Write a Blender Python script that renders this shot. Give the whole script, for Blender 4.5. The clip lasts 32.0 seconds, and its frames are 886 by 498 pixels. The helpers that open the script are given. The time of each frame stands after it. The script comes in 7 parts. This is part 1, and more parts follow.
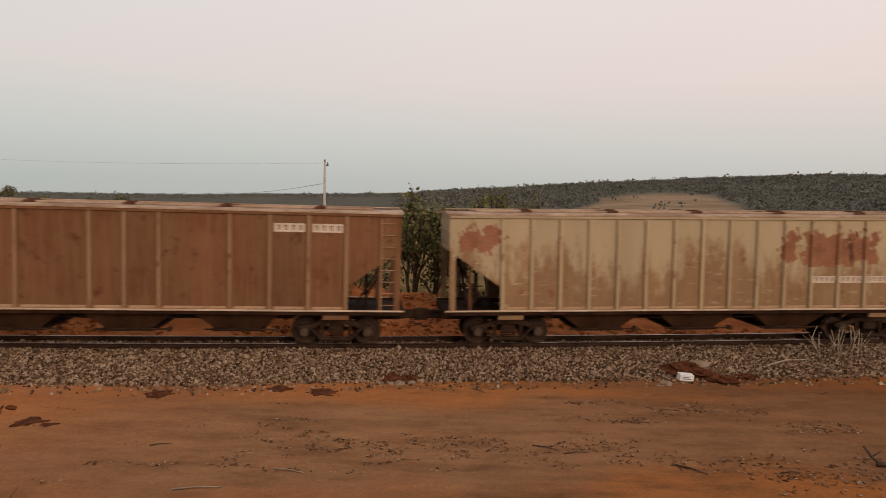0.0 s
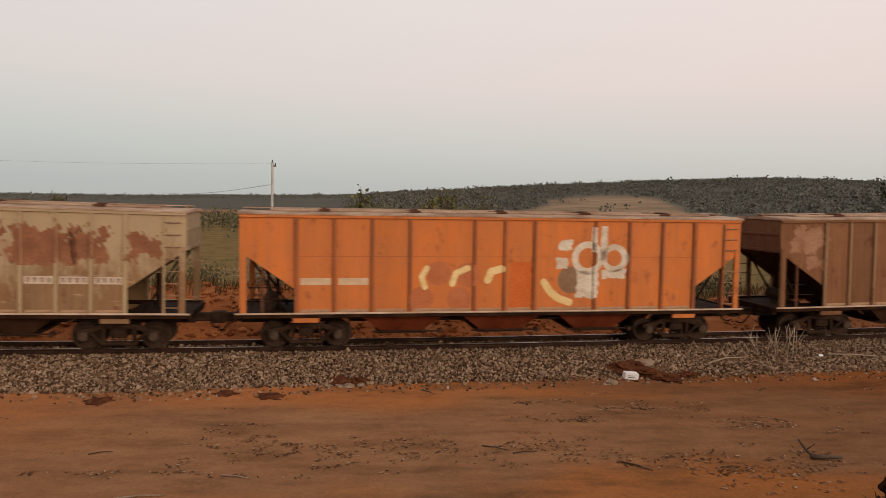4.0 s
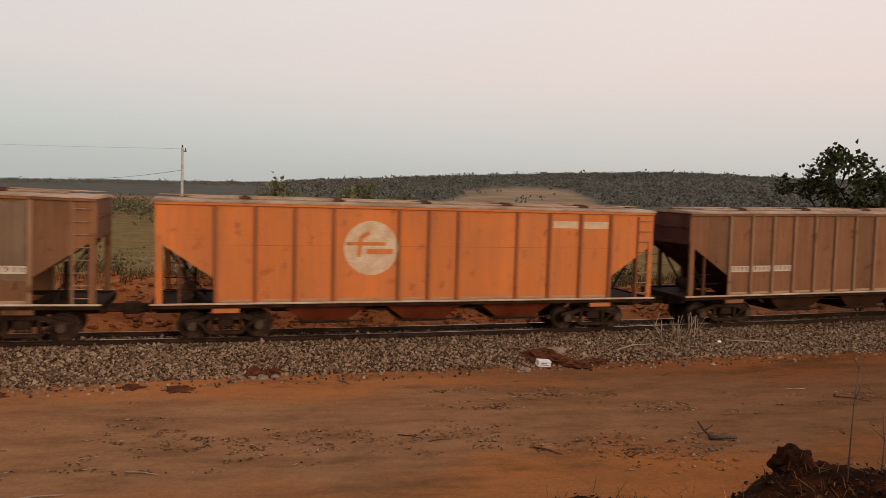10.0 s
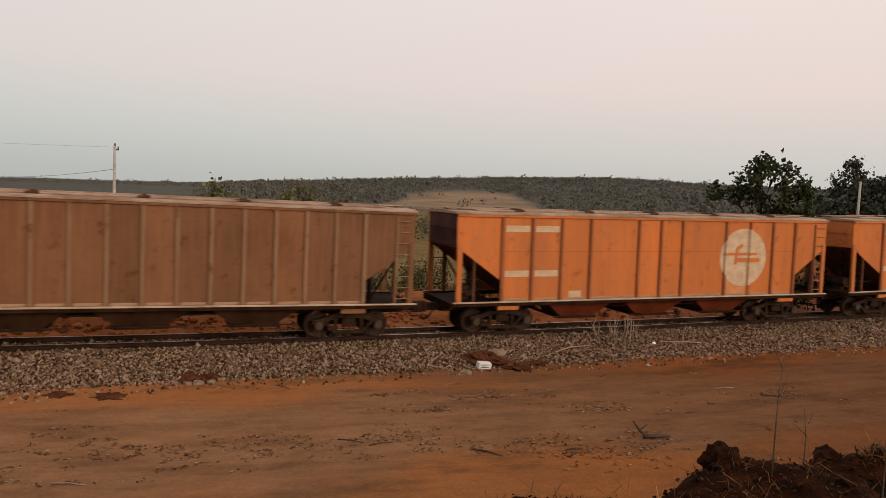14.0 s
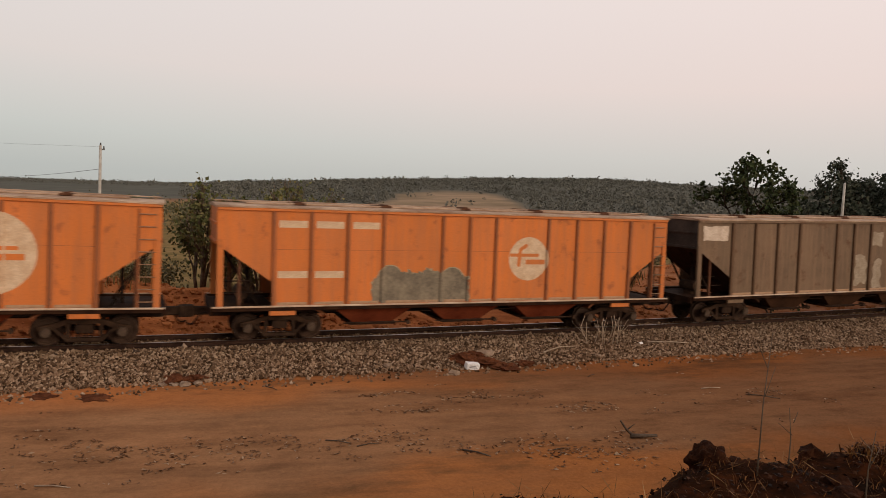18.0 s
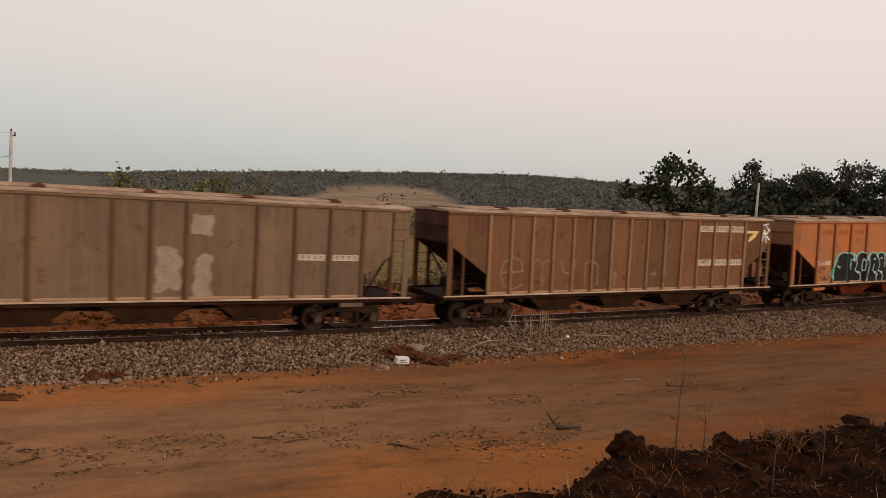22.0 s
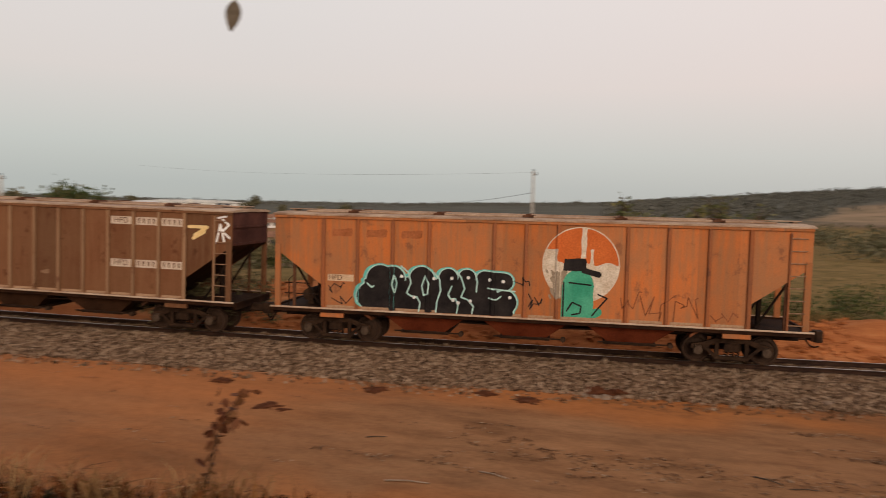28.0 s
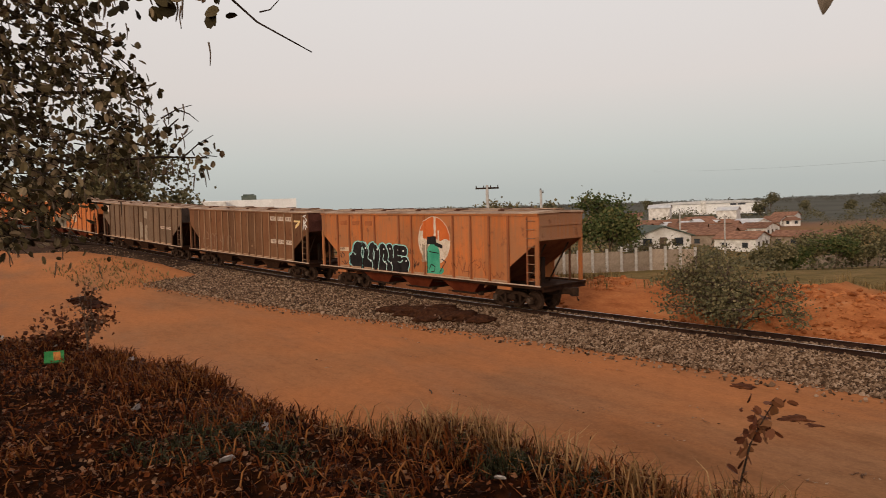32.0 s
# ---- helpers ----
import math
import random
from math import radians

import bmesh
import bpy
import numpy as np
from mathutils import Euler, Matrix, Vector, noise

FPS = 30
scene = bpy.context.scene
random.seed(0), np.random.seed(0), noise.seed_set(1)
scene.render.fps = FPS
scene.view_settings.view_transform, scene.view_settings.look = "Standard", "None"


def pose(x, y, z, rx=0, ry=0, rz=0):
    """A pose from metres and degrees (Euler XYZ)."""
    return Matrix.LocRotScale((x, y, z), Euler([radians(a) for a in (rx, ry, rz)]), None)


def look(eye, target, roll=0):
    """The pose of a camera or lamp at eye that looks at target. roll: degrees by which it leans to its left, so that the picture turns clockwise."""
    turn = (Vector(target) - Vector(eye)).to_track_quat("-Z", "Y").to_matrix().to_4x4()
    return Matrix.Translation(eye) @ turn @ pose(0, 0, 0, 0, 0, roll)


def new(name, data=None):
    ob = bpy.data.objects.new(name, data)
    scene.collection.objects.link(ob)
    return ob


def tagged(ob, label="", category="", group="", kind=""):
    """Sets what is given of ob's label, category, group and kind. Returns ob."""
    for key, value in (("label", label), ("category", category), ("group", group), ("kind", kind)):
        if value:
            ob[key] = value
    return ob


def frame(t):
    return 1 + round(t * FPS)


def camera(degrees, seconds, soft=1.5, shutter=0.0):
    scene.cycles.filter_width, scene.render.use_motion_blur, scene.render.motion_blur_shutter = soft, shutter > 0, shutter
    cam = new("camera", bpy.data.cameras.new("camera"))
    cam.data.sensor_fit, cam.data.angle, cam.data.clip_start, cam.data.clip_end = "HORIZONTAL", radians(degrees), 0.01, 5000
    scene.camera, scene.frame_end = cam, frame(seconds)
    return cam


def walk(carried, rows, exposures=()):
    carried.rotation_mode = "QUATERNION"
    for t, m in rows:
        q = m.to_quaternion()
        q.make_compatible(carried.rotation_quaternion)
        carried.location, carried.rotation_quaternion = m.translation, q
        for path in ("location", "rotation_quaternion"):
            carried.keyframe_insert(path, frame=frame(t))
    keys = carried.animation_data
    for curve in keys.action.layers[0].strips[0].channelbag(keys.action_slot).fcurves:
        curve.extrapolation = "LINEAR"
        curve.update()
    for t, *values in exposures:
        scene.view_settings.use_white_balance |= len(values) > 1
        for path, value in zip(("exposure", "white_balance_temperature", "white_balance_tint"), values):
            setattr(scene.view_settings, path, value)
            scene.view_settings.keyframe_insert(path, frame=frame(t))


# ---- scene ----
cam = camera(64.1, 32.0, soft=0.6, shutter=0.5)
# seconds, yaw, pitch, roll in degrees; the filmer stands still on the bank and pans
EYE = (0.0, 0.0, 4.6)
TURNS = [
    (0, 0.02, -4.00, -1.30),
    (0.5, -1.20, -3.69, -1.38),
    (1, -1.56, -3.65, -1.14),
    (1.5, -1.96, -3.74, -1.14),
    (2, -2.34, -3.85, -1.23),
    (2.5, -2.74, -3.69, -1.33),
    (4.5, -4.44, -3.90, -1.52),
    (5, -4.88, -4.06, -1.61),
    (5.5, -5.64, -3.88, -1.77),
    (6, -6.57, -3.70, -1.89),
    (6.5, -7.47, -3.75, -2.09),
    (7, -7.96, -3.83, -2.04),
    (7.5, -8.44, -4.21, -2.18),
    (8, -8.58, -4.31, -2.13),
    (8.5, -8.62, -4.29, -2.10),
    (9, -8.72, -4.36, -2.14),
    (9.5, -9.75, -4.43, -2.16),
    (10, -10.66, -4.38, -2.30),
    (10.5, -11.69, -4.31, -2.49),
    (11, -12.49, -4.05, -2.65),
    (11.5, -13.31, -3.95, -2.70),
    (12, -13.70, -4.06, -2.82),
    (12.5, -14.16, -3.91, -2.84),
    (13, -14.72, -4.00, -2.99),
    (13.5, -15.03, -4.06, -2.95),
    (14, -15.33, -3.93, -2.87),
    (14.5, -15.85, -3.80, -2.97),
    (16.5, -16.97, -3.52, -3.03),
    (17, -17.08, -3.63, -3.00),
    (17.5, -16.91, -3.98, -2.88),
    (18, -16.28, -3.84, -2.95),
    (18.5, -16.05, -3.83, -3.38),
    (19, -16.87, -3.96, -3.10),
    (19.5, -17.73, -3.97, -3.07),
    (20, -18.34, -4.11, -3.23),
    (20.5, -19.67, -4.15, -3.32),
    (21, -21.07, -4.05, -3.48),
    (21.5, -21.49, -4.06, -3.71),
    (22, -21.82, -3.96, -3.72),
    (22.5, -21.59, -3.93, -3.76),
    (23, -21.09, -4.02, -3.84),
    (23.5, -20.31, -4.10, -3.88),
    (24, -19.95, -4.02, -3.81),
    (24.5, -19.52, -4.05, -3.75),
    (25, -18.59, -4.03, -3.78),
    (25.5, -17.25, -4.04, -3.79),
    (27.5, 6.89, -3.29, -2.65),
    (28, 16.65, -3.66, -1.44),
    (28.5, 28.86, -3.83, -0.36),
    (29, 38.13, -3.79, 0.59),
    (29.5, 44.65, -3.84, 1.14),
    (30, 49.57, -3.96, 1.79),
    (30.5, 52.37, -3.92, 1.83),
    (31, 54.27, -3.62, 2.00),
    (31.5, 54.85, -3.41, 1.91),
    (32, 56.40, -3.26, 2.19)
]


def eye_at(yaw):
    """The lens swings a hand's breadth in front of the filmer."""
    a = radians(yaw)
    return EYE[0] - 0.12 * math.sin(a), EYE[1] + 0.12 * (math.cos(a) - 1), EYE[2]


walk(cam, [(t, pose(*eye_at(y), 90 + p, r, y)) for t, y, p, r in TURNS], exposures=[(0, 0.0), (32, 0.0)])

# ---- light: hazy dusk sky, a broad low glow from behind the filmer ----
SUN_AZ, SUN_EL = -150.0, 16.0          # degrees; azimuth counted to the left from straight ahead
world = bpy.data.worlds.new("dusk_sky")
scene.world = world
world.use_nodes = True
wn, wl = world.node_tree.nodes, world.node_tree.links
wn.clear()
w_out = wn.new("ShaderNodeOutputWorld")
w_bg = wn.new("ShaderNodeBackground")
w_sky = wn.new("ShaderNodeTexSky")
w_sky.sky_type = "NISHITA"
w_sky.sun_disc = False
w_sky.sun_elevation = radians(SUN_EL)
w_sky.sun_rotation = radians(-SUN_AZ)
w_sky.dust_density = 4.0
w_co = wn.new("ShaderNodeTexCoord")
w_sep = wn.new("ShaderNodeSeparateXYZ")
w_ramp = wn.new("ShaderNodeValToRGB")
cr = w_ramp.color_ramp
cr.elements[0].position, cr.elements[0].color = 0.0, (0.50, 0.52, 0.49, 1)
cr.elements[1].position, cr.elements[1].color = 1.0, (0.60, 0.60, 0.64, 1)
for pos, col in ((0.02, (0.505, 0.53, 0.505)), (0.07, (0.58, 0.595, 0.565)), (0.16, (0.74, 0.665, 0.62)), (0.30, (0.80, 0.74, 0.70)), (0.5, (0.78, 0.74, 0.73))):
    e = cr.elements.new(pos)
    e.color = (*col, 1)
# a warmer, brighter band to the right
w_warm = wn.new("ShaderNodeMapRange")
w_warm.inputs["From Min"].default_value, w_warm.inputs["From Max"].default_value = -0.5, 0.9
w_mul = wn.new("ShaderNodeMix")
w_mul.data_type, w_mul.blend_type = "RGBA", "MULTIPLY"
w_mul.inputs[7].default_value = (1.20, 1.09, 1.08, 1)
w_mix = wn.new("ShaderNodeMix")
w_mix.data_type = "RGBA"
w_mix.inputs[0].default_value = 0.12
w_dim = wn.new("ShaderNodeVectorMath")
w_dim.operation = "SCALE"
w_dim.inputs["Scale"].default_value = 0.12
wl.new(w_co.outputs["Generated"], w_sep.inputs[0])
wl.new(w_sep.outputs["Z"], w_ramp.inputs[0])
wl.new(w_sep.outputs["X"], w_warm.inputs["Value"])
wl.new(w_warm.outputs[0], w_mul.inputs[0])
wl.new(w_ramp.outputs[0], w_mul.inputs[6])
wl.new(w_sky.outputs[0], w_dim.inputs[0])
wl.new(w_mul.outputs[2], w_mix.inputs[6])
wl.new(w_dim.outputs[0], w_mix.inputs[7])
wl.new(w_mix.outputs[2], w_bg.inputs[0])
w_bg.inputs[1].default_value = 1.03
wl.new(w_bg.outputs[0], w_out.inputs[0])

sun = new("sun", bpy.data.lights.new("sun", "SUN"))
sun.data.energy, sun.data.angle, sun.data.color = 1.5, radians(25), (1.0, 0.84, 0.68)
sx, sy = -math.sin(radians(SUN_AZ)), math.cos(radians(SUN_AZ))
ce = math.cos(radians(SUN_EL))
sun.matrix_world = look((sx * ce * 50, sy * ce * 50, math.sin(radians(SUN_EL)) * 50), (0, 0, 0))

# ---- materials ----
def links(mat):
    return mat.node_tree.nodes, mat.node_tree.links


def mat_base(name, rough=0.8, metal=0.0, spec=0.3):
    m = bpy.data.materials.new(name)
    m.use_nodes = True
    b = m.node_tree.nodes["Principled BSDF"]
    b.inputs["Roughness"].default_value = rough
    b.inputs["Metallic"].default_value = metal
    b.inputs["Specular IOR Level"].default_value = spec
    return m, b


def noise_node(m, scale, detail=4.0, rough=0.6, stretch=(1, 1, 1), coord="Object"):
    n, l = links(m)
    co = n.new("ShaderNodeTexCoord")
    mp = n.new("ShaderNodeMapping")
    mp.inputs["Scale"].default_value = stretch
    t = n.new("ShaderNodeTexNoise")
    t.inputs["Scale"].default_value, t.inputs["Detail"].default_value, t.inputs["Roughness"].default_value = scale, detail, rough
    l.new(co.outputs[coord], mp.inputs[0])
    l.new(mp.outputs[0], t.inputs["Vector"])
    return t.outputs["Fac"]


def ramp(m, fac, stops):
    n, l = links(m)
    r = n.new("ShaderNodeValToRGB")
    els = r.color_ramp.elements
    els[0].position, els[0].color = stops[0][0], (*stops[0][1], 1)
    els[1].position, els[1].color = stops[-1][0], (*stops[-1][1], 1)
    for p, c in stops[1:-1]:
        e = els.new(p)
        e.color = (*c, 1)
    l.new(fac, r.inputs[0])
    return r.outputs[0]


def mixc(m, fac, a, b, mode="MIX"):
    n, l = links(m)
    x = n.new("ShaderNodeMix")
    x.data_type, x.blend_type = "RGBA", mode
    for sock, v in ((x.inputs[0], fac), (x.inputs[6], a), (x.inputs[7], b)):
        if isinstance(v, (int, float)):
            sock.default_value = v
        elif isinstance(v, tuple):
            sock.default_value = (*v[:3], 1)
        else:
            l.new(v, sock)
    return x.outputs[2]


def bump(m, b, fac, strength, dist=0.02):
    n, l = links(m)
    u = n.new("ShaderNodeBump")
    u.inputs["Strength"].default_value, u.inputs["Distance"].default_value = strength, dist
    l.new(fac, u.inputs["Height"])
    l.new(u.outputs[0], b.inputs["Normal"])


def grainy(name, c1, c2, scale=3.0, fine=30.0, rough=0.85, strength=0.3, dist=0.01, metal=0.0, spec=0.06, lo=0.35, hi=0.65, stretch=(1, 1, 1), vary=0.0):
    """A surface that goes from c1 to c2 in large patches, with fine grain."""
    m, b = mat_base(name, rough, metal, spec)
    n, l = links(m)
    big = noise_node(m, scale, 5, 0.6, stretch)
    small = noise_node(m, fine, 3, 0.7, stretch)
    col = ramp(m, big, ((lo, c1), (hi, c2)))
    g = ramp(m, small, ((0.3, (0.72, 0.72, 0.72)), (0.7, (1.18, 1.18, 1.18))))
    col = mixc(m, 0.8, col, g, "MULTIPLY")
    if vary:
        oi = n.new("ShaderNodeObjectInfo")
        v = ramp(m, oi.outputs["Random"], ((0.0, (1 - vary,) * 3), (1.0, (1 + vary,) * 3)))
        col = mixc(m, 1.0, col, v, "MULTIPLY")
    l.new(col, b.inputs["Base Color"])
    bump(m, b, small, strength, dist)
    return m


def wagon_paint(name, paint, dust, rust, dirt=0.5, pale=None, panel=0.0):
    """Old wagon enamel: dusty film, streaks running down, rust blotches."""
    m, b = mat_base(name, 0.66, 0.0, 0.1)
    n, l = links(m)
    co = n.new("ShaderNodeTexCoord")
    oi = n.new("ShaderNodeObjectInfo")
    sh = n.new("ShaderNodeVectorMath")
    sh.operation = "ADD"
    cmb = n.new("ShaderNodeCombineXYZ")
    sc = n.new("ShaderNodeMath")
    sc.operation = "MULTIPLY"
    sc.inputs[1].default_value = 37.0
    l.new(oi.outputs["Random"], sc.inputs[0])
    l.new(sc.outputs[0], cmb.inputs[0])
    l.new(co.outputs["Object"], sh.inputs[0])
    l.new(cmb.outputs[0], sh.inputs[1])

    def tex(scale, stretch, detail=5.0, rough=0.62):
        mp = n.new("ShaderNodeMapping")
        mp.inputs["Scale"].default_value = stretch
        t = n.new("ShaderNodeTexNoise")
        t.inputs["Scale"].default_value, t.inputs["Detail"].default_value, t.inputs["Roughness"].default_value = scale, detail, rough
        l.new(sh.outputs[0], mp.inputs[0])
        l.new(mp.outputs[0], t.inputs["Vector"])
        return t.outputs["Fac"]
    big = tex(0.55, (1, 1, 1.4))
    blotch = tex(2.3, (1, 1, 0.8), 8, 0.7)
    streak = tex(1.6, (5, 5, 0.35), 6, 0.65)
    fine = tex(26, (1, 1, 1), 3, 0.7)
    col = mixc(m, ramp(m, big, ((0.32, (0, 0, 0)), (0.72, (dirt,) * 3))), paint, dust)
    col = mixc(m, ramp(m, streak, ((0.44, (0, 0, 0)), (0.66, (0.85,) * 3))), col, dust)
    col = mixc(m, ramp(m, blotch, ((0.57, (0, 0, 0)), (0.66, (0.8,) * 3))), col, rust)
    if pale:
        up = n.new("ShaderNodeSeparateXYZ")
        l.new(co.outputs["Object"], up.inputs[0])
        high = n.new("ShaderNodeMapRange")
        high.inputs["From Min"].default_value, high.inputs["From Max"].default_value = 1.2, 3.4
        high.inputs["To Min"].default_value, high.inputs["To Max"].default_value = -0.16, 0.2
        l.new(up.outputs["Z"], high.inputs["Value"])
        worn = n.new("ShaderNodeMath")
        worn.operation = "ADD"
        l.new(tex(1.1, (1.7, 1, 0.55), 9, 0.72), worn.inputs[0])
        l.new(high.outputs[0], worn.inputs[1])
        col = mixc(m, ramp(m, worn.outputs[0], ((0.46, (0, 0, 0)), (0.6, (0.85,) * 3))), col, pale)
        col = mixc(m, ramp(m, tex(1.6, (1.2, 1, 5), 6, 0.7), ((0.60, (0, 0, 0)), (0.66, (0.6,) * 3))), col, pale)
    if panel:
        # each sheet between two ribs has aged in its own way
        ad = n.new("ShaderNodeVectorMath")
        ad.operation = "ADD"
        ad.inputs[1].default_value = (5.97, 0, 0)
        sn = n.new("ShaderNodeVectorMath")
        sn.operation = "SNAP"
        sn.inputs[1].default_value = (panel, 100, 100)
        wnz = n.new("ShaderNodeTexWhiteNoise")
        ad2 = n.new("ShaderNodeVectorMath")
        ad2.operation = "ADD"
        l.new(co.outputs["Object"], ad.inputs[0])
        l.new(ad.outputs[0], sn.inputs[0])
        l.new(sn.outputs[0], ad2.inputs[0])
        l.new(cmb.outputs[0], ad2.inputs[1])
        l.new(ad2.outputs[0], wnz.inputs["Vector"])
        col = mixc(m, 0.85, col, ramp(m, wnz.outputs["Value"], ((0.0, (0.74, 0.76, 0.78)), (1.0, (1.2, 1.14, 1.1)))), "MULTIPLY")
    else:
        col = mixc(m, 0.7, col, ramp(m, tex(0.8, (1.2, 0, 0.15), 3, 0.5), ((0.3, (0.80, 0.82, 0.84)), (0.7, (1.14, 1.1, 1.08)))), "MULTIPLY")
    col = mixc(m, 0.55, col, ramp(m, fine, ((0.3, (0.78,) * 3), (0.7, (1.15,) * 3))), "MULTIPLY")
    l.new(col, b.inputs["Base Color"])
    bump(m, b, blotch, 0.25, 0.01)
    return m


M = {}
M["orange_b"] = wagon_paint("bright_orange_enamel", (0.60, 0.168, 0.036), (0.46, 0.155, 0.055), (0.31, 0.10, 0.038), 0.7)
M["orange_c"] = wagon_paint("weathered_orange_enamel", (0.50, 0.142, 0.034), (0.29, 0.135, 0.062), (0.20, 0.082, 0.038), 1.0, None, 1.06)
M["brown_a"] = wagon_paint("dusty_brown_enamel", (0.150, 0.065, 0.029), (0.225, 0.105, 0.049), (0.11, 0.038, 0.017), 0.9, None, 0.8528)
M["brown_b"] = wagon_paint("red_brown_enamel", (0.135, 0.052, 0.022), (0.185, 0.090, 0.043), (0.09, 0.03, 0.013), 0.9)
M["brown_c"] = wagon_paint("ribbed_red_brown_enamel", (0.135, 0.052, 0.022), (0.185, 0.090, 0.043), (0.09, 0.03, 0.013), 0.9, None, 0.8528)
M["beige"] = wagon_paint("peeling_beige_enamel", (0.26, 0.155, 0.078), (0.22, 0.115, 0.056), (0.17, 0.062, 0.03), 0.9, (0.40, 0.30, 0.18))
M["grey"] = wagon_paint("dusty_grey_enamel", (0.128, 0.081, 0.050), (0.205, 0.128, 0.076), (0.115, 0.053, 0.027), 1.0)
M["roof_metal"] = grainy("weathered_roof_sheet", (0.25, 0.145, 0.09), (0.46, 0.32, 0.22), 1.2, 18, 0.7, 0.2)
# underframe steels and chutes: base colours lowered to carry the shade under the body
M["dark_steel"] = grainy("grimy_shade_darkened_steel", (0.012, 0.008, 0.006), (0.036, 0.02, 0.013), 3, 30, 0.75, 0.3)
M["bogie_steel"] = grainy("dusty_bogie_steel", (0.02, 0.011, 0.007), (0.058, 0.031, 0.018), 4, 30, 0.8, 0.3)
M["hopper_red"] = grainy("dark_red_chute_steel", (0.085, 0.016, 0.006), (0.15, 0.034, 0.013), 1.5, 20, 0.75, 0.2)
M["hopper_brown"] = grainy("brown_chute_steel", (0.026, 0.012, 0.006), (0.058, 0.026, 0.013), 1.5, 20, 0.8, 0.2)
M["wheel_rim"] = grainy("worn_wheel_steel", (0.025, 0.014, 0.009), (0.07, 0.04, 0.026), 4, 40, 0.6, 0.2)
# orange ribs are darker than the sheets between them
M["post_orange"] = wagon_paint("darker_orange_rib", (0.34, 0.105, 0.035), (0.22, 0.085, 0.04), (0.12, 0.05, 0.03), 0.8)
M["post_brown"] = wagon_paint("pale_dusty_rib", (0.235, 0.125, 0.064), (0.30, 0.18, 0.10), (0.12, 0.045, 0.022), 0.7)
M["post_grey"] = wagon_paint("dark_grimy_rib", (0.09, 0.048, 0.026), (0.13, 0.07, 0.038), (0.08, 0.035, 0.02), 0.7)
M["post_beige"] = wagon_paint("peeling_beige_rib", (0.36, 0.255, 0.14), (0.42, 0.31, 0.18), (0.20, 0.08, 0.04), 0.7)
RIBS = {"orange_b": "post_orange", "orange_c": "post_orange", "brown_a": "post_brown", "brown_b": "post_brown", "brown_c": "post_brown", "grey": "post_grey", "beige": "post_beige"}
M["cap_steel"] = grainy("dusty_bearing_cap", (0.045, 0.028, 0.018), (0.10, 0.065, 0.044), 4, 40, 0.6, 0.2)
M["white_paint"] = grainy("faded_white_paint", (0.46, 0.34, 0.25), (0.62, 0.50, 0.39), 3, 30, 0.7, 0.1)
M["faded_white"] = grainy("faded_white_on_orange", (0.50, 0.33, 0.20), (0.62, 0.45, 0.30), 3, 30, 0.7, 0.1)
M["mark_dark"] = grainy("dark_stencil_paint", (0.10, 0.05, 0.03), (0.16, 0.08, 0.05), 6, 40, 0.8, 0.1)
M["graf_black"] = grainy("black_spray_paint", (0.012, 0.010, 0.010), (0.03, 0.024, 0.022), 2, 20, 0.5, 0.05)
M["graf_teal"] = grainy("turquoise_spray_paint", (0.10, 0.42, 0.36), (0.15, 0.50, 0.44), 2, 20, 0.55, 0.05)
M["graf_green"] = grainy("green_spray_paint", (0.04, 0.27, 0.16), (0.08, 0.36, 0.22), 2, 20, 0.55, 0.05)
M["graf_white"] = grainy("white_spray_paint", (0.62, 0.60, 0.56), (0.8, 0.78, 0.74), 2, 20, 0.6, 0.05)
M["graf_yellow"] = grainy("pale_yellow_paint", (0.66, 0.45, 0.18), (0.76, 0.56, 0.28), 3, 20, 0.6, 0.05)
M["graf_grey"] = grainy("grey_green_overpaint", (0.15, 0.12, 0.085), (0.24, 0.19, 0.13), 1.5, 12, 0.7, 0.05)
M["rail"] = grainy("rusty_rail_steel", (0.025, 0.013, 0.009), (0.055, 0.028, 0.018), 3, 40, 0.6, 0.2, metal=0.3)
M["rail_top"] = grainy("polished_rail_head", (0.40, 0.33, 0.28), (0.55, 0.48, 0.42), 3, 40, 0.28, 0.05, metal=0.9)
M["sleeper"] = grainy("old_timber_sleeper", (0.05, 0.032, 0.022), (0.11, 0.07, 0.05), 4, 30, 0.9, 0.5, stretch=(1, 4, 4), vary=0.25)
# sill and platform brown, taken down with the shade below the body
M["sill_brown"] = grainy("shade_darkened_rust_sill", (0.016, 0.007, 0.004), (0.042, 0.018, 0.009), 2, 24, 0.8, 0.2)

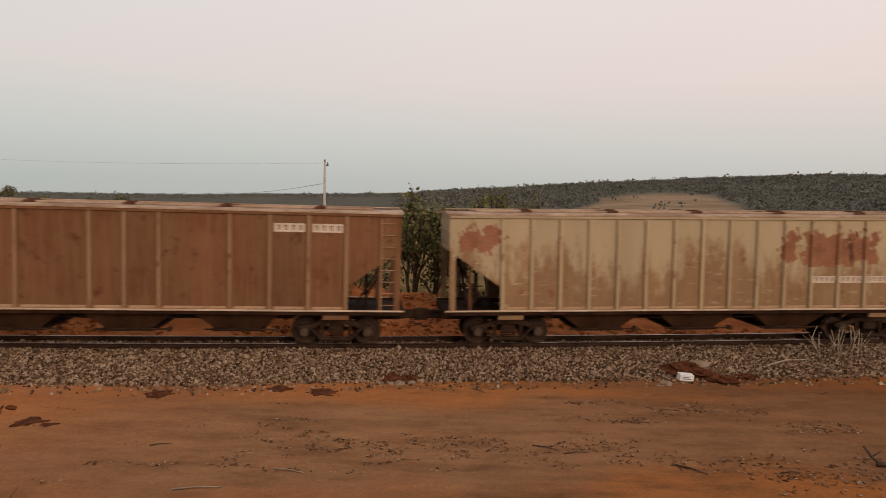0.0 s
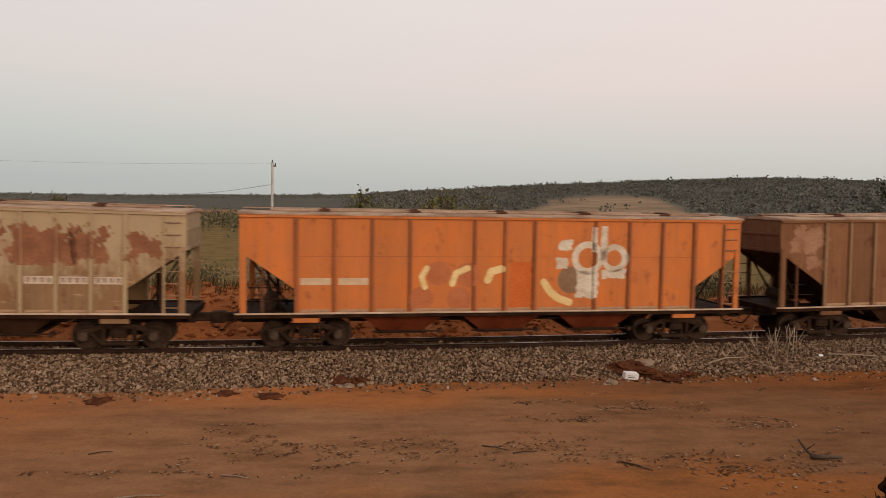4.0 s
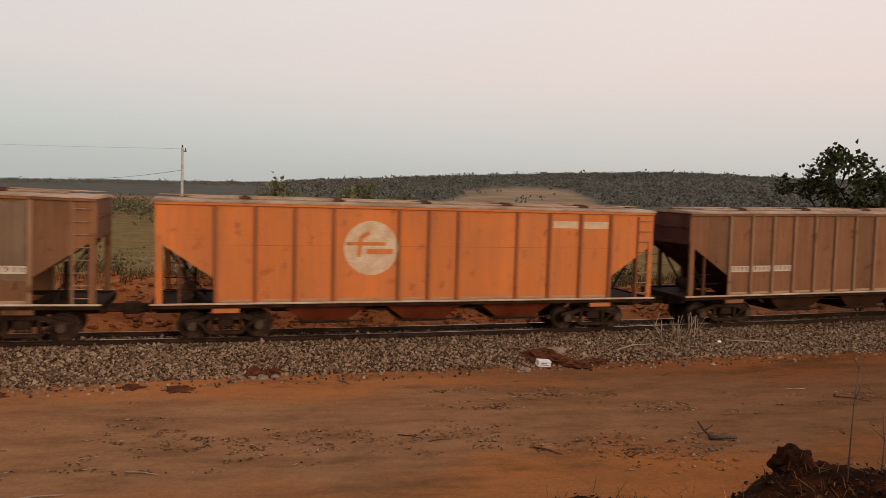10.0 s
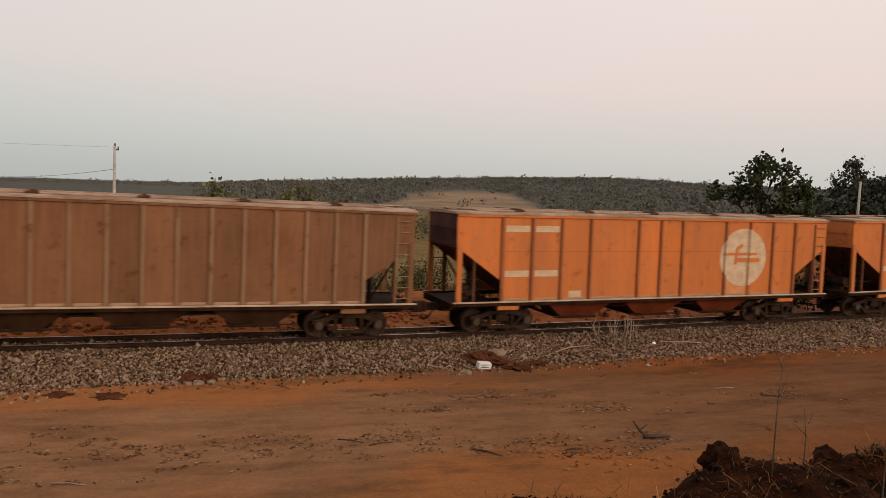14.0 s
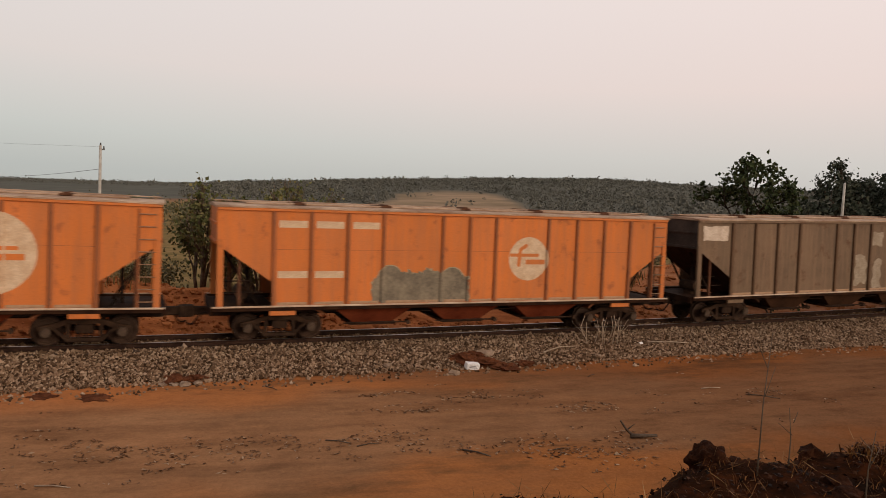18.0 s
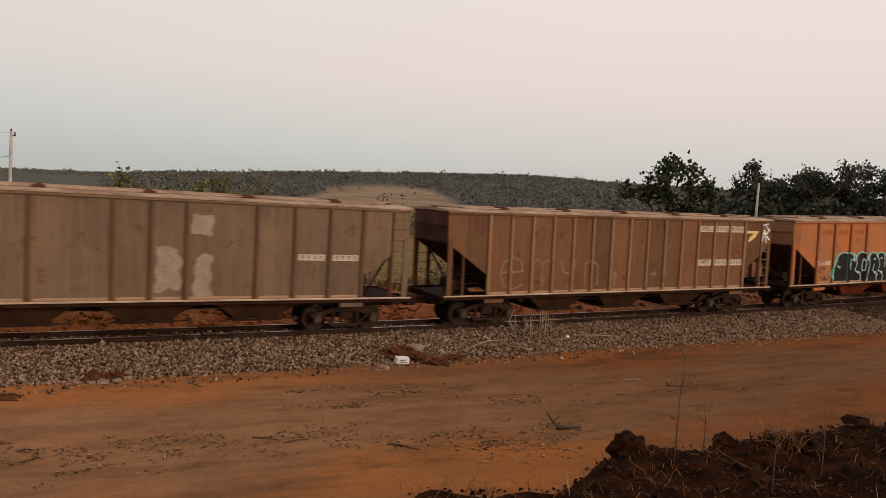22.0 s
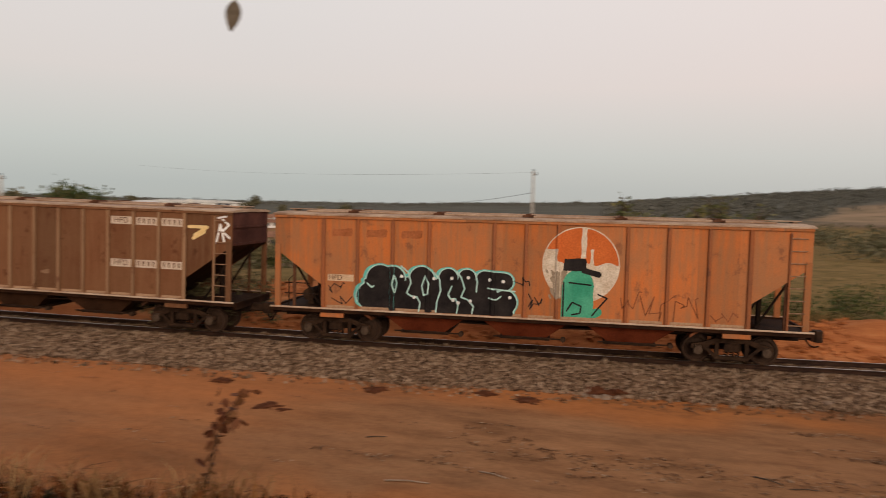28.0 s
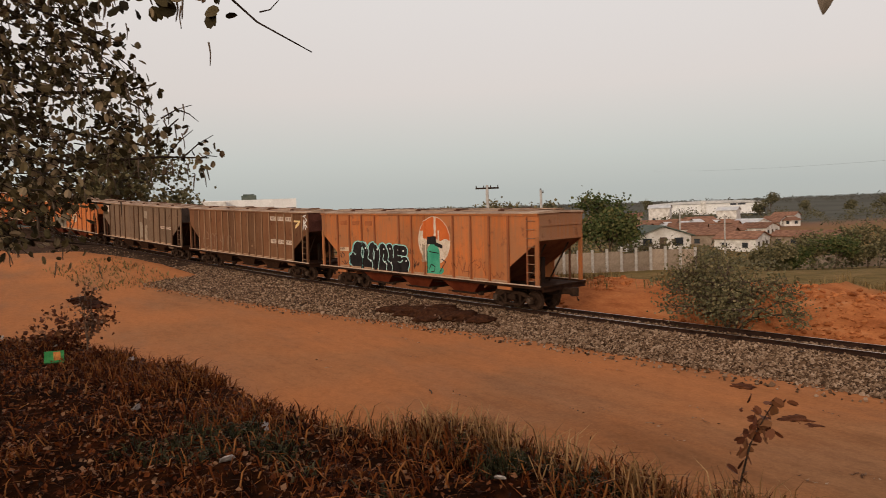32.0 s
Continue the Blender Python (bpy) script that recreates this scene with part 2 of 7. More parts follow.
# ---- building helpers ----
class Geo:
    """Collects vertices and faces for one mesh."""

    def __init__(self):
        self.v, self.f = [], []

    def add(self, verts, faces):
        k = len(self.v)
        self.v += [tuple(p) for p in verts]
        self.f += [tuple(i + k for i in f) for f in faces]
        return self

    def box(self, x0, x1, y0, y1, z0, z1, c=0.0):
        """A box; c cuts the edges that run along its longest side."""
        if c <= 0:
            v = [(x, y, z) for z in (z0, z1) for y in (y0, y1) for x in (x0, x1)]
            return self.add(v, [(0, 2, 3, 1), (4, 5, 7, 6), (0, 1, 5, 4), (2, 6, 7, 3), (0, 4, 6, 2), (1, 3, 7, 5)])
        d = (x1 - x0, y1 - y0, z1 - z0)
        ax = d.index(max(d))
        lo, hi = [x0, y0, z0], [x1, y1, z1]
        a, b = [i for i in range(3) if i != ax]
        ring = [(lo[a] + c, lo[b]), (hi[a] - c, lo[b]), (hi[a], lo[b] + c), (hi[a], hi[b] - c), (hi[a] - c, hi[b]), (lo[a] + c, hi[b]), (lo[a], hi[b] - c), (lo[a], lo[b] + c)]
        v = []
        for e in (lo[ax], hi[ax]):
            for p, q in ring:
                w = [0, 0, 0]
                w[ax], w[a], w[b] = e, p, q
                v.append(tuple(w))
        return self.add(v, [tuple(range(7, -1, -1)), tuple(range(8, 16))] + [(i, (i + 1) % 8, 8 + (i + 1) % 8, 8 + i) for i in range(8)])

    def prism(self, poly, y0, y1):
        """An outline in x and z, drawn out from y0 to y1."""
        n = len(poly)
        v = [(x, y0, z) for x, z in poly] + [(x, y1, z) for x, z in poly]
        return self.add(v, [tuple(range(n)), tuple(range(2 * n - 1, n - 1, -1))] + [(i + n, (i + 1) % n + n, (i + 1) % n, i) for i in range(n)])

    def prism_x(self, poly, x0, x1):
        n = len(poly)
        v = [(x0, y, z) for y, z in poly] + [(x1, y, z) for y, z in poly]
        return self.add(v, [tuple(range(n)), tuple(range(2 * n - 1, n - 1, -1))] + [(i + n, (i + 1) % n + n, (i + 1) % n, i) for i in range(n)])

    def tube(self, pts, r0, r1=None, n=6):
        """A round rod through the points, tapering from r0 to r1."""
        r1 = r0 if r1 is None else r1
        pts = [Vector(p) for p in pts]
        v, f = [], []
        for i, p in enumerate(pts):
            t = (pts[min(i + 1, len(pts) - 1)] - pts[max(i - 1, 0)]).normalized()
            a = t.orthogonal().normalized() if abs(t.z) > 0.9 else t.cross(Vector((0, 0, 1))).normalized()
            b = t.cross(a)
            r = r0 + (r1 - r0) * i / max(1, len(pts) - 1)
            v += [tuple(p + (a * math.cos(2 * math.pi * k / n) + b * math.sin(2 * math.pi * k / n)) * r) for k in range(n)]
        for i in range(len(pts) - 1):
            f += [(i * n + k, i * n + (k + 1) % n, (i + 1) * n + (k + 1) % n, (i + 1) * n + k) for k in range(n)]
        f += [tuple(range(n - 1, -1, -1)), tuple(range((len(pts) - 1) * n, len(pts) * n))]
        return self.add(v, f)

    def lathe_y(self, prof, n=20):
        """Turns (radius, y) pairs round the y axis."""
        m = len(prof)
        v = [(r * math.cos(2 * math.pi * k / n), y, r * math.sin(2 * math.pi * k / n)) for k in range(n) for r, y in prof]
        f = [(k * m + i, k * m + i + 1, ((k + 1) % n) * m + i + 1, ((k + 1) % n) * m + i) for k in range(n) for i in range(m - 1)]
        f += [tuple(k * m for k in range(n)), tuple(k * m + m - 1 for k in range(n - 1, -1, -1))]
        return self.add(v, f)

    def mesh(self, name, mat, smooth=False):
        me = bpy.data.meshes.new(name)
        me.from_pydata(self.v, [], self.f)
        for x in (mat if isinstance(mat, (list, tuple)) else [mat]):
            me.materials.append(x)
        me.validate()
        b = bmesh.new()
        b.from_mesh(me)
        bmesh.ops.recalc_face_normals(b, faces=b.faces)
        b.to_mesh(me)
        b.free()
        if smooth:
            me.polygons.foreach_set("use_smooth", [True] * len(me.polygons))
        me.update()
        return me


def part(name, me, parent=None, m=None, label=""):
    """Links a mesh as one object, under a thing or a part."""
    ob = new(name, me)
    if parent:
        ob.parent = parent
    if m is not None:
        ob.matrix_basis = m
    return tagged(ob, label)


def thing(name, label, category, m=None, group="", kind="", me=None):
    ob = new(name, me)
    if m is not None:
        ob.matrix_basis = m
    return tagged(ob, label, category, group, kind)


# ---- the line of the track ----
def track_y(x):
    return 21.48 + 0.105 * x - 0.0008 * x * x


def grade_z(x):
    """The smooth rise of the line; the road lies below it and follows it."""
    x = min(max(x, -95.0), 55.0)
    return 0.4753 + 0.005835 * x + 0.00057741 * x * x + 3.35e-07 * x ** 3


def track_z(x):
    """Height of the rail head."""
    return grade_z(x) - 0.16 - 0.08 * smooth(-15, -45, x)


TX = np.linspace(-130, 90, 4401)
TS = np.concatenate([[0], np.cumsum(np.hypot(np.diff(TX), np.diff(track_y(TX))))])
TS -= np.interp(0, TX, TS)


def track_at(s):
    x = float(np.interp(s, TS, TX))
    return Vector((x, track_y(x), track_z(x)))


def off_track(x, d):
    """The point d beyond the middle of the track, square to it, at x."""
    k = 0.105 - 0.0016 * x
    h = math.hypot(1, k)
    return x - d * k / h, track_y(x) + d / h


# ---- the ground: one sheet to the horizon ----
def smooth(a, b, x):
    t = min(max((x - a) / (b - a), 0.0), 1.0)
    return t * t * (3 - 2 * t)


def wob(x, y, s, k=0.0):
    return noise.noise(Vector((x * s + k, y * s - k, k * 0.7)))


def bank_edge(x):
    """How far the near bank reaches towards the road."""
    left = float(np.interp(x, (-20, -15, -12, -10.5, -9.2, -6.8, -5.6, -4.6, -3.5, -2.5, -1.5), (-6, -2.6, 0.8, 1.25, 1.6, 2.0, 2.3, 2.75, 3.0, 3.25, 3.45)))
    right = float(np.interp(x, (-1.5, 1.0, 1.5, 2.2, 2.45, 2.7, 3.1, 4.0, 5.2, 7.0), (0.0, -0.05, 0.13, 0.13, 0.25, 0.36, 0.46, 0.55, 0.63, 0.7)))
    return left + right + (0.25 - 0.16 * smooth(0, 1.5, x)) * wob(x, 3.0, 0.8, 5.0)


def spoil_height(x):
    """Height of the earth rim behind the track, over the rail."""
    h = 0.15 + 0.5 * smooth(-26, -16, x) * (1 - smooth(-3, 2, x)) + 1.3 * smooth(12, 26, x)
    return h


def hill_angle(az):
    """Elevation of the skyline, degrees, by azimuth to the left."""
    pts = ((-180, 0.6), (-100, 1.5), (-60, 1.9), (-45, 2.15), (-36, 2.35), (-28, 2.5), (-20, 2.2), (-12, 1.75), (-4, 1.15), (3, 0.75), (10, 0.5), (20, 0.25), (35, 0.15), (50, 0.25), (70, 0.6), (100, 0.6), (180, 0.6))
    for (a, u), (b, v) in zip(pts, pts[1:]):
        if a <= az <= b:
            return u + (v - u) * (az - a) / (b - a)
    return 0.6


SPOIL_MOUNDS = ((-11.6, 23.4, 1.0, 0.75), (-9.6, 23.6, 1.1, 0.8), (-7.6, 23.7, 1.0, 0.7), (-5.6, 24.0, 0.9, 0.45), (-17.5, 22.7, 1.3, 0.4), (-20, 22.4, 1.2, 0.3), (-2.5, 24.3, 0.9, 0.5), (5.5, 24.9, 1.0, 0.4), (9.5, 25.2, 1.1, 0.35), (2.0, 24.8, 0.7, 0.3))


def field_z(x, az, r):
    """The level of the fields behind the line."""
    dip = 2.1 * smooth(14, 24, az) * (1 - smooth(33, 40, az)) * smooth(42, 85, r)
    return 0.1 + 2.5 * smooth(26, 44, -az) - 0.9 * smooth(-15, -45, x) - dip


def ground_z(x, y):
    r = math.hypot(x, y)
    az = math.degrees(math.atan2(-x, y))
    xc = min(max(x, -95.0), 55.0)
    road = grade_z(xc) - 0.58
    d = y - track_y(xc)
    z = road + 0.03 * wob(x, y, 0.35) + 0.015 * wob(x, y, 1.3, 2.0)
    # the bank the filmer stands on
    e = bank_edge(x)
    if y < e + 3:
        up = 1 - smooth(e - 0.2, e + 1.1, y)
        z += up * (2.95 + 0.06 * smooth(0.8, 2.5, x) - road + (0.10 - 0.06 * smooth(1.5, 3, x)) * wob(x, y, 1.1, 3.0) + 0.05 * wob(x, y, 3.1, 4.0))
    # earth heap on the near side, far down the line to the left
    heap = smooth(-72, -56, x) * (1 - smooth(-52, -43, x))
    if heap > 0 and -12 < d < -2:
        z += heap * (0.55 + 0.4 * wob(x, y, 0.25, 11.0)) * smooth(-11, -6.5, d) * (1 - smooth(-3.6, -2.4, d))
    # behind the track: spoil rim, then field
    if d > 1.0:
        h = spoil_height(xc)
        mounds = 0.0
        for mx, my, mr, mh in SPOIL_MOUNDS:
            mounds += 0.35 * mh * math.exp(-((x - mx) ** 2 + (y - my) ** 2) / (mr * mr))
        z += mounds
        lump = 0.5 * wob(x, y, 0.33, 7.0) + 0.26 * wob(x, y, 0.9, 8.0) + 0.22 * abs(wob(x, y, 2.2, 9.0))
        rim = smooth(1.6, 4.6 + 0.9 * h, d)
        field = field_z(x, az, r)
        back = smooth(5.5, 11 + 2 * h, d)
        z += rim * (0.58 + h + lump * (0.5 + 0.5 * h)) * (1 - back) + back * (field - road)
    # far land
    if r > 75 and d > 25:
        base = field_z(x, az, r)
        valley = -3.3 * smooth(15, 30, az) * (1 - smooth(520, 900, r)) * smooth(75, 120, r)
        crest = 1250.0
        top = 4.6 + crest * math.tan(radians(hill_angle(az) - 0.35))
        k = smooth(230 + 270 * smooth(12, 25, az), crest, r)
        z = base + valley + (top - base) * k + (r > 300) * 2.0 * wob(x, y, 0.006, 1.0) * k
        if r > crest:
            z -= (r - crest) * 0.02
    elif d <= 25 and r > 110:
        z = min(z, 3.0)
    return z


def ground_zones(x, y):
    """How much green grass, red spoil earth and dark leaf litter lie at a place."""
    r = math.hypot(x, y)
    xc = min(max(x, -95.0), 55.0)
    d = y - track_y(xc)
    e = bank_edge(x)
    litter = 1 - smooth(e - 0.3, e + 1.2, y) if y < e + 3 else 0.0
    litter = max(litter, 0.28 * math.exp(-((x + 9.4) / 2.6) ** 2 - ((y - 10.6) / 0.9) ** 2))
    h = spoil_height(xc)
    grass = smooth(5.0 + h, 9 + 2 * h, d + 1.5 * wob(x, y, 0.5, 3.0)) * (1 - smooth(200, 330, r + 60 * wob(x, y, 0.01, 6.0)))
    spoil = smooth(1.2, 2.2, d) * (1 - smooth(5.2 + 0.9 * h, 7.2 + 1.1 * h, d + 1.6 * wob(x, y, 0.6, 9.0)))
    az = math.degrees(math.atan2(-x, y))
    dry = smooth(290, 330, r + 40 * wob(x, y, 0.02)) * (1 - smooth(590 - 6.5 * (az + 17.3) ** 2, 680 - 6.5 * (az + 17.3) ** 2, r + 110 * wob(x, y, 0.009, 2.0))) * 1.0
    return grass, spoil, litter, dry


def build_ground():
    radii = [0.0, 0.6]
    while radii[-1] < 4600:
        r = radii[-1]
        radii.append(r + (0.22 if r < 7 else 0.3 if r < 34 else (r - 34) * 0.07 + 0.3))
    na = 560
    verts, zones = [(0, 0, ground_z(0, 0))], [ground_zones(0, 0)]
    for r in radii[1:]:
        for k in range(na):
            a = 2 * math.pi * k / na
            x, y = -r * math.sin(a), r * math.cos(a)
            verts.append((x, y, ground_z(x, y)))
            zones.append(ground_zones(x, y))
    faces = [(0, 1 + k, 1 + (k + 1) % na) for k in range(na)]
    for i in range(len(radii) - 2):
        p, q = 1 + i * na, 1 + (i + 1) * na
        faces += [(p + k, q + k, q + (k + 1) % na, p + (k + 1) % na) for k in range(na)]
    me = bpy.data.meshes.new("ground")
    me.from_pydata(verts, [], faces)
    at = me.color_attributes.new("zones", "FLOAT_COLOR", "POINT")
    at.data.foreach_set("color", [c for z in zones for c in z])
    wear = []
    for x, y, z in verts:
        d = y - track_y(min(max(x, -95.0), 55.0)) + 1.4 * wob(x, y, 0.22, 5.5) + 0.5 * wob(x, y, 0.9, 6.5)
        band = smooth(-10.9, -9.6, d) * (1 - smooth(-6.2, -4.6, d))
        spots = smooth(-0.05, 0.35, wob(x, y, 0.23, 7.7)) * smooth(-15, -11, d) * (1 - smooth(-6.5, -5.0, d)) * (1 - smooth(-9, -3, x))
        wear.append(max(band * smooth(-14, -3, x) * 0.85, spots * 0.35))
    me.attributes.new("wear", "FLOAT", "POINT").data.foreach_set("value", wear)
    me.materials.append(ground_material())
    me.polygons.foreach_set("use_smooth", [True] * len(me.polygons))
    me.update()
    return tagged(new("ground", me), "red-brown dirt ground with track field and wooded hills", "ground", "", "structure")


def ground_material():
    m, b = mat_base("red_earth_ground", 0.95, 0, 0.02)
    n, l = links(m)
    at = n.new("ShaderNodeAttribute")
    at.attribute_name = "zones"
    sep = n.new("ShaderNodeSeparateColor")
    l.new(at.outputs["Color"], sep.inputs[0])
    big = noise_node(m, 0.16, 6, 0.62, (0.7, 2.0, 1))
    mid = noise_node(m, 1.1, 6, 0.68, (0.5, 1.7, 1))
    fine = noise_node(m, 14, 4, 0.7)
    road = ramp(m, big, ((0.33, (0.41, 0.146, 0.040)), (0.46, (0.34, 0.128, 0.041)), (0.62, (0.25, 0.108, 0.044))))
    pos = n.new("ShaderNodeNewGeometry")
    px = n.new("ShaderNodeSeparateXYZ")
    l.new(pos.outputs["Position"], px.inputs[0])
    worn = n.new("ShaderNodeMapRange")
    worn.inputs["From Min"].default_value, worn.inputs["From Max"].default_value = 6.0, -12.0
    l.new(px.outputs["X"], worn.inputs["Value"])
    clean = ramp(m, big, ((0.34, (0.44, 0.160, 0.056)), (0.5, (0.40, 0.153, 0.058)), (0.64, (0.33, 0.143, 0.065))))
    road = mixc(m, worn.outputs[0], road, clean)
    less = n.new("ShaderNodeMapRange")
    less.inputs["From Min"].default_value, less.inputs["From Max"].default_value = 4.0, -10.0
    less.inputs["To Min"].default_value, less.inputs["To Max"].default_value = 1.0, 0.22
    l.new(px.outputs["X"], less.inputs["Value"])
    smear = ramp(m, noise_node(m, 0.42, 9, 0.72, (0.55, 1.7, 1)), ((0.48, (0, 0, 0)), (0.64, (0.8,) * 3)))
    smear = mixc(m, 1.0, smear, less.outputs[0], "MULTIPLY")
    road = mixc(m, smear, road, (0.115, 0.062, 0.030))
    wheel = n.new("ShaderNodeAttribute")
    wheel.attribute_name = "wear"
    grey = ramp(m, noise_node(m, 0.8, 8, 0.7, (0.5, 1.6, 1)), ((0.32, (0.32, 0.165, 0.080)), (0.50, (0.26, 0.130, 0.062)), (0.68, (0.16, 0.078, 0.037))))
    road = mixc(m, wheel.outputs["Fac"], road, grey)
    # road colour gets darker towards the right, from x = 2 to 14
    right_dark = n.new("ShaderNodeMapRange")
    right_dark.inputs["From Min"].default_value, right_dark.inputs["From Max"].default_value = 2.0, 14.0
    l.new(px.outputs["X"], right_dark.inputs["Value"])
    road = mixc(m, right_dark.outputs[0], road, mixc(m, 1.0, road, (0.66, 0.61, 0.59), "MULTIPLY"))
    road = mixc(m, 0.5, road, ramp(m, noise_node(m, 3.2, 7, 0.74, (0.8, 1.2, 1)), ((0.30, (0.70, 0.68, 0.66)), (0.5, (1.0, 1.0, 1.0)), (0.72, (1.22, 1.2, 1.18)))), "MULTIPLY")
    road = mixc(m, 0.7, road, ramp(m, fine, ((0.25, (0.74,) * 3), (0.75, (1.18,) * 3))), "MULTIPLY")
    earth = ramp(m, mid, ((0.3, (0.25, 0.075, 0.025)), (0.55, (0.42, 0.145, 0.05)), (0.75, (0.50, 0.22, 0.095))))
    earth = mixc(m, 0.8, earth, ramp(m, fine, ((0.25, (0.7,) * 3), (0.75, (1.2,) * 3))), "MULTIPLY")
    pale = n.new("ShaderNodeMapRange")
    pale.inputs["From Min"].default_value, pale.inputs["From Max"].default_value, pale.inputs["To Max"].default_value = 12.0, 24.0, 0.45
    l.new(px.outputs["X"], pale.inputs["Value"])
    earth = mixc(m, pale.outputs[0], earth, ramp(m, mid, ((0.3, (0.22, 0.10, 0.055)), (0.55, (0.38, 0.20, 0.12)), (0.75, (0.48, 0.29, 0.19)))))
    grass = ramp(m, noise_node(m, 0.5, 8, 0.72), ((0.3, (0.10, 0.072, 0.024)), (0.5, (0.17, 0.112, 0.042)), (0.72, (0.27, 0.16, 0.07))))
    grass = mixc(m, 0.7, grass, ramp(m, noise_node(m, 3.0, 5, 0.7), ((0.3, (0.68,) * 3), (0.7, (1.25,) * 3))), "MULTIPLY")
    # near-black bank soil: the vignette at the lower edge is put into its colour
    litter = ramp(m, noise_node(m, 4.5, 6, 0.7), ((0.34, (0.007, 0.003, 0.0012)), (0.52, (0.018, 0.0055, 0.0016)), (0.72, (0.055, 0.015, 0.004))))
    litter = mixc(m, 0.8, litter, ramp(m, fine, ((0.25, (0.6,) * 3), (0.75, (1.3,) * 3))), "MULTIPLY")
    # distant ground: the haze of the distance is greyed into its colour
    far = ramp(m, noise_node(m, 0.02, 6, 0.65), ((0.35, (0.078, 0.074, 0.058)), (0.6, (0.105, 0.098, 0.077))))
    dry = ramp(m, noise_node(m, 0.03, 6, 0.65), ((0.35, (0.17, 0.12, 0.07)), (0.62, (0.29, 0.195, 0.12))))
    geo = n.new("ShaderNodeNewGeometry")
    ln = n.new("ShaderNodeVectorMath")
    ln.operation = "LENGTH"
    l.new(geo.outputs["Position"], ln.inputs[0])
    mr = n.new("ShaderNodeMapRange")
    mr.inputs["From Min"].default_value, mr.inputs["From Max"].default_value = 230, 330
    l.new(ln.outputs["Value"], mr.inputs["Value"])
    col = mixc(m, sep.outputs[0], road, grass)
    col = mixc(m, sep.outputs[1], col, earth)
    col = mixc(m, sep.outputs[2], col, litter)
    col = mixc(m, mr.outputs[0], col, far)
    col = mixc(m, at.outputs["Alpha"], col, dry)
    l.new(col, b.inputs["Base Color"])
    bump(m, b, fine, 0.5, 0.03)
    return m


build_ground()


# ---- track ----
def sweep(d_z, x0, x1, step, wobble=0.0):
    """A strip along the track: (offset, height over the rail head) pairs."""
    g = Geo()
    n = int((x1 - x0) / step) + 1
    m = len(d_z)
    v = []
    for i in range(n):
        x = x0 + step * i
        for d, h in d_z:
            px, py = off_track(x, d + wobble * wob(x, d, 0.9))
            v.append((px, py, track_z(x) + h + wobble * 0.25 * wob(x, d * 3, 1.3)))
    g.add(v, [(i * m + k, i * m + k + 1, (i + 1) * m + k + 1, (i + 1) * m + k) for i in range(n - 1) for k in range(m - 1)])
    return g


TRACK_X0, TRACK_X1 = -92.0, 52.0


def build_track():
    track = thing("railway_track", "rusty single railway track on timber sleepers in grey stone ballast", "railway track", kind="structure")
    for sd in (-0.535, 0.535):
        prof = [(sd - 0.06, -0.14), (sd - 0.06, -0.125), (sd - 0.012, -0.105), (sd - 0.010, -0.045), (sd - 0.033, -0.03), (sd - 0.033, -0.004), (sd + 0.033, -0.004), (sd + 0.033, -0.03), (sd + 0.010, -0.045), (sd + 0.012, -0.105), (sd + 0.06, -0.125), (sd + 0.06, -0.14)]
        part("rail", sweep(prof, TRACK_X0, TRACK_X1, 1.5).mesh("rail", M["rail"]), track, label="rust-brown steel rail")
        part("rail_head", sweep([(sd - 0.028, 0.0), (sd + 0.028, 0.0)], TRACK_X0, TRACK_X1, 1.5).mesh("rail_head", M["rail_top"]), track, label="polished running surface")
    sl = Geo().box(-0.11, 0.11, -1.0, 1.0, -0.30, -0.145, 0.015).mesh("sleeper", M["sleeper"])
    rnd = random.Random(4)
    x = -80.0
    while x < 50:
        k = 0.105 - 0.0016 * x
        part("sleeper", sl, track, pose(x, track_y(x), track_z(x) + rnd.uniform(-0.015, 0.01), 0, 0, math.degrees(math.atan(k)) + rnd.uniform(-1.5, 1.5)))
        x += 0.62
    return track


def ballast_edge(x):
    """Where the ballast runs out on the road side."""
    return float(np.interp(x, (-60, -43, -31, -25, -18, -11, -6, -2, 5, 15, 24), (-7.4, -6.8, -5.6, -4.4, -3.6, -3.5, -3.7, -3.45, -3.4, -3.7, -4.0)))


def ballast_h(d, x=0.0):
    """Ballast surface over the rail head, by offset from the middle."""
    a = abs(d)
    if a < 0.95:
        return -0.165
    if d > 0:
        return -0.165 - (a - 0.95) * 0.26
    low = grade_z(x) - 0.58 - track_z(x)
    k = min(1.0, (a - 0.95) / (-ballast_edge(x) - 0.95))
    return -0.185 + (low + 0.185) * k ** 1.1


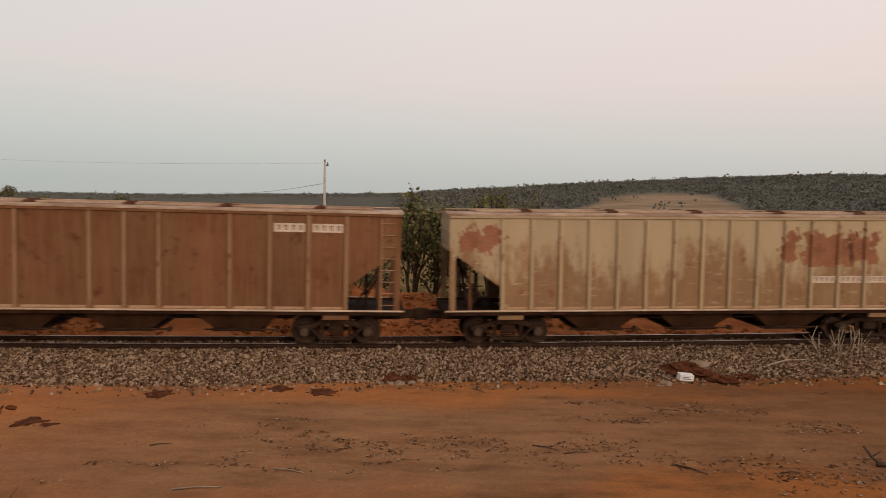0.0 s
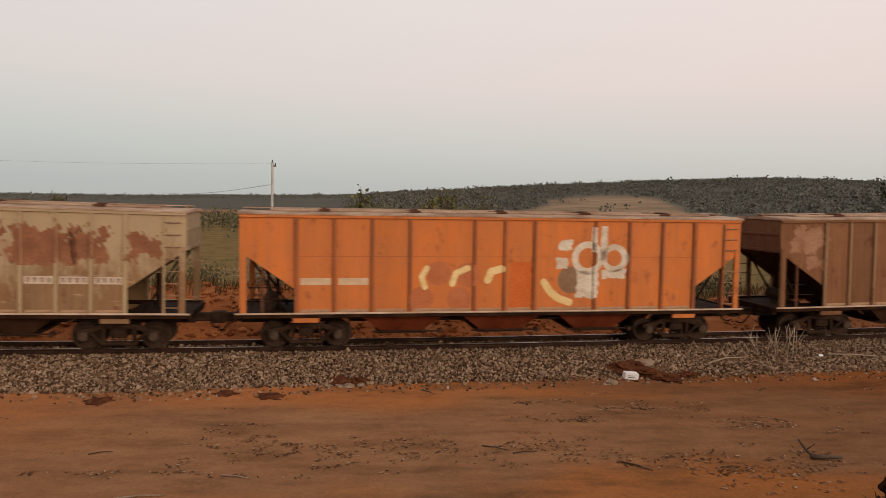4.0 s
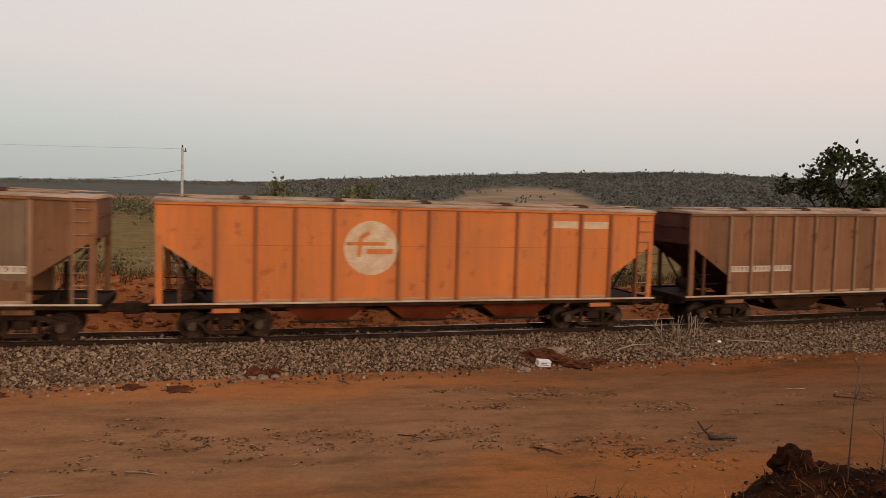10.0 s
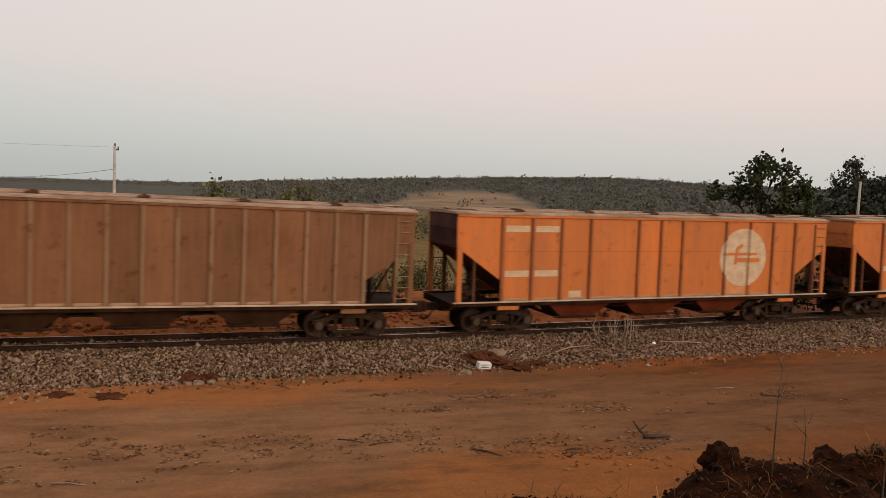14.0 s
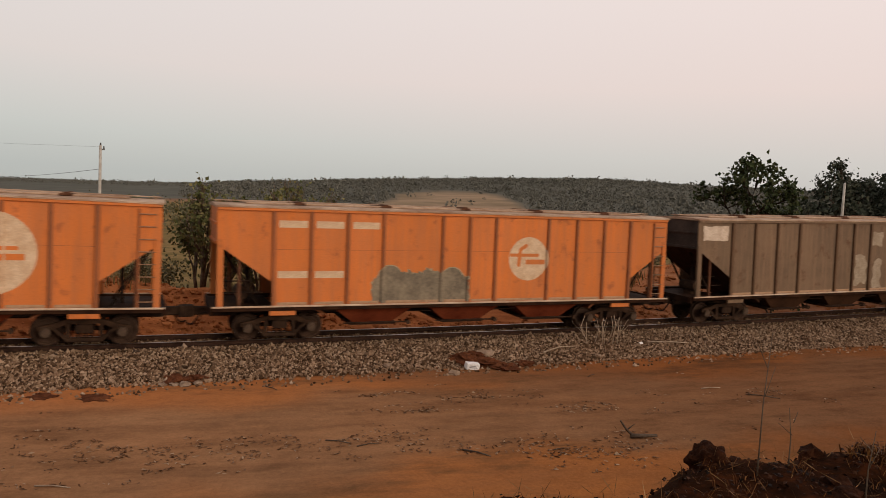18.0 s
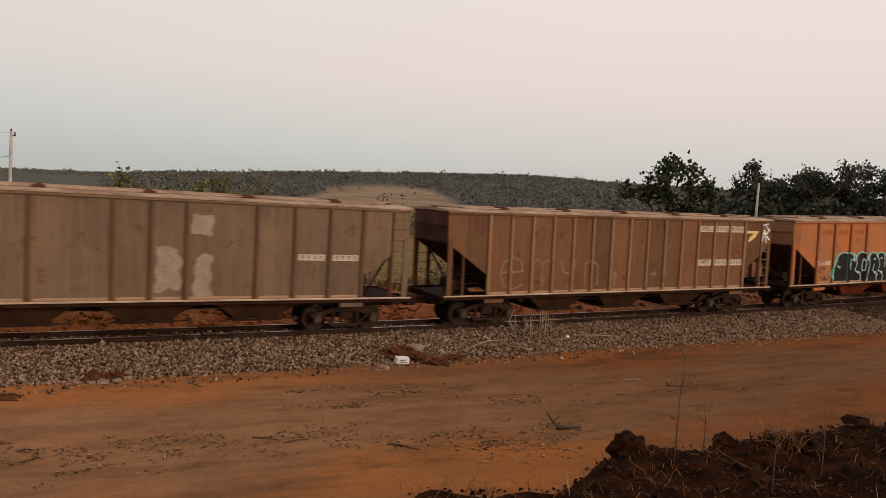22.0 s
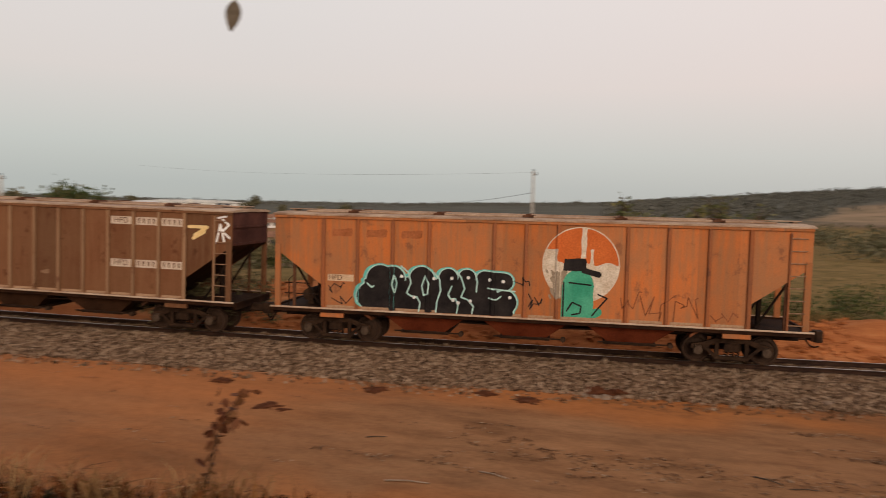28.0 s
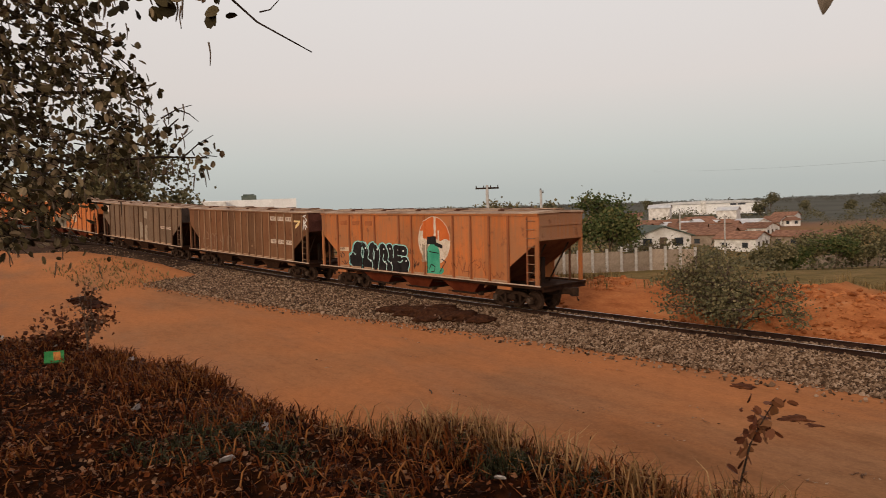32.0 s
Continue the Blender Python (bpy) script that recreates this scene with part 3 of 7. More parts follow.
def build_ballast():
    g = Geo()
    us = (1.0, 0.85, 0.7, 0.55, 0.4, 0.25, 0.12, 0.0)
    n = int((TRACK_X1 - TRACK_X0) / 0.4) + 1
    v = []
    for i in range(n):
        x = TRACK_X0 + 0.4 * i
        e = ballast_edge(x) + 0.22 * wob(x, 0.0, 0.7) + 0.1 * wob(x, 2.0, 2.1)
        ds = [-0.95 + (e + 0.95) * u for u in us] + [-0.5, 0.0, 0.5, 0.95, 1.5, 2.0, 2.5]
        for k, d in enumerate(ds):
            px, py = off_track(x, d)
            v.append((px, py, track_z(x) + ballast_h(d, x) + (-0.08 if k == 0 else 0.012 + 0.02 * wob(px, py, 1.3))))
    m = 15
    g.add(v, [(i * m + k, i * m + k + 1, (i + 1) * m + k + 1, (i + 1) * m + k) for i in range(n - 1) for k in range(m - 1)])
    tagged(new("ballast_bed", g.mesh("ballast_bed", M["ballast_bed"], True)), "grey-brown crushed stone ballast bed under the rails", "ballast", kind="structure")
    rnd = np.random.default_rng(7)
    octa = np.array([(1, 0, 0), (-1, 0, 0), (0, 1, 0), (0, -1, 0), (0, 0, 1), (0, 0, -1)], float)
    tri = np.array([(0, 2, 4), (2, 1, 4), (1, 3, 4), (3, 0, 4), (2, 0, 5), (1, 2, 5), (3, 1, 5), (0, 3, 5)])
    n = 92000
    xs = np.concatenate([rnd.uniform(-27, 29, 64000), rnd.uniform(-52, -27, 19000), rnd.uniform(-70, 46, 9000)])
    u, pick = rnd.random(n), rnd.random(n)
    size = rnd.uniform(0.026, 0.058, n) * np.where(rnd.random(n) < 0.03, 1.7, 1.0)
    gx = np.linspace(-75, 50, 501)
    table = lambda f: np.interp(xs, gx, [f(float(x)) for x in gx])
    e, rail_z, low = table(ballast_edge), table(track_z), table(lambda x: grade_z(x) - 0.58 - track_z(x))
    d = np.where(pick < 0.86, -0.62 + (e + 0.62) * u, np.where(pick < 0.975, -0.45 + 0.9 * u, e - 0.9 * u * u))
    k = np.clip((np.abs(d) - 0.95) / (-e - 0.95), 0, 1)
    top = np.where(np.abs(d) < 0.95, -0.165, -0.185 + (low + 0.185) * k ** 1.1)
    slope = 0.105 - 0.0016 * xs
    h = np.hypot(1, slope)
    place = np.stack([xs - d * slope / h, track_y(xs) + d / h, rail_z + top + 0.3 * size], 1)
    q = octa[None] * (size[:, None, None] * rnd.uniform(0.55, 1.35, (n, 6, 1)))
    a, b2 = rnd.uniform(0, 6.28, n), rnd.uniform(-0.8, 0.8, n)
    ca, sa, cb, sb = np.cos(a)[:, None], np.sin(a)[:, None], np.cos(b2)[:, None], np.sin(b2)[:, None]
    x1, y1, z1 = q[..., 0] * ca - q[..., 1] * sa, q[..., 0] * sa + q[..., 1] * ca, q[..., 2]
    V = np.stack([x1, y1 * cb - z1 * sb, y1 * sb + z1 * cb], -1) + place[:, None]
    F = (tri[None] + 6 * np.arange(n)[:, None, None]).reshape(-1, 3)
    me = bpy.data.meshes.new("ballast_stones")
    me.from_pydata(V.reshape(-1, 3).tolist(), [], F.tolist())
    me.materials.append(M["ballast_stones"])
    tagged(new("ballast_stones", me), "loose angular grey and brown ballast stones beside the rails", "stones", kind="stuff")


def stone_material(name):
    m, b = mat_base(name, 0.92, 0, 0.03)
    n, l = links(m)
    geo = n.new("ShaderNodeNewGeometry")
    c = ramp(m, geo.outputs["Random Per Island"], ((0.0, (0.04, 0.021, 0.011)), (0.35, (0.14, 0.081, 0.045)), (0.7, (0.25, 0.155, 0.093)), (1.0, (0.40, 0.275, 0.18))))
    l.new(c, b.inputs["Base Color"])
    return m


M["ballast_bed"] = grainy("ballast_bed", (0.04, 0.02, 0.011), (0.085, 0.048, 0.027), 0.8, 22, 0.95, 1.0, 0.05)
M["ballast_stones"] = stone_material("ballast_stones")
build_track()
build_ballast()

# ---- the train ----
SIDE_Y, END_X, POST_X = 1.35, 7.5, 5.97
Z_SILL, Z_EAVE = 0.93, 3.68
GAP = 16.48
BODY_RISE = 0.17
POSTS_WIDE = (-5.97, -4.92, -3.86, -2.78, -0.90, 0.0, 0.90, 2.78, 3.86, 4.92, 5.97)
POSTS_NARROW = tuple(-5.97 + 11.94 / 14 * i for i in range(15))
CACHE = {}


def cached(key, make):
    if key not in CACHE:
        CACHE[key] = make()
    return CACHE[key]


def side_outline():
    return [(-END_X, Z_EAVE), (-END_X, 2.66), (-POST_X, 1.58), (-POST_X, Z_SILL), (POST_X, Z_SILL), (POST_X, 1.58), (END_X, 2.66), (END_X, Z_EAVE)]


def g_roof():
    g = Geo()
    g.prism_x([(-1.42, 3.68), (-1.42, 3.72), (-1.1, 3.765), (0, 3.80), (1.1, 3.765), (1.42, 3.72), (1.42, 3.68), (0, 3.70)], -7.56, 7.56)
    return g


def g_side_frame():
    """A cast bogie side frame: top chord, sloping struts, journal pockets."""
    g = Geo()
    y0, y1 = -0.06, 0.06
    g.prism([(-1.08, 0.44), (-1.08, 0.56), (-0.78, 0.62), (-0.45, 0.74), (0.45, 0.74), (0.78, 0.62), (1.08, 0.56), (1.08, 0.44), (0.74, 0.47), (0.42, 0.62), (-0.42, 0.62), (-0.74, 0.47)], y0, y1)
    for s in (-1, 1):
        g.prism([(s * 0.66, 0.5), (s * 0.78, 0.5), (s * 0.42, 0.16), (s * 0.28, 0.16)], y0, y1)
        g.prism([(s * 0.34, 0.2), (s * 0.44, 0.2), (s * 0.44, 0.66), (s * 0.34, 0.66)], y0, y1)
    g.box(-0.45, 0.45, y0 - 0.02, y1 + 0.02, 0.14, 0.25, 0.02)
    return g


def g_spring():
    g = Geo()
    g.tube([(0.06 * math.cos(0.8 * k), 0.06 * math.sin(0.8 * k), 0.265 + 0.0088 * k) for k in range(29)], 0.017, 0.017, 5)
    return g


def g_wheelset():
    g = Geo()
    for s in (-1, 1):
        prof = [(0.07, 0.60), (0.12, 0.59), (0.15, 0.565), (0.29, 0.55), (0.325, 0.595), (0.38, 0.59), (0.385, 0.495), (0.415, 0.485), (0.415, 0.46), (0.32, 0.46), (0.29, 0.50), (0.13, 0.49), (0.07, 0.47)]
        g.lathe_y([(r, s * y) for r, y in prof], 22)
        for k in range(3):
            a = 2.094 * k
            cx, cz = 0.215 * math.cos(a), 0.215 * math.sin(a)
            g.tube([(cx, s * 0.50, cz), (cx, s * 0.562, cz)], 0.03, 0.03, 6)
    g.tube([(0, -0.9, 0), (0, 0.9, 0)], 0.07, 0.07, 10)
    return g


def g_journal():
    g = Geo()
    g.box(-0.10, 0.10, -0.10, 0.10, -0.10, 0.14, 0.03)
    g.lathe_y([(0.11, -0.13), (0.125, -0.12), (0.125, -0.08)], 14)
    for k in range(3):
        a = 2.094 * k + 0.5
        g.tube([(0.06 * math.cos(a), -0.15, 0.06 * math.sin(a)), (0.06 * math.cos(a), -0.12, 0.06 * math.sin(a))], 0.016, 0.016, 6)
    return g


WHEELS = []


def add_bogie(wagon, x):
    bogie = part("bogie", cached("bolster", lambda: Geo().box(-0.22, 0.22, -0.95, 0.95, 0.40, 0.62, 0.04).box(-0.3, 0.3, -0.3, 0.3, 0.6, 0.76, 0.04).mesh("bolster", M["bogie_steel"])), wagon, pose(x, 0, -BODY_RISE), "grimy cast steel two-axle bogie")
    for s in (-1, 1):
        turn = pose(0, s * 0.82, 0, 0, 0, 0 if s < 0 else 180)
        part("side_frame", cached("side_frame", lambda: g_side_frame().mesh("side_frame", M["bogie_steel"])), bogie, turn)
        for cx in (-0.15, 0.0, 0.15):
            part("coil_spring", cached("coil_spring", lambda: g_spring().mesh("coil_spring", M["bogie_steel"], True)), bogie, pose(cx, s * 0.84, 0))
        for wx in (-0.9, 0.9):
            part("journal_box", cached("journal", lambda: g_journal().mesh("journal_box", M["cap_steel"])), bogie, pose(wx, s * 0.84, 0.40, 0, 0, 0 if s < 0 else 180), "greased bearing cap with bolts")
    for wx in (-0.9, 0.9):
        w = part("wheelset", cached("wheelset", lambda: g_wheelset().mesh("wheelset", M["wheel_rim"])), bogie, pose(wx, 0, 0.385), "dusty steel wheels on their axle")
        WHEELS.append((w, wx))
    return bogie


def g_ladder(x0, x1, z0, z1, y, n):
    g = Geo()
    for x in (x0, x1):
        g.box(x - 0.022, x + 0.022, y - 0.05, y + 0.0, z0, z1, 0.006)
    for i in range(n):
        z = z0 + 0.15 + (z1 - z0 - 0.3) * i / (n - 1)
        g.tube([(x0, y - 0.03, z), (x1, y - 0.03, z)], 0.016, 0.016, 6)
    return g


def make_wagon(name, paint, hopper, posts, label, end_paint=None):
    """A covered hopper wagon with its middle at the origin, rail head at z = 0, near side at -y."""
    w = thing(name, label, "freight wagon", group="wagons of the freight train")
    P = M[paint]
    E = M[end_paint or paint]
    for s in (-1, 1):
        part("side_sheet", cached(("side", paint), lambda: Geo().prism(side_outline(), -SIDE_Y, -SIDE_Y + 0.05).mesh("side_sheet", P)), w, pose(0, 0, 0, 0, 0, 0 if s < 0 else 180))
        for i, x in enumerate(posts):
            thick = 0.055 if i in (0, len(posts) - 1) else 0.045
            part("side_post", cached(("post", paint, thick), lambda: Geo().box(-thick, thick, -0.07, 0.0, Z_SILL, 3.60, 0.012).mesh("side_post", M[RIBS[paint]])), w, pose(x, s * SIDE_Y, 0, 0, 0, 0 if s < 0 else 180))
        part("side_sill", cached("sill", lambda: Geo().box(-7.62, 7.62, -0.05, 0.07, 0.80, 0.93, 0.01).mesh("side_sill", M["sill_brown"])), w, pose(0, s * SIDE_Y, 0, 0, 0, 0 if s < 0 else 180), "grimy side sill with shade painted in")
        part("sill_edge", cached("sill_edge", lambda: Geo().box(-7.62, 7.62, -0.085, -0.05, 0.905, 0.955, 0.008).mesh("sill_edge", M["sill_edge"])), w, pose(0, s * SIDE_Y, 0, 0, 0, 0 if s < 0 else 180), "pale dusty sill flange")
        part("eave_rail", cached(("eave", paint), lambda: Geo().box(-7.5, 7.5, -0.055, 0.03, 3.60, 3.68, 0.012).mesh("eave_rail", P)), w, pose(0, s * SIDE_Y, 0, 0, 0, 0 if s < 0 else 180))
        ladder = part("ladder", cached(("ladder", paint), lambda: Geo().box(6.92, 6.97, -0.05, 0.0, 0.95, 3.55, 0.006).mesh("ladder", M[RIBS[paint]])), w, pose(0, s * (SIDE_Y + 0.005), 0, 0, 0, 0 if s < 0 else 180), "rusty steel ladder")
        for k in range(8):
            part("rung", cached("rung", lambda: Geo().tube([(6.95, -0.04, 0), (7.36, -0.04, 0)], 0.017, 0.017, 6).mesh("rung", M["rung_steel"])), ladder, pose(0, 0, 1.1 + 0.33 * k))
        for x in (-7.41, 7.41):
            part("corner_stile", cached(("stile", paint), lambda: Geo().box(-0.085, 0.085, -0.045, 0.05, 0.93, 2.80, 0.01).mesh("corner_stile", P)), w, pose(x, s * (SIDE_Y - 0.01), 0, 0, 0, 0 if s < 0 else 180))
        for cx in (-6.9,):
            part("corner_post", cached("corner_post", lambda: Geo().box(-0.04, 0.04, -0.04, 0.04, 0.9, 2.75, 0.01).mesh("corner_post", M["ladder_steel"])), w, pose(cx, s * (SIDE_Y - 0.05), 0))
            part("corner_post", CACHE["corner_post"], w, pose(-cx, s * (SIDE_Y - 0.05), 0))
    for x0, x1 in zip(posts, posts[1:]):
        part("panel_foot", cached(("foot", round(x1 - x0, 2)), lambda: Geo().box(0.10, x1 - x0 - 0.10, -0.012, 0, 0.955, 1.035, 0.004).mesh("panel_foot", M["panel_foot"])), w, pose(x0, -SIDE_Y, 0), "pale dusty lower edge of the sheet")
        if paint == "orange_b":
            part("weld_seam", cached(("seam", round(x1 - x0, 2)), lambda: Geo().box(0.05, x1 - x0 - 0.05, -0.003, 0, 2.525, 2.535).mesh("weld_seam", M["post_orange"])), w, pose(x0, -SIDE_Y, 0))
    part("roof", cached("roof", lambda: g_roof().mesh("roof", M["roof_metal"])), w, label="pale weathered sheet roof")
    for y in (-0.62, 0.62):
        part("trough_hatch", cached("trough", lambda: Geo().box(-6.7, 6.7, -0.26, 0.26, 3.76, 3.83, 0.025).mesh("trough_hatch", M["roof_metal"])), w, pose(0, y, 0), "long pale hatch cover")
        for x in (-5.2, -2.6, 0, 2.6, 5.2):
            part("hatch_clamp", cached("clamp", lambda: Geo().box(-0.07, 0.07, -0.31, 0.31, 3.80, 3.88, 0.02).box(-0.16, 0.16, -0.33, -0.28, 3.78, 3.84, 0.01).mesh("hatch_clamp", M["ladder_steel"])), w, pose(x, y, 0))
    part("running_board", cached("board", lambda: Geo().box(-7.5, 7.5, -0.26, 0.26, 3.84, 3.865).box(-7.4, -7.3, -0.2, 0.2, 3.76, 3.84).box(7.3, 7.4, -0.2, 0.2, 3.76, 3.84).box(-0.05, 0.05, -0.2, 0.2, 3.78, 3.84).mesh("running_board", M["roof_metal"])), w, label="narrow roof walkway")
    for s in (-1, 1):
        turn = pose(0, 0, 0, 0, 0, 0 if s > 0 else 180)
        part("end_sheet", cached(("end", end_paint or paint), lambda: Geo().box(7.44, 7.5, -1.3, 1.3, 2.66, 3.68).box(7.5, 7.54, -1.2, 1.2, 2.66, 2.74).box(7.5, 7.54, -1.2, 1.2, 3.2, 3.26).mesh("end_sheet", E)), w, turn)
        part("slope_sheet", cached(("slope", hopper), lambda: Geo().prism([(7.46, 2.68), (7.46, 2.62), (4.5, 0.62), (4.5, 0.70)], -1.28, 1.28).mesh("slope_sheet", M["slope_" + hopper[7:]])), w, turn, "sloping hopper end with shade painted in")
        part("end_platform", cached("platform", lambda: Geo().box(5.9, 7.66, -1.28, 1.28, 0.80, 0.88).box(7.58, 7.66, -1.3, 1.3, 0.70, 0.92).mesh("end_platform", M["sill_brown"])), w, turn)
        part("coupler", cached("coupler", lambda: Geo().box(7.5, 8.1, -0.1, 0.1, 0.52, 0.76, 0.03).box(8.02, 8.26, -0.18, 0.14, 0.48, 0.80, 0.05).mesh("coupler", M["bogie_steel"])), w, turn, "heavy automatic coupler")
        part("brake_hose", cached("hose", lambda: Geo().tube([(7.66, 0.35, 0.66), (7.85, 0.35, 0.6), (7.98, 0.33, 0.42), (8.06, 0.28, 0.30), (8.16, 0.2, 0.28), (8.24, 0.1, 0.34)], 0.024, 0.024, 6).mesh("brake_hose", M["dark_steel"], True)), w, turn, "black rubber brake hose")
        part("end_stay", cached("stay", lambda: Geo().tube([(6.3, -0.7, 0.88), (7.3, -0.7, 2.5)], 0.035, 0.035, 6).tube([(6.3, 0.7, 0.88), (7.3, 0.7, 2.5)], 0.035, 0.035, 6).box(6.5, 6.6, -0.1, 0.1, 0.88, 1.9).mesh("end_stay", M["dark_steel"])), w, turn)
        add_bogie(w, s * 5.7)
        for y in (-1, 1):
            part("jacking_pad", cached(("pad", paint), lambda: Geo().box(-0.36, 0.36, -0.04, 0.05, 0.66, 0.80, 0.012).mesh("jacking_pad", P)), w, pose(s * 5.7, y * (SIDE_Y - 0.02), 0))
    part("brake_cylinder", cached("cyl", lambda: Geo().tube([(-6.75, -0.5, 1.2), (-6.75, 0.3, 1.2)], 0.19, 0.19, 12).box(-6.85, -6.65, -0.3, 0.1, 0.88, 1.05).mesh("brake_cylinder", M["bogie_steel"])), w, label="dusty brake cylinder")
    part("brake_rigging", cached("rig", lambda: Geo().tube([(-7.2, -1.0, 0.9), (-7.2, -1.0, 1.7), (-7.0, -1.0, 1.9)], 0.02, 0.02, 6).tube([(-7.3, -1.1, 1.3), (-6.2, -1.1, 1.3)], 0.018, 0.018, 6).tube([(-7.3, -1.1, 1.62), (-6.5, -1.1, 1.62)], 0.018, 0.018, 6).mesh("brake_rigging", M["dark_steel"])), w)
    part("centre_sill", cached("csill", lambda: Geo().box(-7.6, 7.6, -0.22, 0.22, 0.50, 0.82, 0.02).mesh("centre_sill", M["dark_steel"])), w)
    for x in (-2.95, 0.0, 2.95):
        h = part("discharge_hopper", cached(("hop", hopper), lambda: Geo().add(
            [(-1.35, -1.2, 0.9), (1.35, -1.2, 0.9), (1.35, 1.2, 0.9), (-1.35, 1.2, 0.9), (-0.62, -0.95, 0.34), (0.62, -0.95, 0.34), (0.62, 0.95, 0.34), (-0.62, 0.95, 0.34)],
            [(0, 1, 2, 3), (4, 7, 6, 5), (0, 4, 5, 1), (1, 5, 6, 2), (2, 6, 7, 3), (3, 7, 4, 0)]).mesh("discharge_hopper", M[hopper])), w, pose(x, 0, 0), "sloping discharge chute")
        part("hopper_gate", cached("gate", lambda: Geo().box(-0.72, 0.72, -1.0, 1.0, 0.26, 0.34, 0.01).tube([(-0.9, -1.02, 0.32), (1.15, -1.02, 0.32)], 0.025, 0.025, 6).tube([(1.1, -1.12, 0.32), (1.1, -0.9, 0.32)], 0.07, 0.07, 8).mesh("hopper_gate", M["bogie_steel"])), h)
    part("brake_pipe", cached("pipe", lambda: Geo().tube([(-7.0, -0.9, 0.72), (-4.2, -1.0, 0.70), (0, -1.0, 0.62), (4.2, -1.0, 0.70), (7.0, -0.9, 0.72)], 0.022, 0.022, 6).mesh("brake_pipe", M["dark_steel"])), w)
    return w


# ---- paint on the wagons: flat shapes that follow sheet and posts ----
def paint_shape(name, wagon, posts, field, x0, x1, z0, z1, mat, layer=1, step=0.03, label=""):
    """Paints the near side where field(x, z) > 0."""
    nx, nz = max(2, int((x1 - x0) / step)), max(2, int((z1 - z0) / step))
    gx, gz = np.linspace(x0, x1, nx + 1), np.linspace(z0, z1, nz + 1)
    X, Z = np.meshgrid(gx, gz, indexing="ij")
    F = field(X, Z)
    verts, faces, seen = [], [], {}

    def put(x, z):
        k = (round(x, 4), round(z, 4))
        if k not in seen:
            near = min(abs(x - p) for p in posts)
            y = -SIDE_Y - 0.003 - 0.0022 * layer - (0.07 if near < 0.052 else 0.07 * (0.075 - near) / 0.023 if near < 0.075 else 0.0)
            seen[k] = len(verts)
            verts.append((x, y, z))
        return seen[k]
    for i in range(nx):
        for j in range(nz):
            c = [(i, j), (i + 1, j), (i + 1, j + 1), (i, j + 1)]
            f = [F[a, b] for a, b in c]
            if max(f) <= 0:
                continue
            poly = []
            for k in range(4):
                (a, b), (p, q) = c[k], c[(k + 1) % 4]
                u, v = f[k], f[(k + 1) % 4]
                if u > 0:
                    poly.append((gx[a], gz[b]))
                if (u > 0) != (v > 0):
                    t = u / (u - v)
                    poly.append((gx[a] + (gx[p] - gx[a]) * t, gz[b] + (gz[q] - gz[b]) * t))
            ids = [put(*p) for p in poly]
            ids = [a for k, a in enumerate(ids) if a != ids[k - 1]]
            if len(ids) > 2:
                faces.append(tuple(ids))
    me = bpy.data.meshes.new(name)
    me.from_pydata(verts, [], faces)
    me.materials.append(M[mat])
    return part(name, me, wagon, None, label)


def disc(cx, cz, r):
    return lambda x, z: r - np.hypot(x - cx, z - cz)


def rect(cx, cz, w, h, wave=0.0):
    return lambda x, z: np.minimum(w / 2 - np.abs(x - cx), h / 2 - np.abs(z - cz)) + wave * np.sin(9 * x + 5 * z) * np.sin(7 * z - 3 * x)


def stroke(pts, r):
    """A thick brush stroke through the points."""
    def f(x, z):
        best = np.full(np.shape(x), -9.0)
        for (ax, az), (bx, bz) in zip(pts, pts[1:]):
            dx, dz = bx - ax, bz - az
            t = np.clip(((x - ax) * dx + (z - az) * dz) / (dx * dx + dz * dz + 1e-9), 0, 1)
            best = np.maximum(best, r - np.hypot(x - ax - t * dx, z - az - t * dz))
        return best
    return f


def union(*fs):
    return lambda x, z: np.maximum.reduce([f(x, z) for f in fs])


def minus(a, b):
    return lambda x, z: np.minimum(a(x, z), -b(x, z))


def grow(f, d):
    return lambda x, z: f(x, z) + d


def plates(wagon, posts, xs, z, w=0.66, h=0.22, text=True, mat="white_paint"):
    """White lettering panels with dark marks that cannot be read."""
    for x in xs:
        part("marking_panel", cached(("plate", w, h, mat), lambda: Geo().box(-w / 2, w / 2, -0.005, 0, -h / 2, h / 2).mesh("marking_panel", M[mat])), wagon, pose(x, -SIDE_Y - 0.001, z), "faded white marking panel")
        if text:
            for k in range(4):
                part("marking", cached(("bars", w, h), lambda: bars_geo(w, h).mesh("marking", M["mark_dark"])), wagon, pose(x + (-0.36 + 0.24 * k) * w, -SIDE_Y - 0.008, z))


def bars_geo(w, h):
    return Geo().prism([(-0.045 * w, -0.3 * h), (-0.015 * w, -0.3 * h), (-0.015 * w, 0.2 * h), (0.025 * w, 0.2 * h), (0.025 * w, -0.3 * h), (0.055 * w, -0.3 * h), (0.055 * w, 0.3 * h), (-0.045 * w, 0.3 * h)], -0.003, 0)


def letters_on(wagon, text, x, z, size):
    """Stencilled letters on the near side."""
    cu = bpy.data.curves.new("stencil", "FONT")
    cu.body, cu.size, cu.align_x, cu.align_y, cu.extrude = text, size, "CENTER", "CENTER", 0.001
    tmp = bpy.data.objects.new("stencil", cu)
    scene.collection.objects.link(tmp)
    me = bpy.data.meshes.new_from_object(tmp.evaluated_get(bpy.context.evaluated_depsgraph_get()))
    bpy.data.objects.remove(tmp)
    bpy.data.curves.remove(cu)
    me.materials.clear()
    me.materials.append(M["mark_dark"])
    part("stencil", me, wagon, pose(x, -SIDE_Y - 0.009, z, 90, 0, 0), "dark stencilled class letters")


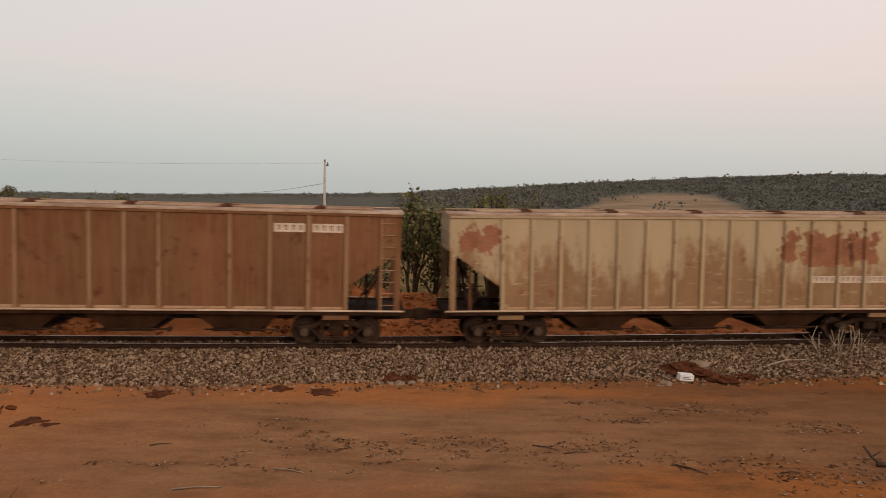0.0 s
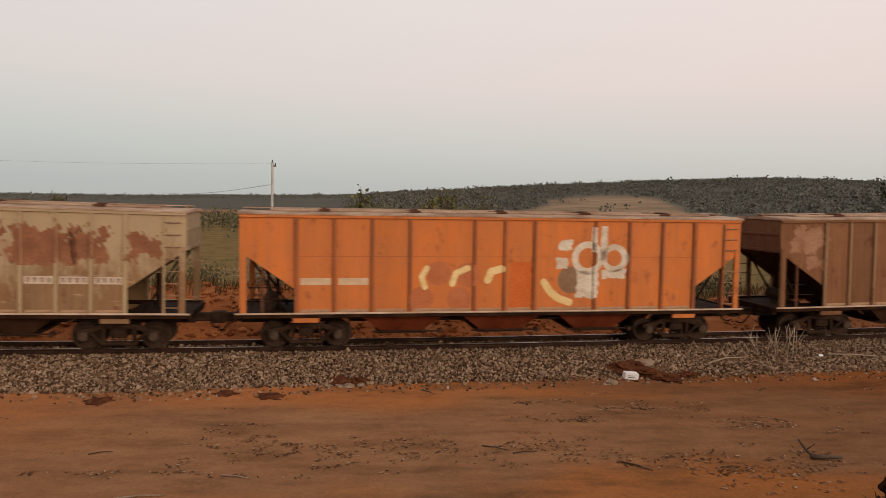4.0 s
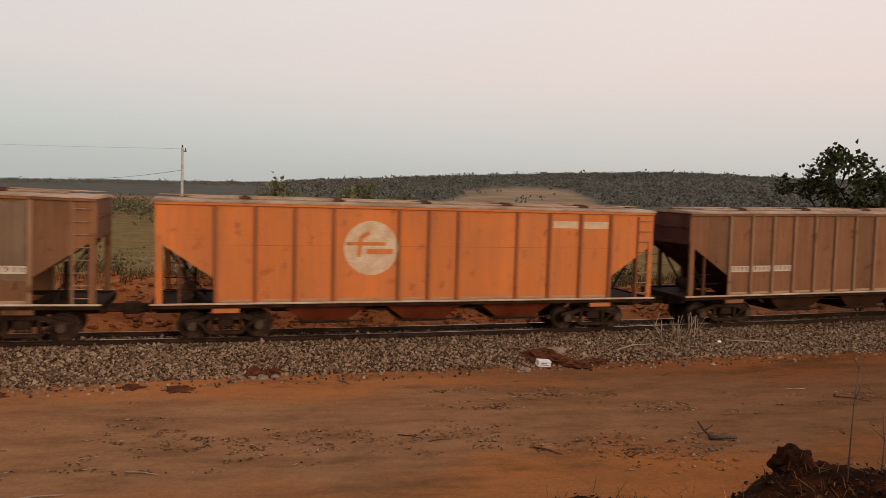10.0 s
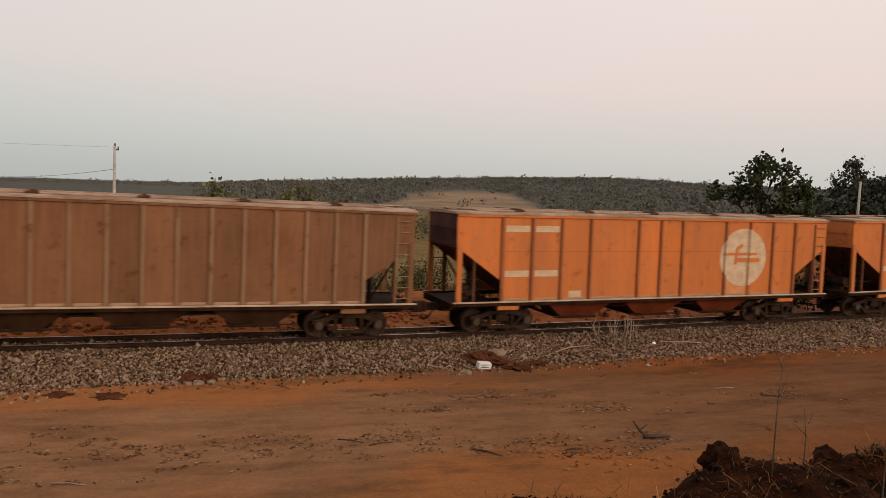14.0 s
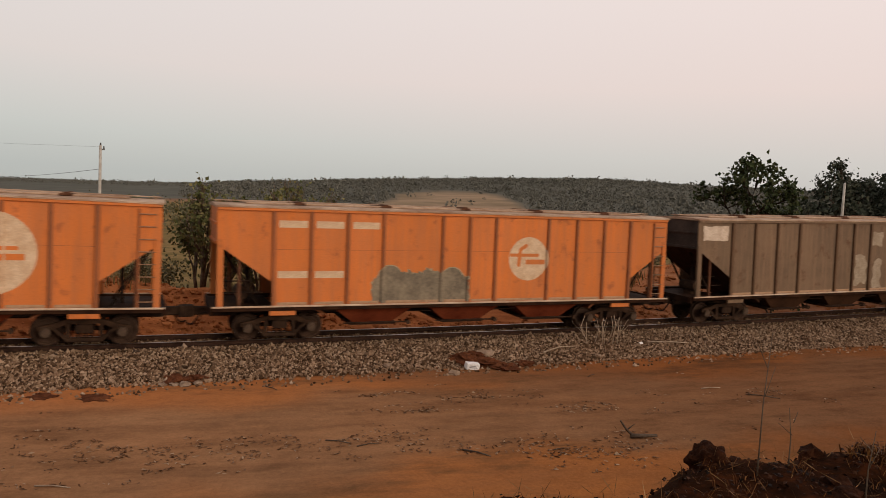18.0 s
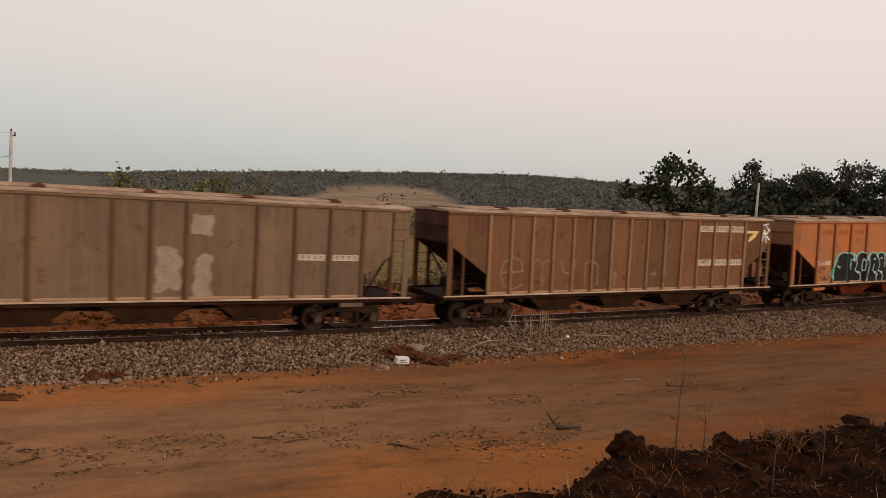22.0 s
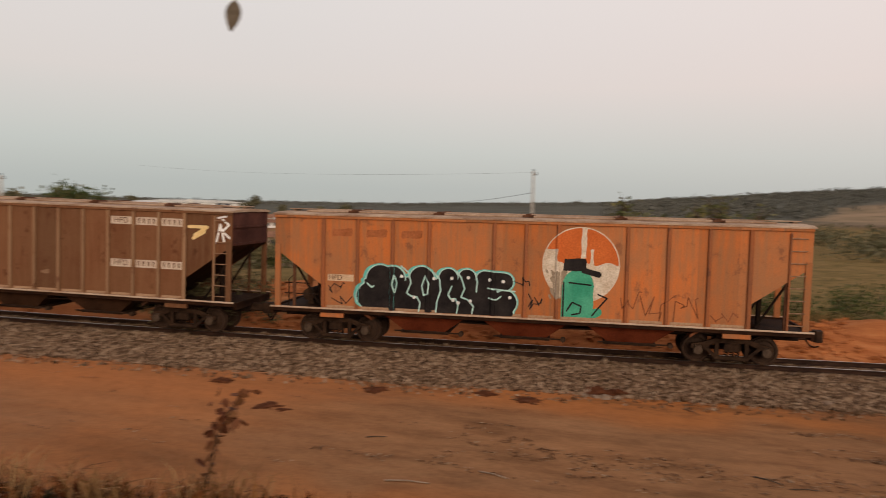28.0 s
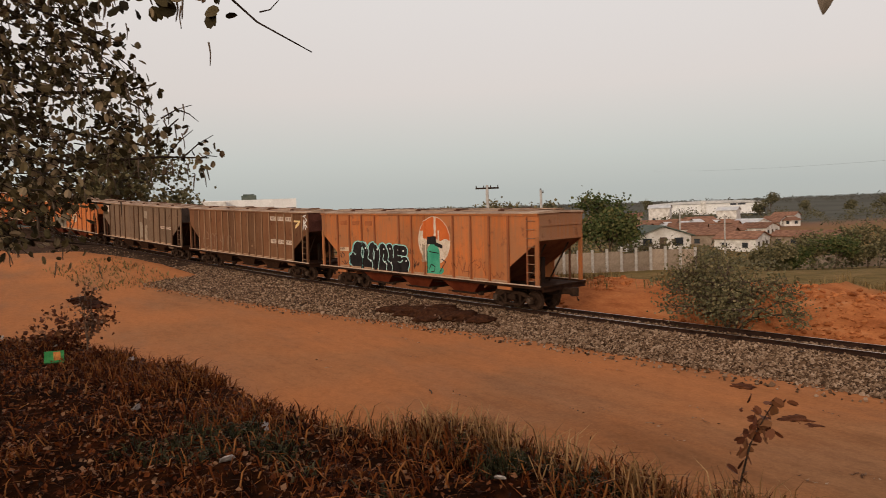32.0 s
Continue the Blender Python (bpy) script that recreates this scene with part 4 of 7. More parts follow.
M["sill_edge"] = grainy("dusty_sill_paint", (0.40, 0.26, 0.17), (0.60, 0.45, 0.33), 1.5, 20, 0.8, 0.2)
M["rung_steel"] = grainy("dusty_rung_steel", (0.20, 0.11, 0.06), (0.36, 0.22, 0.14), 4, 30, 0.75, 0.1)
M["panel_foot"] = grainy("dust_on_panel_foot", (0.25, 0.13, 0.068), (0.40, 0.25, 0.15), 2.5, 20, 0.85, 0.2)
# rusty ladder and slope colours, darkened to paint in the shade between wagons
M["ladder_steel"] = grainy("rusty_ladder_steel", (0.065, 0.027, 0.014), (0.14, 0.06, 0.032), 3, 30, 0.8, 0.2)
M["slope_red"] = grainy("shade_darkened_orange_slope", (0.10, 0.034, 0.014), (0.19, 0.07, 0.032), 1.2, 16, 0.8, 0.2)
M["slope_brown"] = grainy("shade_darkened_brown_slope", (0.035, 0.015, 0.008), (0.075, 0.034, 0.018), 1.2, 16, 0.8, 0.2)

TRAIN = []


def build_train():
    rows = (
        ("brown_b", "hopper_brown", POSTS_WIDE, "red-brown covered hopper wagon with white marking panels", None),
        ("beige", "hopper_brown", POSTS_NARROW, "peeling beige covered hopper wagon with rust-red patches", None),
        ("orange_b", "hopper_red", POSTS_WIDE, "orange covered hopper wagon with white and yellow painted shapes", None),
        ("brown_a", "hopper_brown", POSTS_NARROW, "dusty brown covered hopper wagon with narrow side ribs", "brown_b"),
        ("orange_b", "hopper_red", POSTS_WIDE, "bright orange covered hopper wagon with a round white emblem", None),
        ("brown_a", "hopper_brown", POSTS_NARROW, "dusty brown ribbed covered hopper wagon with faded panels", "maroon"),
        ("orange_b", "hopper_red", POSTS_WIDE, "orange covered hopper wagon with a large round pale emblem", "maroon"),
        ("orange_b", "hopper_red", POSTS_WIDE, "orange covered hopper wagon with grey-green overpainted patch", None),
        ("grey", "hopper_brown", POSTS_WIDE, "dusty grey covered hopper wagon with a white square", "dark_end"),
        ("brown_c", "hopper_brown", POSTS_NARROW, "red-brown ribbed covered hopper wagon with six white panels", "maroon"),
        ("orange_c", "hopper_red", POSTS_WIDE, "weathered orange covered hopper wagon with graffiti, last of the train", "end_dusty"),
    )
    for paint, hop, posts, label, endp in rows:
        TRAIN.append(make_wagon("hopper_wagon", paint, hop, posts, label, endp))
    up, low = 3.25, 1.82
    plates(TRAIN[0], POSTS_WIDE, (4.39, 5.44), up, 0.84, 0.24)
    plates(TRAIN[1], POSTS_NARROW, (3.84, 4.69, 5.54), low, 0.7, 0.2)
    plates(TRAIN[2], POSTS_WIDE, (-5.44, -4.39), low, 0.84, 0.2, False, "faded_white")
    plates(TRAIN[3], POSTS_NARROW, (3.84, 4.69, 5.54), low, 0.7, 0.2)
    plates(TRAIN[4], POSTS_WIDE, (4.39, 5.44), up, 0.84, 0.22, False, "faded_white")
    plates(TRAIN[5], POSTS_NARROW, (-5.54, -4.69, -3.84), low, 0.7, 0.2)
    plates(TRAIN[6], POSTS_WIDE, (-5.44, -4.39), up, 0.84, 0.2, False, "faded_white")
    plates(TRAIN[6], POSTS_WIDE, (-5.44, -4.39), low, 0.84, 0.2, False, "faded_white")
    plates(TRAIN[7], POSTS_WIDE, (-5.44, -4.39, -3.32), up, 0.8, 0.2, False, "faded_white")
    plates(TRAIN[7], POSTS_WIDE, (-5.44, -4.39), low, 0.84, 0.2, False, "faded_white")
    plates(TRAIN[8], POSTS_WIDE, (4.39, 5.44), 2.15, 0.8, 0.18)
    for z in (up + 0.05, 1.97):
        plates(TRAIN[9], POSTS_NARROW, (3.84,), z, 0.7, 0.24, False)
        plates(TRAIN[9], POSTS_NARROW, (4.69, 5.54), z, 0.7, 0.24)
        letters_on(TRAIN[9], "HFD", 3.84, z, 0.25)
    plates(TRAIN[10], POSTS_WIDE, (-5.44,), 1.86, 0.8, 0.2, False, "faded_white")
    letters_on(TRAIN[10], "HFD", -5.6, 1.86, 0.22)


# maroon end paint, lowered as well for the shade in the gaps
M["maroon"] = grainy("dull_maroon_paint", (0.055, 0.02, 0.015), (0.11, 0.042, 0.03), 1.5, 20, 0.7, 0.2)
M["end_dusty"] = wagon_paint("dusty_faded_orange_end", (0.34, 0.13, 0.05), (0.30, 0.16, 0.09), (0.17, 0.07, 0.035), 1.0)
M["dark_end"] = grainy("dark_end_paint", (0.03, 0.024, 0.02), (0.07, 0.05, 0.04), 1.5, 20, 0.8, 0.2)
build_train()


# ---- graffiti and emblems on the wagons ----
def rough(cx, cz, w, h, a=0.12, k=0.0):
    """A worn patch with an uneven edge."""
    def f(x, z):
        e = np.sin(7.3 * x + 3.1 * z + k) * np.sin(5.1 * z - 2.7 * x + 2 * k) + 0.6 * np.sin(17 * x - 9 * z + k) * np.sin(13 * z + 6 * x) + 0.4 * np.sin(41 * x + 23 * z)
        return np.minimum(w / 2 - np.abs(x - cx), h / 2 - np.abs(z - cz)) + a * e
    return f


def paint_train():
    W = TRAIN
    wide, slim = POSTS_WIDE, POSTS_NARROW
    # third wagon: emblem worn to white fragments, yellow and white strokes
    frags = (rough(1.84, 2.87, 0.45, 0.3, 0.04), rough(1.75, 2.33, 0.35, 0.3, 0.04), rect(2.74, 3.05, 0.14, 0.75, 0.01), rect(3.05, 2.95, 0.2, 1.0, 0.01), minus(disc(2.55, 2.5, 0.5), disc(2.55, 2.5, 0.3)), minus(disc(3.4, 2.5, 0.42), disc(3.38, 2.5, 0.24)), rough(3.38, 2.02, 0.75, 0.28, 0.04), rough(2.55, 1.7, 0.62, 0.75, 0.06))
    for f in frags:
        paint_shape("emblem_fragment", W[2], wide, f, 1.4, 4.0, 1.1, 3.6, "worn_white", label="worn white piece of an emblem")
    paint_shape("emblem_patch", W[2], wide, disc(2.02, 1.85, 0.4), 1.5, 2.6, 1.3, 2.4, "brown_pale", 0)
    paint_shape("paint_stroke", W[2], wide, stroke([(1.2, 1.78), (1.4, 1.5), (1.65, 1.3), (2.0, 1.18)], 0.11), 0.95, 2.3, 0.97, 2.0, "graf_yellow")
    paint_shape("paint_stroke", W[2], wide, stroke([(-0.5, 1.85), (-0.4, 2.1), (-0.1, 2.18)], 0.11), -0.8, 0.2, 1.6, 2.5, "graf_yellow")
    paint_shape("paint_stroke", W[2], wide, stroke([(-1.1, 2.2), (-1.45, 2.05), (-1.55, 1.75)], 0.09), -1.8, -0.9, 1.5, 2.5, "graf_yellow")
    paint_shape("paint_stroke", W[2], wide, stroke([(-2.3, 2.2), (-2.45, 1.95), (-2.35, 1.65)], 0.08), -2.7, -2.1, 1.4, 2.5, "graf_yellow")
    for cx, cz in ((-1.95, 2.05), (-2.45, 1.3), (-1.35, 1.3), (-1.1, 2.0)):
        paint_shape("paint_patch", W[2], wide, disc(cx, cz, 0.36), cx - 0.5, cx + 0.5, 0.97, cz + 0.5, "orange_dull", 0)
    paint_shape("paint_patch", W[2], wide, rough(0.5, 1.7, 0.66, 1.35, 0.015), 0.1, 0.9, 0.97, 2.5, "orange_deep", 0)
    # fifth wagon: round white emblem with an orange wordless mark
    for w, cx, cz, r in ((W[4], -1.72, 2.48, 0.78), (W[6], 3.6, 2.32, 1.04), (W[7], 2.08, 2.3, 0.70)):
        paint_shape("emblem_disc", w, wide, disc(cx, cz, r), cx - 1.1, cx + 1.1, cz - 1.1, cz + 1.1, "faded_white", label="faded round white emblem")
        bars = union(rect(cx - 0.15, cz + 0.12, 1.5 * r, 0.10), rect(cx + 0.25, cz - 0.1, 1.0 * r, 0.16), stroke([(cx - 0.35, cz - 0.2), (cx - 0.3, cz + 0.3), (cx - 0.1, cz + 0.42)], 0.06))
        paint_shape("emblem_mark", w, wide, bars, cx - 1, cx + 1, cz - 0.7, cz + 0.7, "orange_b", 2)
    paint_shape("paint_patch", W[6], wide, rect(3.32, 1.5, 0.98, 1.0, 0.01), 2.8, 3.9, 0.97, 2.1, "orange_pale", 0)
    paint_shape("white_square", W[6], wide, rect(-3.3, 1.13, 0.46, 0.22, 0.005), -3.6, -3.0, 0.98, 1.3, "faded_white")
    over = union(rough(-1.55, 1.36, 3.1, 0.8, 0.05), disc(-2.55, 1.72, 0.36), disc(-0.55, 1.68, 0.34), rough(-1.5, 1.75, 1.6, 0.3, 0.08, 2.0))
    paint_shape("overpaint", W[7], wide, over, -3.4, 0.7, 0.97, 2.5, "graf_grey", label="grey-green overpainted graffiti")
    paint_shape("overpaint_edge", W[7], wide, minus(grow(over, 0.03), over), -3.5, 0.8, 0.97, 2.6, "pale_green", 0)
    # grey wagon: white square and pale rubbed panels
    paint_shape("white_square", W[8], wide, rect(-6.72, 3.22, 1.1, 0.52, 0.02), -7.4, -6.0, 2.9, 3.6, "white_paint")
    paint_shape("rubbed_patch", W[8], wide, union(rect(0.45, 1.8, 0.6, 1.2, 0.08), rect(1.35, 1.6, 0.5, 1.1, 0.08), rect(1.3, 3.0, 0.5, 0.5, 0.06)), -0.1, 1.9, 0.97, 3.4, "grey_pale")
    # brown wagon with panels: thin spray outlines of round letters, a tag on the end
    loops = [stroke(q, 0.035) for q in (
        ((-5.45, 1.68), (-4.62, 1.72), (-4.66, 2.05), (-4.98, 2.2), (-5.35, 2.05), (-5.5, 1.65), (-5.35, 1.25), (-5.0, 1.1), (-4.62, 1.25)),
        ((-4.2, 1.15), (-4.2, 2.0), (-4.0, 2.12), (-3.82, 1.95), (-3.8, 1.2)), ((-3.8, 1.95), (-3.6, 2.12), (-3.4, 1.95), (-3.38, 1.2)),
        ((-3.0, 2.1), (-2.95, 1.7), (-2.7, 1.6), (-2.45, 1.75), (-2.42, 2.1)), ((-2.45, 1.9), (-2.5, 1.35), (-2.75, 1.15)),
        ((-1.95, 1.2), (-1.98, 1.95), (-1.7, 2.1), (-1.42, 1.9), (-1.4, 1.2)))]
    for f in loops:
        paint_shape("spray_outline", W[9], slim, f, -5.8, -0.9, 1.0, 2.4, "brown_pale", label="faint sprayed letter outlines")
    for f in (stroke([(7.0, 2.75), (7.12, 3.3), (7.25, 2.8)], 0.035), stroke([(7.2, 3.45), (7.4, 3.3), (7.2, 3.1), (7.42, 2.9)], 0.035), stroke([(7.05, 3.5), (7.3, 3.55)], 0.03)):
        paint_shape("spray_tag", W[9], slim, f, 6.9, 7.5, 2.7, 3.65, "graf_white", step=0.02)
    paint_shape("yellow_mark", W[9], slim, union(stroke([(6.1, 3.2), (6.7, 3.2), (6.3, 2.95)], 0.05), stroke([(6.25, 2.85), (6.6, 3.05)], 0.05)), 6.0, 6.9, 2.75, 3.35, "graf_yellow")
    paint_shape("scuff", W[9], slim, rect(1.2, 1.55, 0.3, 0.12, 0.03), 0.9, 1.6, 1.3, 1.8, "brown_pale")
    paint_shape("scuff", W[9], slim, rect(-0.6, 1.4, 0.16, 0.5, 0.04), -1, -0.2, 1.0, 1.8, "brown_pale")
    # beige wagon: patches where the paint has gone to primer
    for x, z, w, h in ((-6.6, 3.0, 1.2, 0.6), (3.9, 2.7, 1.6, 1.0), (5.0, 2.75, 0.9, 0.8), (6.4, 2.75, 0.8, 0.6), (2.7, 2.8, 0.6, 0.7)):
        paint_shape("bare_patch", W[1], slim, rough(x, z, w, h, 0.16, x), x - 1.2, x + 1.2, 2.2, 3.6, "primer_red", 0, 0.035)
    for x, z, w, h in ((-6.55, 3.05, 1.1, 0.7), (-6.3, 2.3, 0.6, 0.3)):
        paint_shape("bare_patch", W[3], slim, rough(x, z, w, h, 0.16, x), -7.35, -5.5, 1.9, 3.6, "primer_pale", 0, 0.035)
    paint_shape("bare_patch", W[3], slim, rect(4.69, 2.55, 2.4, 2.0, 0.05), 3.4, 5.95, 1.5, 3.6, "grey", 0, 0.06)
    # the last wagon: black bubble letters edged in turquoise
    g = W[10]
    # each letter as fat strokes
    one = union(disc(-4.22, 1.86, 0.42), disc(-3.85, 1.9, 0.36), disc(-4.52, 1.36, 0.40), rect(-3.95, 1.4, 1.5, 0.9))
    two = union(disc(-2.98, 1.92, 0.36), rect(-3.0, 1.4, 0.9, 1.1))
    three = union(disc(-2.2, 1.98, 0.27), disc(-1.66, 2.0, 0.25), rect(-2.0, 1.45, 1.1, 1.0))
    four = union(stroke([(-1.15, 1.98), (-0.58, 1.94)], 0.24), rect(-1.15, 1.4, 0.7, 1.1), stroke([(-1.1, 1.2), (-0.65, 1.25)], 0.3), disc(-0.56, 1.36, 0.33), disc(-0.62, 1.08, 0.3))
    low = lambda f: (lambda x, z: np.minimum(f(x, z), z - 0.965))
    word = low(union(one, two, three, four))
    shade = lambda x, z: np.minimum(np.maximum(word(x + 0.11, z - 0.03), grow(word, 0.055)(x, z)), z - 0.965)
    paint_shape("graffiti_edge", g, wide, shade, -5.4, -0.1, 0.96, 2.5, "graf_teal", 1, 0.028, "turquoise spray-painted edge")
    paint_shape("graffiti_outline", g, wide, low(grow(word, 0.03)), -5.2, -0.1, 0.96, 2.4, "graf_pale", 2, 0.028)
    for k, f in enumerate((one, two, three, four)):
        paint_shape("graffiti_letter", g, wide, low(f), -5.2, -0.1, 0.96, 2.4, "graf_black", 3 + k, 0.028, "black bubble lettering")
    seams = (((-3.6, 2.28), (-3.38, 2.1), (-3.3, 1.8), (-3.42, 1.5), (-3.3, 1.42), (-3.12, 1.4), (-3.02, 1.22), (-3.06, 0.98)), ((-2.88, 2.02), (-2.98, 1.72), (-2.92, 1.45), (-2.8, 1.5), (-2.76, 1.8), (-2.88, 2.02)),
             ((-2.62, 2.12), (-2.46, 1.95), (-2.42, 1.6), (-2.52, 1.3), (-2.55, 0.98)), ((-2.1, 1.75), (-2.2, 1.5), (-2.12, 1.38), (-1.98, 1.4), (-1.9, 1.2), (-1.94, 0.98)), ((-1.95, 2.18), (-1.82, 2.0), (-1.72, 1.7), (-1.82, 1.45), (-1.62, 1.38), (-1.46, 1.2), (-1.5, 0.98)),
             ((-1.42, 2.15), (-1.36, 1.9), (-1.38, 1.62)), ((-0.28, 1.68), (-0.62, 1.70), (-1.05, 1.74)), ((-1.02, 1.46), (-0.8, 1.42), (-0.68, 1.52)), ((-3.80, 2.0), (-3.72, 1.78), (-3.78, 1.5), (-3.86, 1.72), (-3.80, 2.0)), ((-4.62, 1.74), (-4.48, 1.62), (-4.42, 1.66)))
    for f in seams:
        xs, zs = [q[0] for q in f], [q[1] for q in f]
        paint_shape("graffiti_outline", g, wide, low(stroke(f, 0.022)), min(xs) - 0.1, max(xs) + 0.1, max(0.96, min(zs) - 0.1), max(zs) + 0.1, "graf_pale", 8, 0.018)
    for x, z in ((-3.58, 1.98), (-3.2, 1.38), (-2.62, 1.95), (-2.1, 1.98), (-1.62, 2.02), (-2.05, 1.35), (-1.0, 1.98), (-0.62, 1.95), (-0.42, 1.5), (-1.9, 1.28), (-1.55, 1.35)):
        paint_shape("graffiti_shine", g, wide, disc(x, z, 0.05), x - 0.1, x + 0.1, z - 0.1, z + 0.1, "graf_white", 9, 0.02, "white paint highlight")
    # worn round emblem, green figure-like blot, thin tags
    cx, cz, r = 1.52, 2.5, 1.06
    paint_shape("emblem_disc", g, wide, disc(cx, cz, r), cx - 1.2, cx + 1.2, cz - 1.2, cz + 1.2, "worn_white", 0, 0.03, "worn round white emblem")
    top = lambda x, z: np.minimum(r - 0.03 - np.hypot(x - cx, z - cz), z - cz - 0.04 - 0.05 * np.sin(9 * x))
    drip = union(rect(cx + 0.08, cz + 0.62, 0.13, 0.85, 0.02), rect(cx - 0.95, cz + 0.22, 0.62, 0.42, 0.03), rect(cx + 0.3, cz + 0.2, 0.1, 0.5, 0.02))
    paint_shape("emblem_dome", g, wide, minus(top, drip), cx - 1.2, cx + 1.2, cz - 0.2, cz + 1.2, "orange_deep", 1, 0.03, "red-orange dome of the worn emblem")
    paint_shape("emblem_patch", g, wide, rough(cx - 0.62, cz - 0.55, 0.45, 0.7, 0.08), cx - 1.2, cx, cz - 1.1, cz, "grey_pale", 1, 0.03)
    blot = union(rect(cx - 0.06, 1.45, 0.85, 0.95, 0.02), disc(cx - 0.05, 1.95, 0.42), stroke([(cx - 0.42, 1.0), (cx - 0.4, 1.9)], 0.09), stroke([(cx + 0.3, 1.1), (cx + 0.5, 1.2)], 0.12))
    paint_shape("graffiti_blot", g, wide, low(blot), cx - 0.8, cx + 0.9, 0.96, 2.5, "graf_green", 2, 0.03, "green spray-painted blot")
    paint_shape("graffiti_blot", g, wide, union(rect(cx - 0.15, 2.5, 0.62, 0.34, 0.02), stroke([(cx + 0.1, 2.35), (cx + 0.5, 2.25)], 0.08)), cx - 0.7, cx + 0.8, 2.1, 2.8, "graf_black", 3, 0.03)
    curls = [stroke(p, 0.022) for p in (((cx - 0.35, 1.2), (cx - 0.2, 1.45), (cx + 0.05, 1.35), (cx + 0.02, 1.15), (cx - 0.2, 1.1)), ((cx - 0.45, 1.0), (cx - 0.45, 2.0)), ((cx + 0.5, 1.7), (cx + 0.75, 1.6), (cx + 0.5, 1.3), (cx + 0.35, 1.1)), ((cx - 0.3, 2.0), (cx + 0.3, 1.95)))]
    rnd = random.Random(12)
    for bx, bz, w, h, n in ((-5.5, 1.55, 0.6, 0.42, 9), (-5.4, 1.2, 0.45, 0.25, 6), (-0.05, 2.0, 0.4, 0.3, 8), (0.3, 1.35, 0.5, 0.6, 12), (2.95, 1.5, 0.5, 0.7, 7), (3.6, 1.4, 0.7, 0.75, 8), (4.4, 1.4, 0.7, 0.75, 9), (5.35, 1.2, 0.7, 0.35, 8)):
        pts = [(bx - w / 2 + w * i / (n - 1) + rnd.uniform(-0.22, 0.22) * w, bz + rnd.uniform(-h / 2, h / 2)) for i in range(n)]
        paint_shape("spray_tag", g, wide, stroke(pts, 0.013), bx - w, bx + w, max(0.97, bz - h), bz + h, "graf_black" if bx < 2 else "tag_brown", 4, 0.016, "thin dark spray scrawl")
    for k, (f, c) in enumerate(zip(curls, (-0.15, -0.45, 0.55, 0.0))):
        paint_shape("spray_line", g, wide, f, cx + c - 0.5, cx + c + 0.5, 0.97, 2.2, "graf_black", 4, 0.02)
    for k, x in enumerate((-5.4, -4.35, -3.3)):
        paint_shape("faded_mark", g, wide, rect(x, 3.2, 0.6, 0.22, 0.02), x - 0.4, x + 0.4, 3.0, 3.4, "mark_brown", 0, 0.04)


M["orange_deep"] = grainy("faded_deep_orange", (0.50, 0.115, 0.028), (0.56, 0.135, 0.034), 2, 20, 0.7, 0.1)
M["worn_white"] = grainy("chalky_worn_white", (0.50, 0.38, 0.27), (0.68, 0.58, 0.46), 2.5, 20, 0.75, 0.1)
M["mark_brown"] = grainy("dull_brown_overpaint", (0.27, 0.085, 0.03), (0.36, 0.12, 0.045), 3, 20, 0.7, 0.1)
M["orange_pale"] = grainy("chalky_pale_orange", (0.56, 0.22, 0.08), (0.62, 0.27, 0.11), 2, 20, 0.7, 0.1)
M["orange_dull"] = grainy("dull_orange_overpaint", (0.40, 0.125, 0.05), (0.48, 0.16, 0.065), 2, 20, 0.7, 0.1)
M["tag_brown"] = grainy("brown_marker", (0.19, 0.065, 0.027), (0.26, 0.09, 0.038), 4, 20, 0.7, 0.05)
M["pale_green"] = grainy("pale_green_paint", (0.30, 0.24, 0.15), (0.36, 0.30, 0.20), 2, 20, 0.7, 0.1)
M["grey_pale"] = grainy("rubbed_pale_paint", (0.25, 0.185, 0.125), (0.34, 0.265, 0.19), 3, 20, 0.7, 0.1)
M["brown_pale"] = grainy("faint_pale_spray", (0.215, 0.12, 0.068), (0.26, 0.155, 0.092), 3, 20, 0.7, 0.1)
M["primer_red"] = grainy("bare_red_primer", (0.20, 0.082, 0.042), (0.28, 0.122, 0.066), 2, 14, 0.8, 0.2)
M["primer_pale"] = grainy("pinkish_primer", (0.25, 0.12, 0.065), (0.36, 0.19, 0.115), 2, 14, 0.8, 0.2)
M["graf_pale"] = grainy("pale_teal_line", (0.35, 0.55, 0.50), (0.48, 0.66, 0.60), 3, 20, 0.6, 0.05)
paint_train()


# ---- plants ----
def leaf_material(name, cols, rough=0.6):
    m, b = mat_base(name, rough, 0, 0.06)
    n, l = links(m)
    geo = n.new("ShaderNodeNewGeometry")
    stops = [(i / (len(cols) - 1), c) for i, c in enumerate(cols)]
    l.new(ramp(m, geo.outputs["Random Per Island"], stops), b.inputs["Base Color"])
    return m


M["leaf_dark"] = leaf_material("dark_green_leaf", ((0.018, 0.024, 0.010), (0.035, 0.045, 0.016), (0.06, 0.06, 0.025)))
# next two leaf colours carry painted haze for plants beyond the field
M["leaf_scrub"] = leaf_material("haze_tinted_scrub_leaf", ((0.06, 0.056, 0.028), (0.10, 0.09, 0.047), (0.17, 0.14, 0.08)))
M["leaf_hazy"] = leaf_material("haze_tinted_dark_leaf", ((0.030, 0.034, 0.022), (0.05, 0.054, 0.036), (0.08, 0.08, 0.055)))
M["leaf_mid"] = leaf_material("green_leaf", ((0.035, 0.05, 0.016), (0.07, 0.085, 0.028), (0.13, 0.11, 0.04)))
M["leaf_bush"] = leaf_material("sunlit_bush_leaf", ((0.05, 0.055, 0.02), (0.10, 0.10, 0.035), (0.19, 0.15, 0.06)))
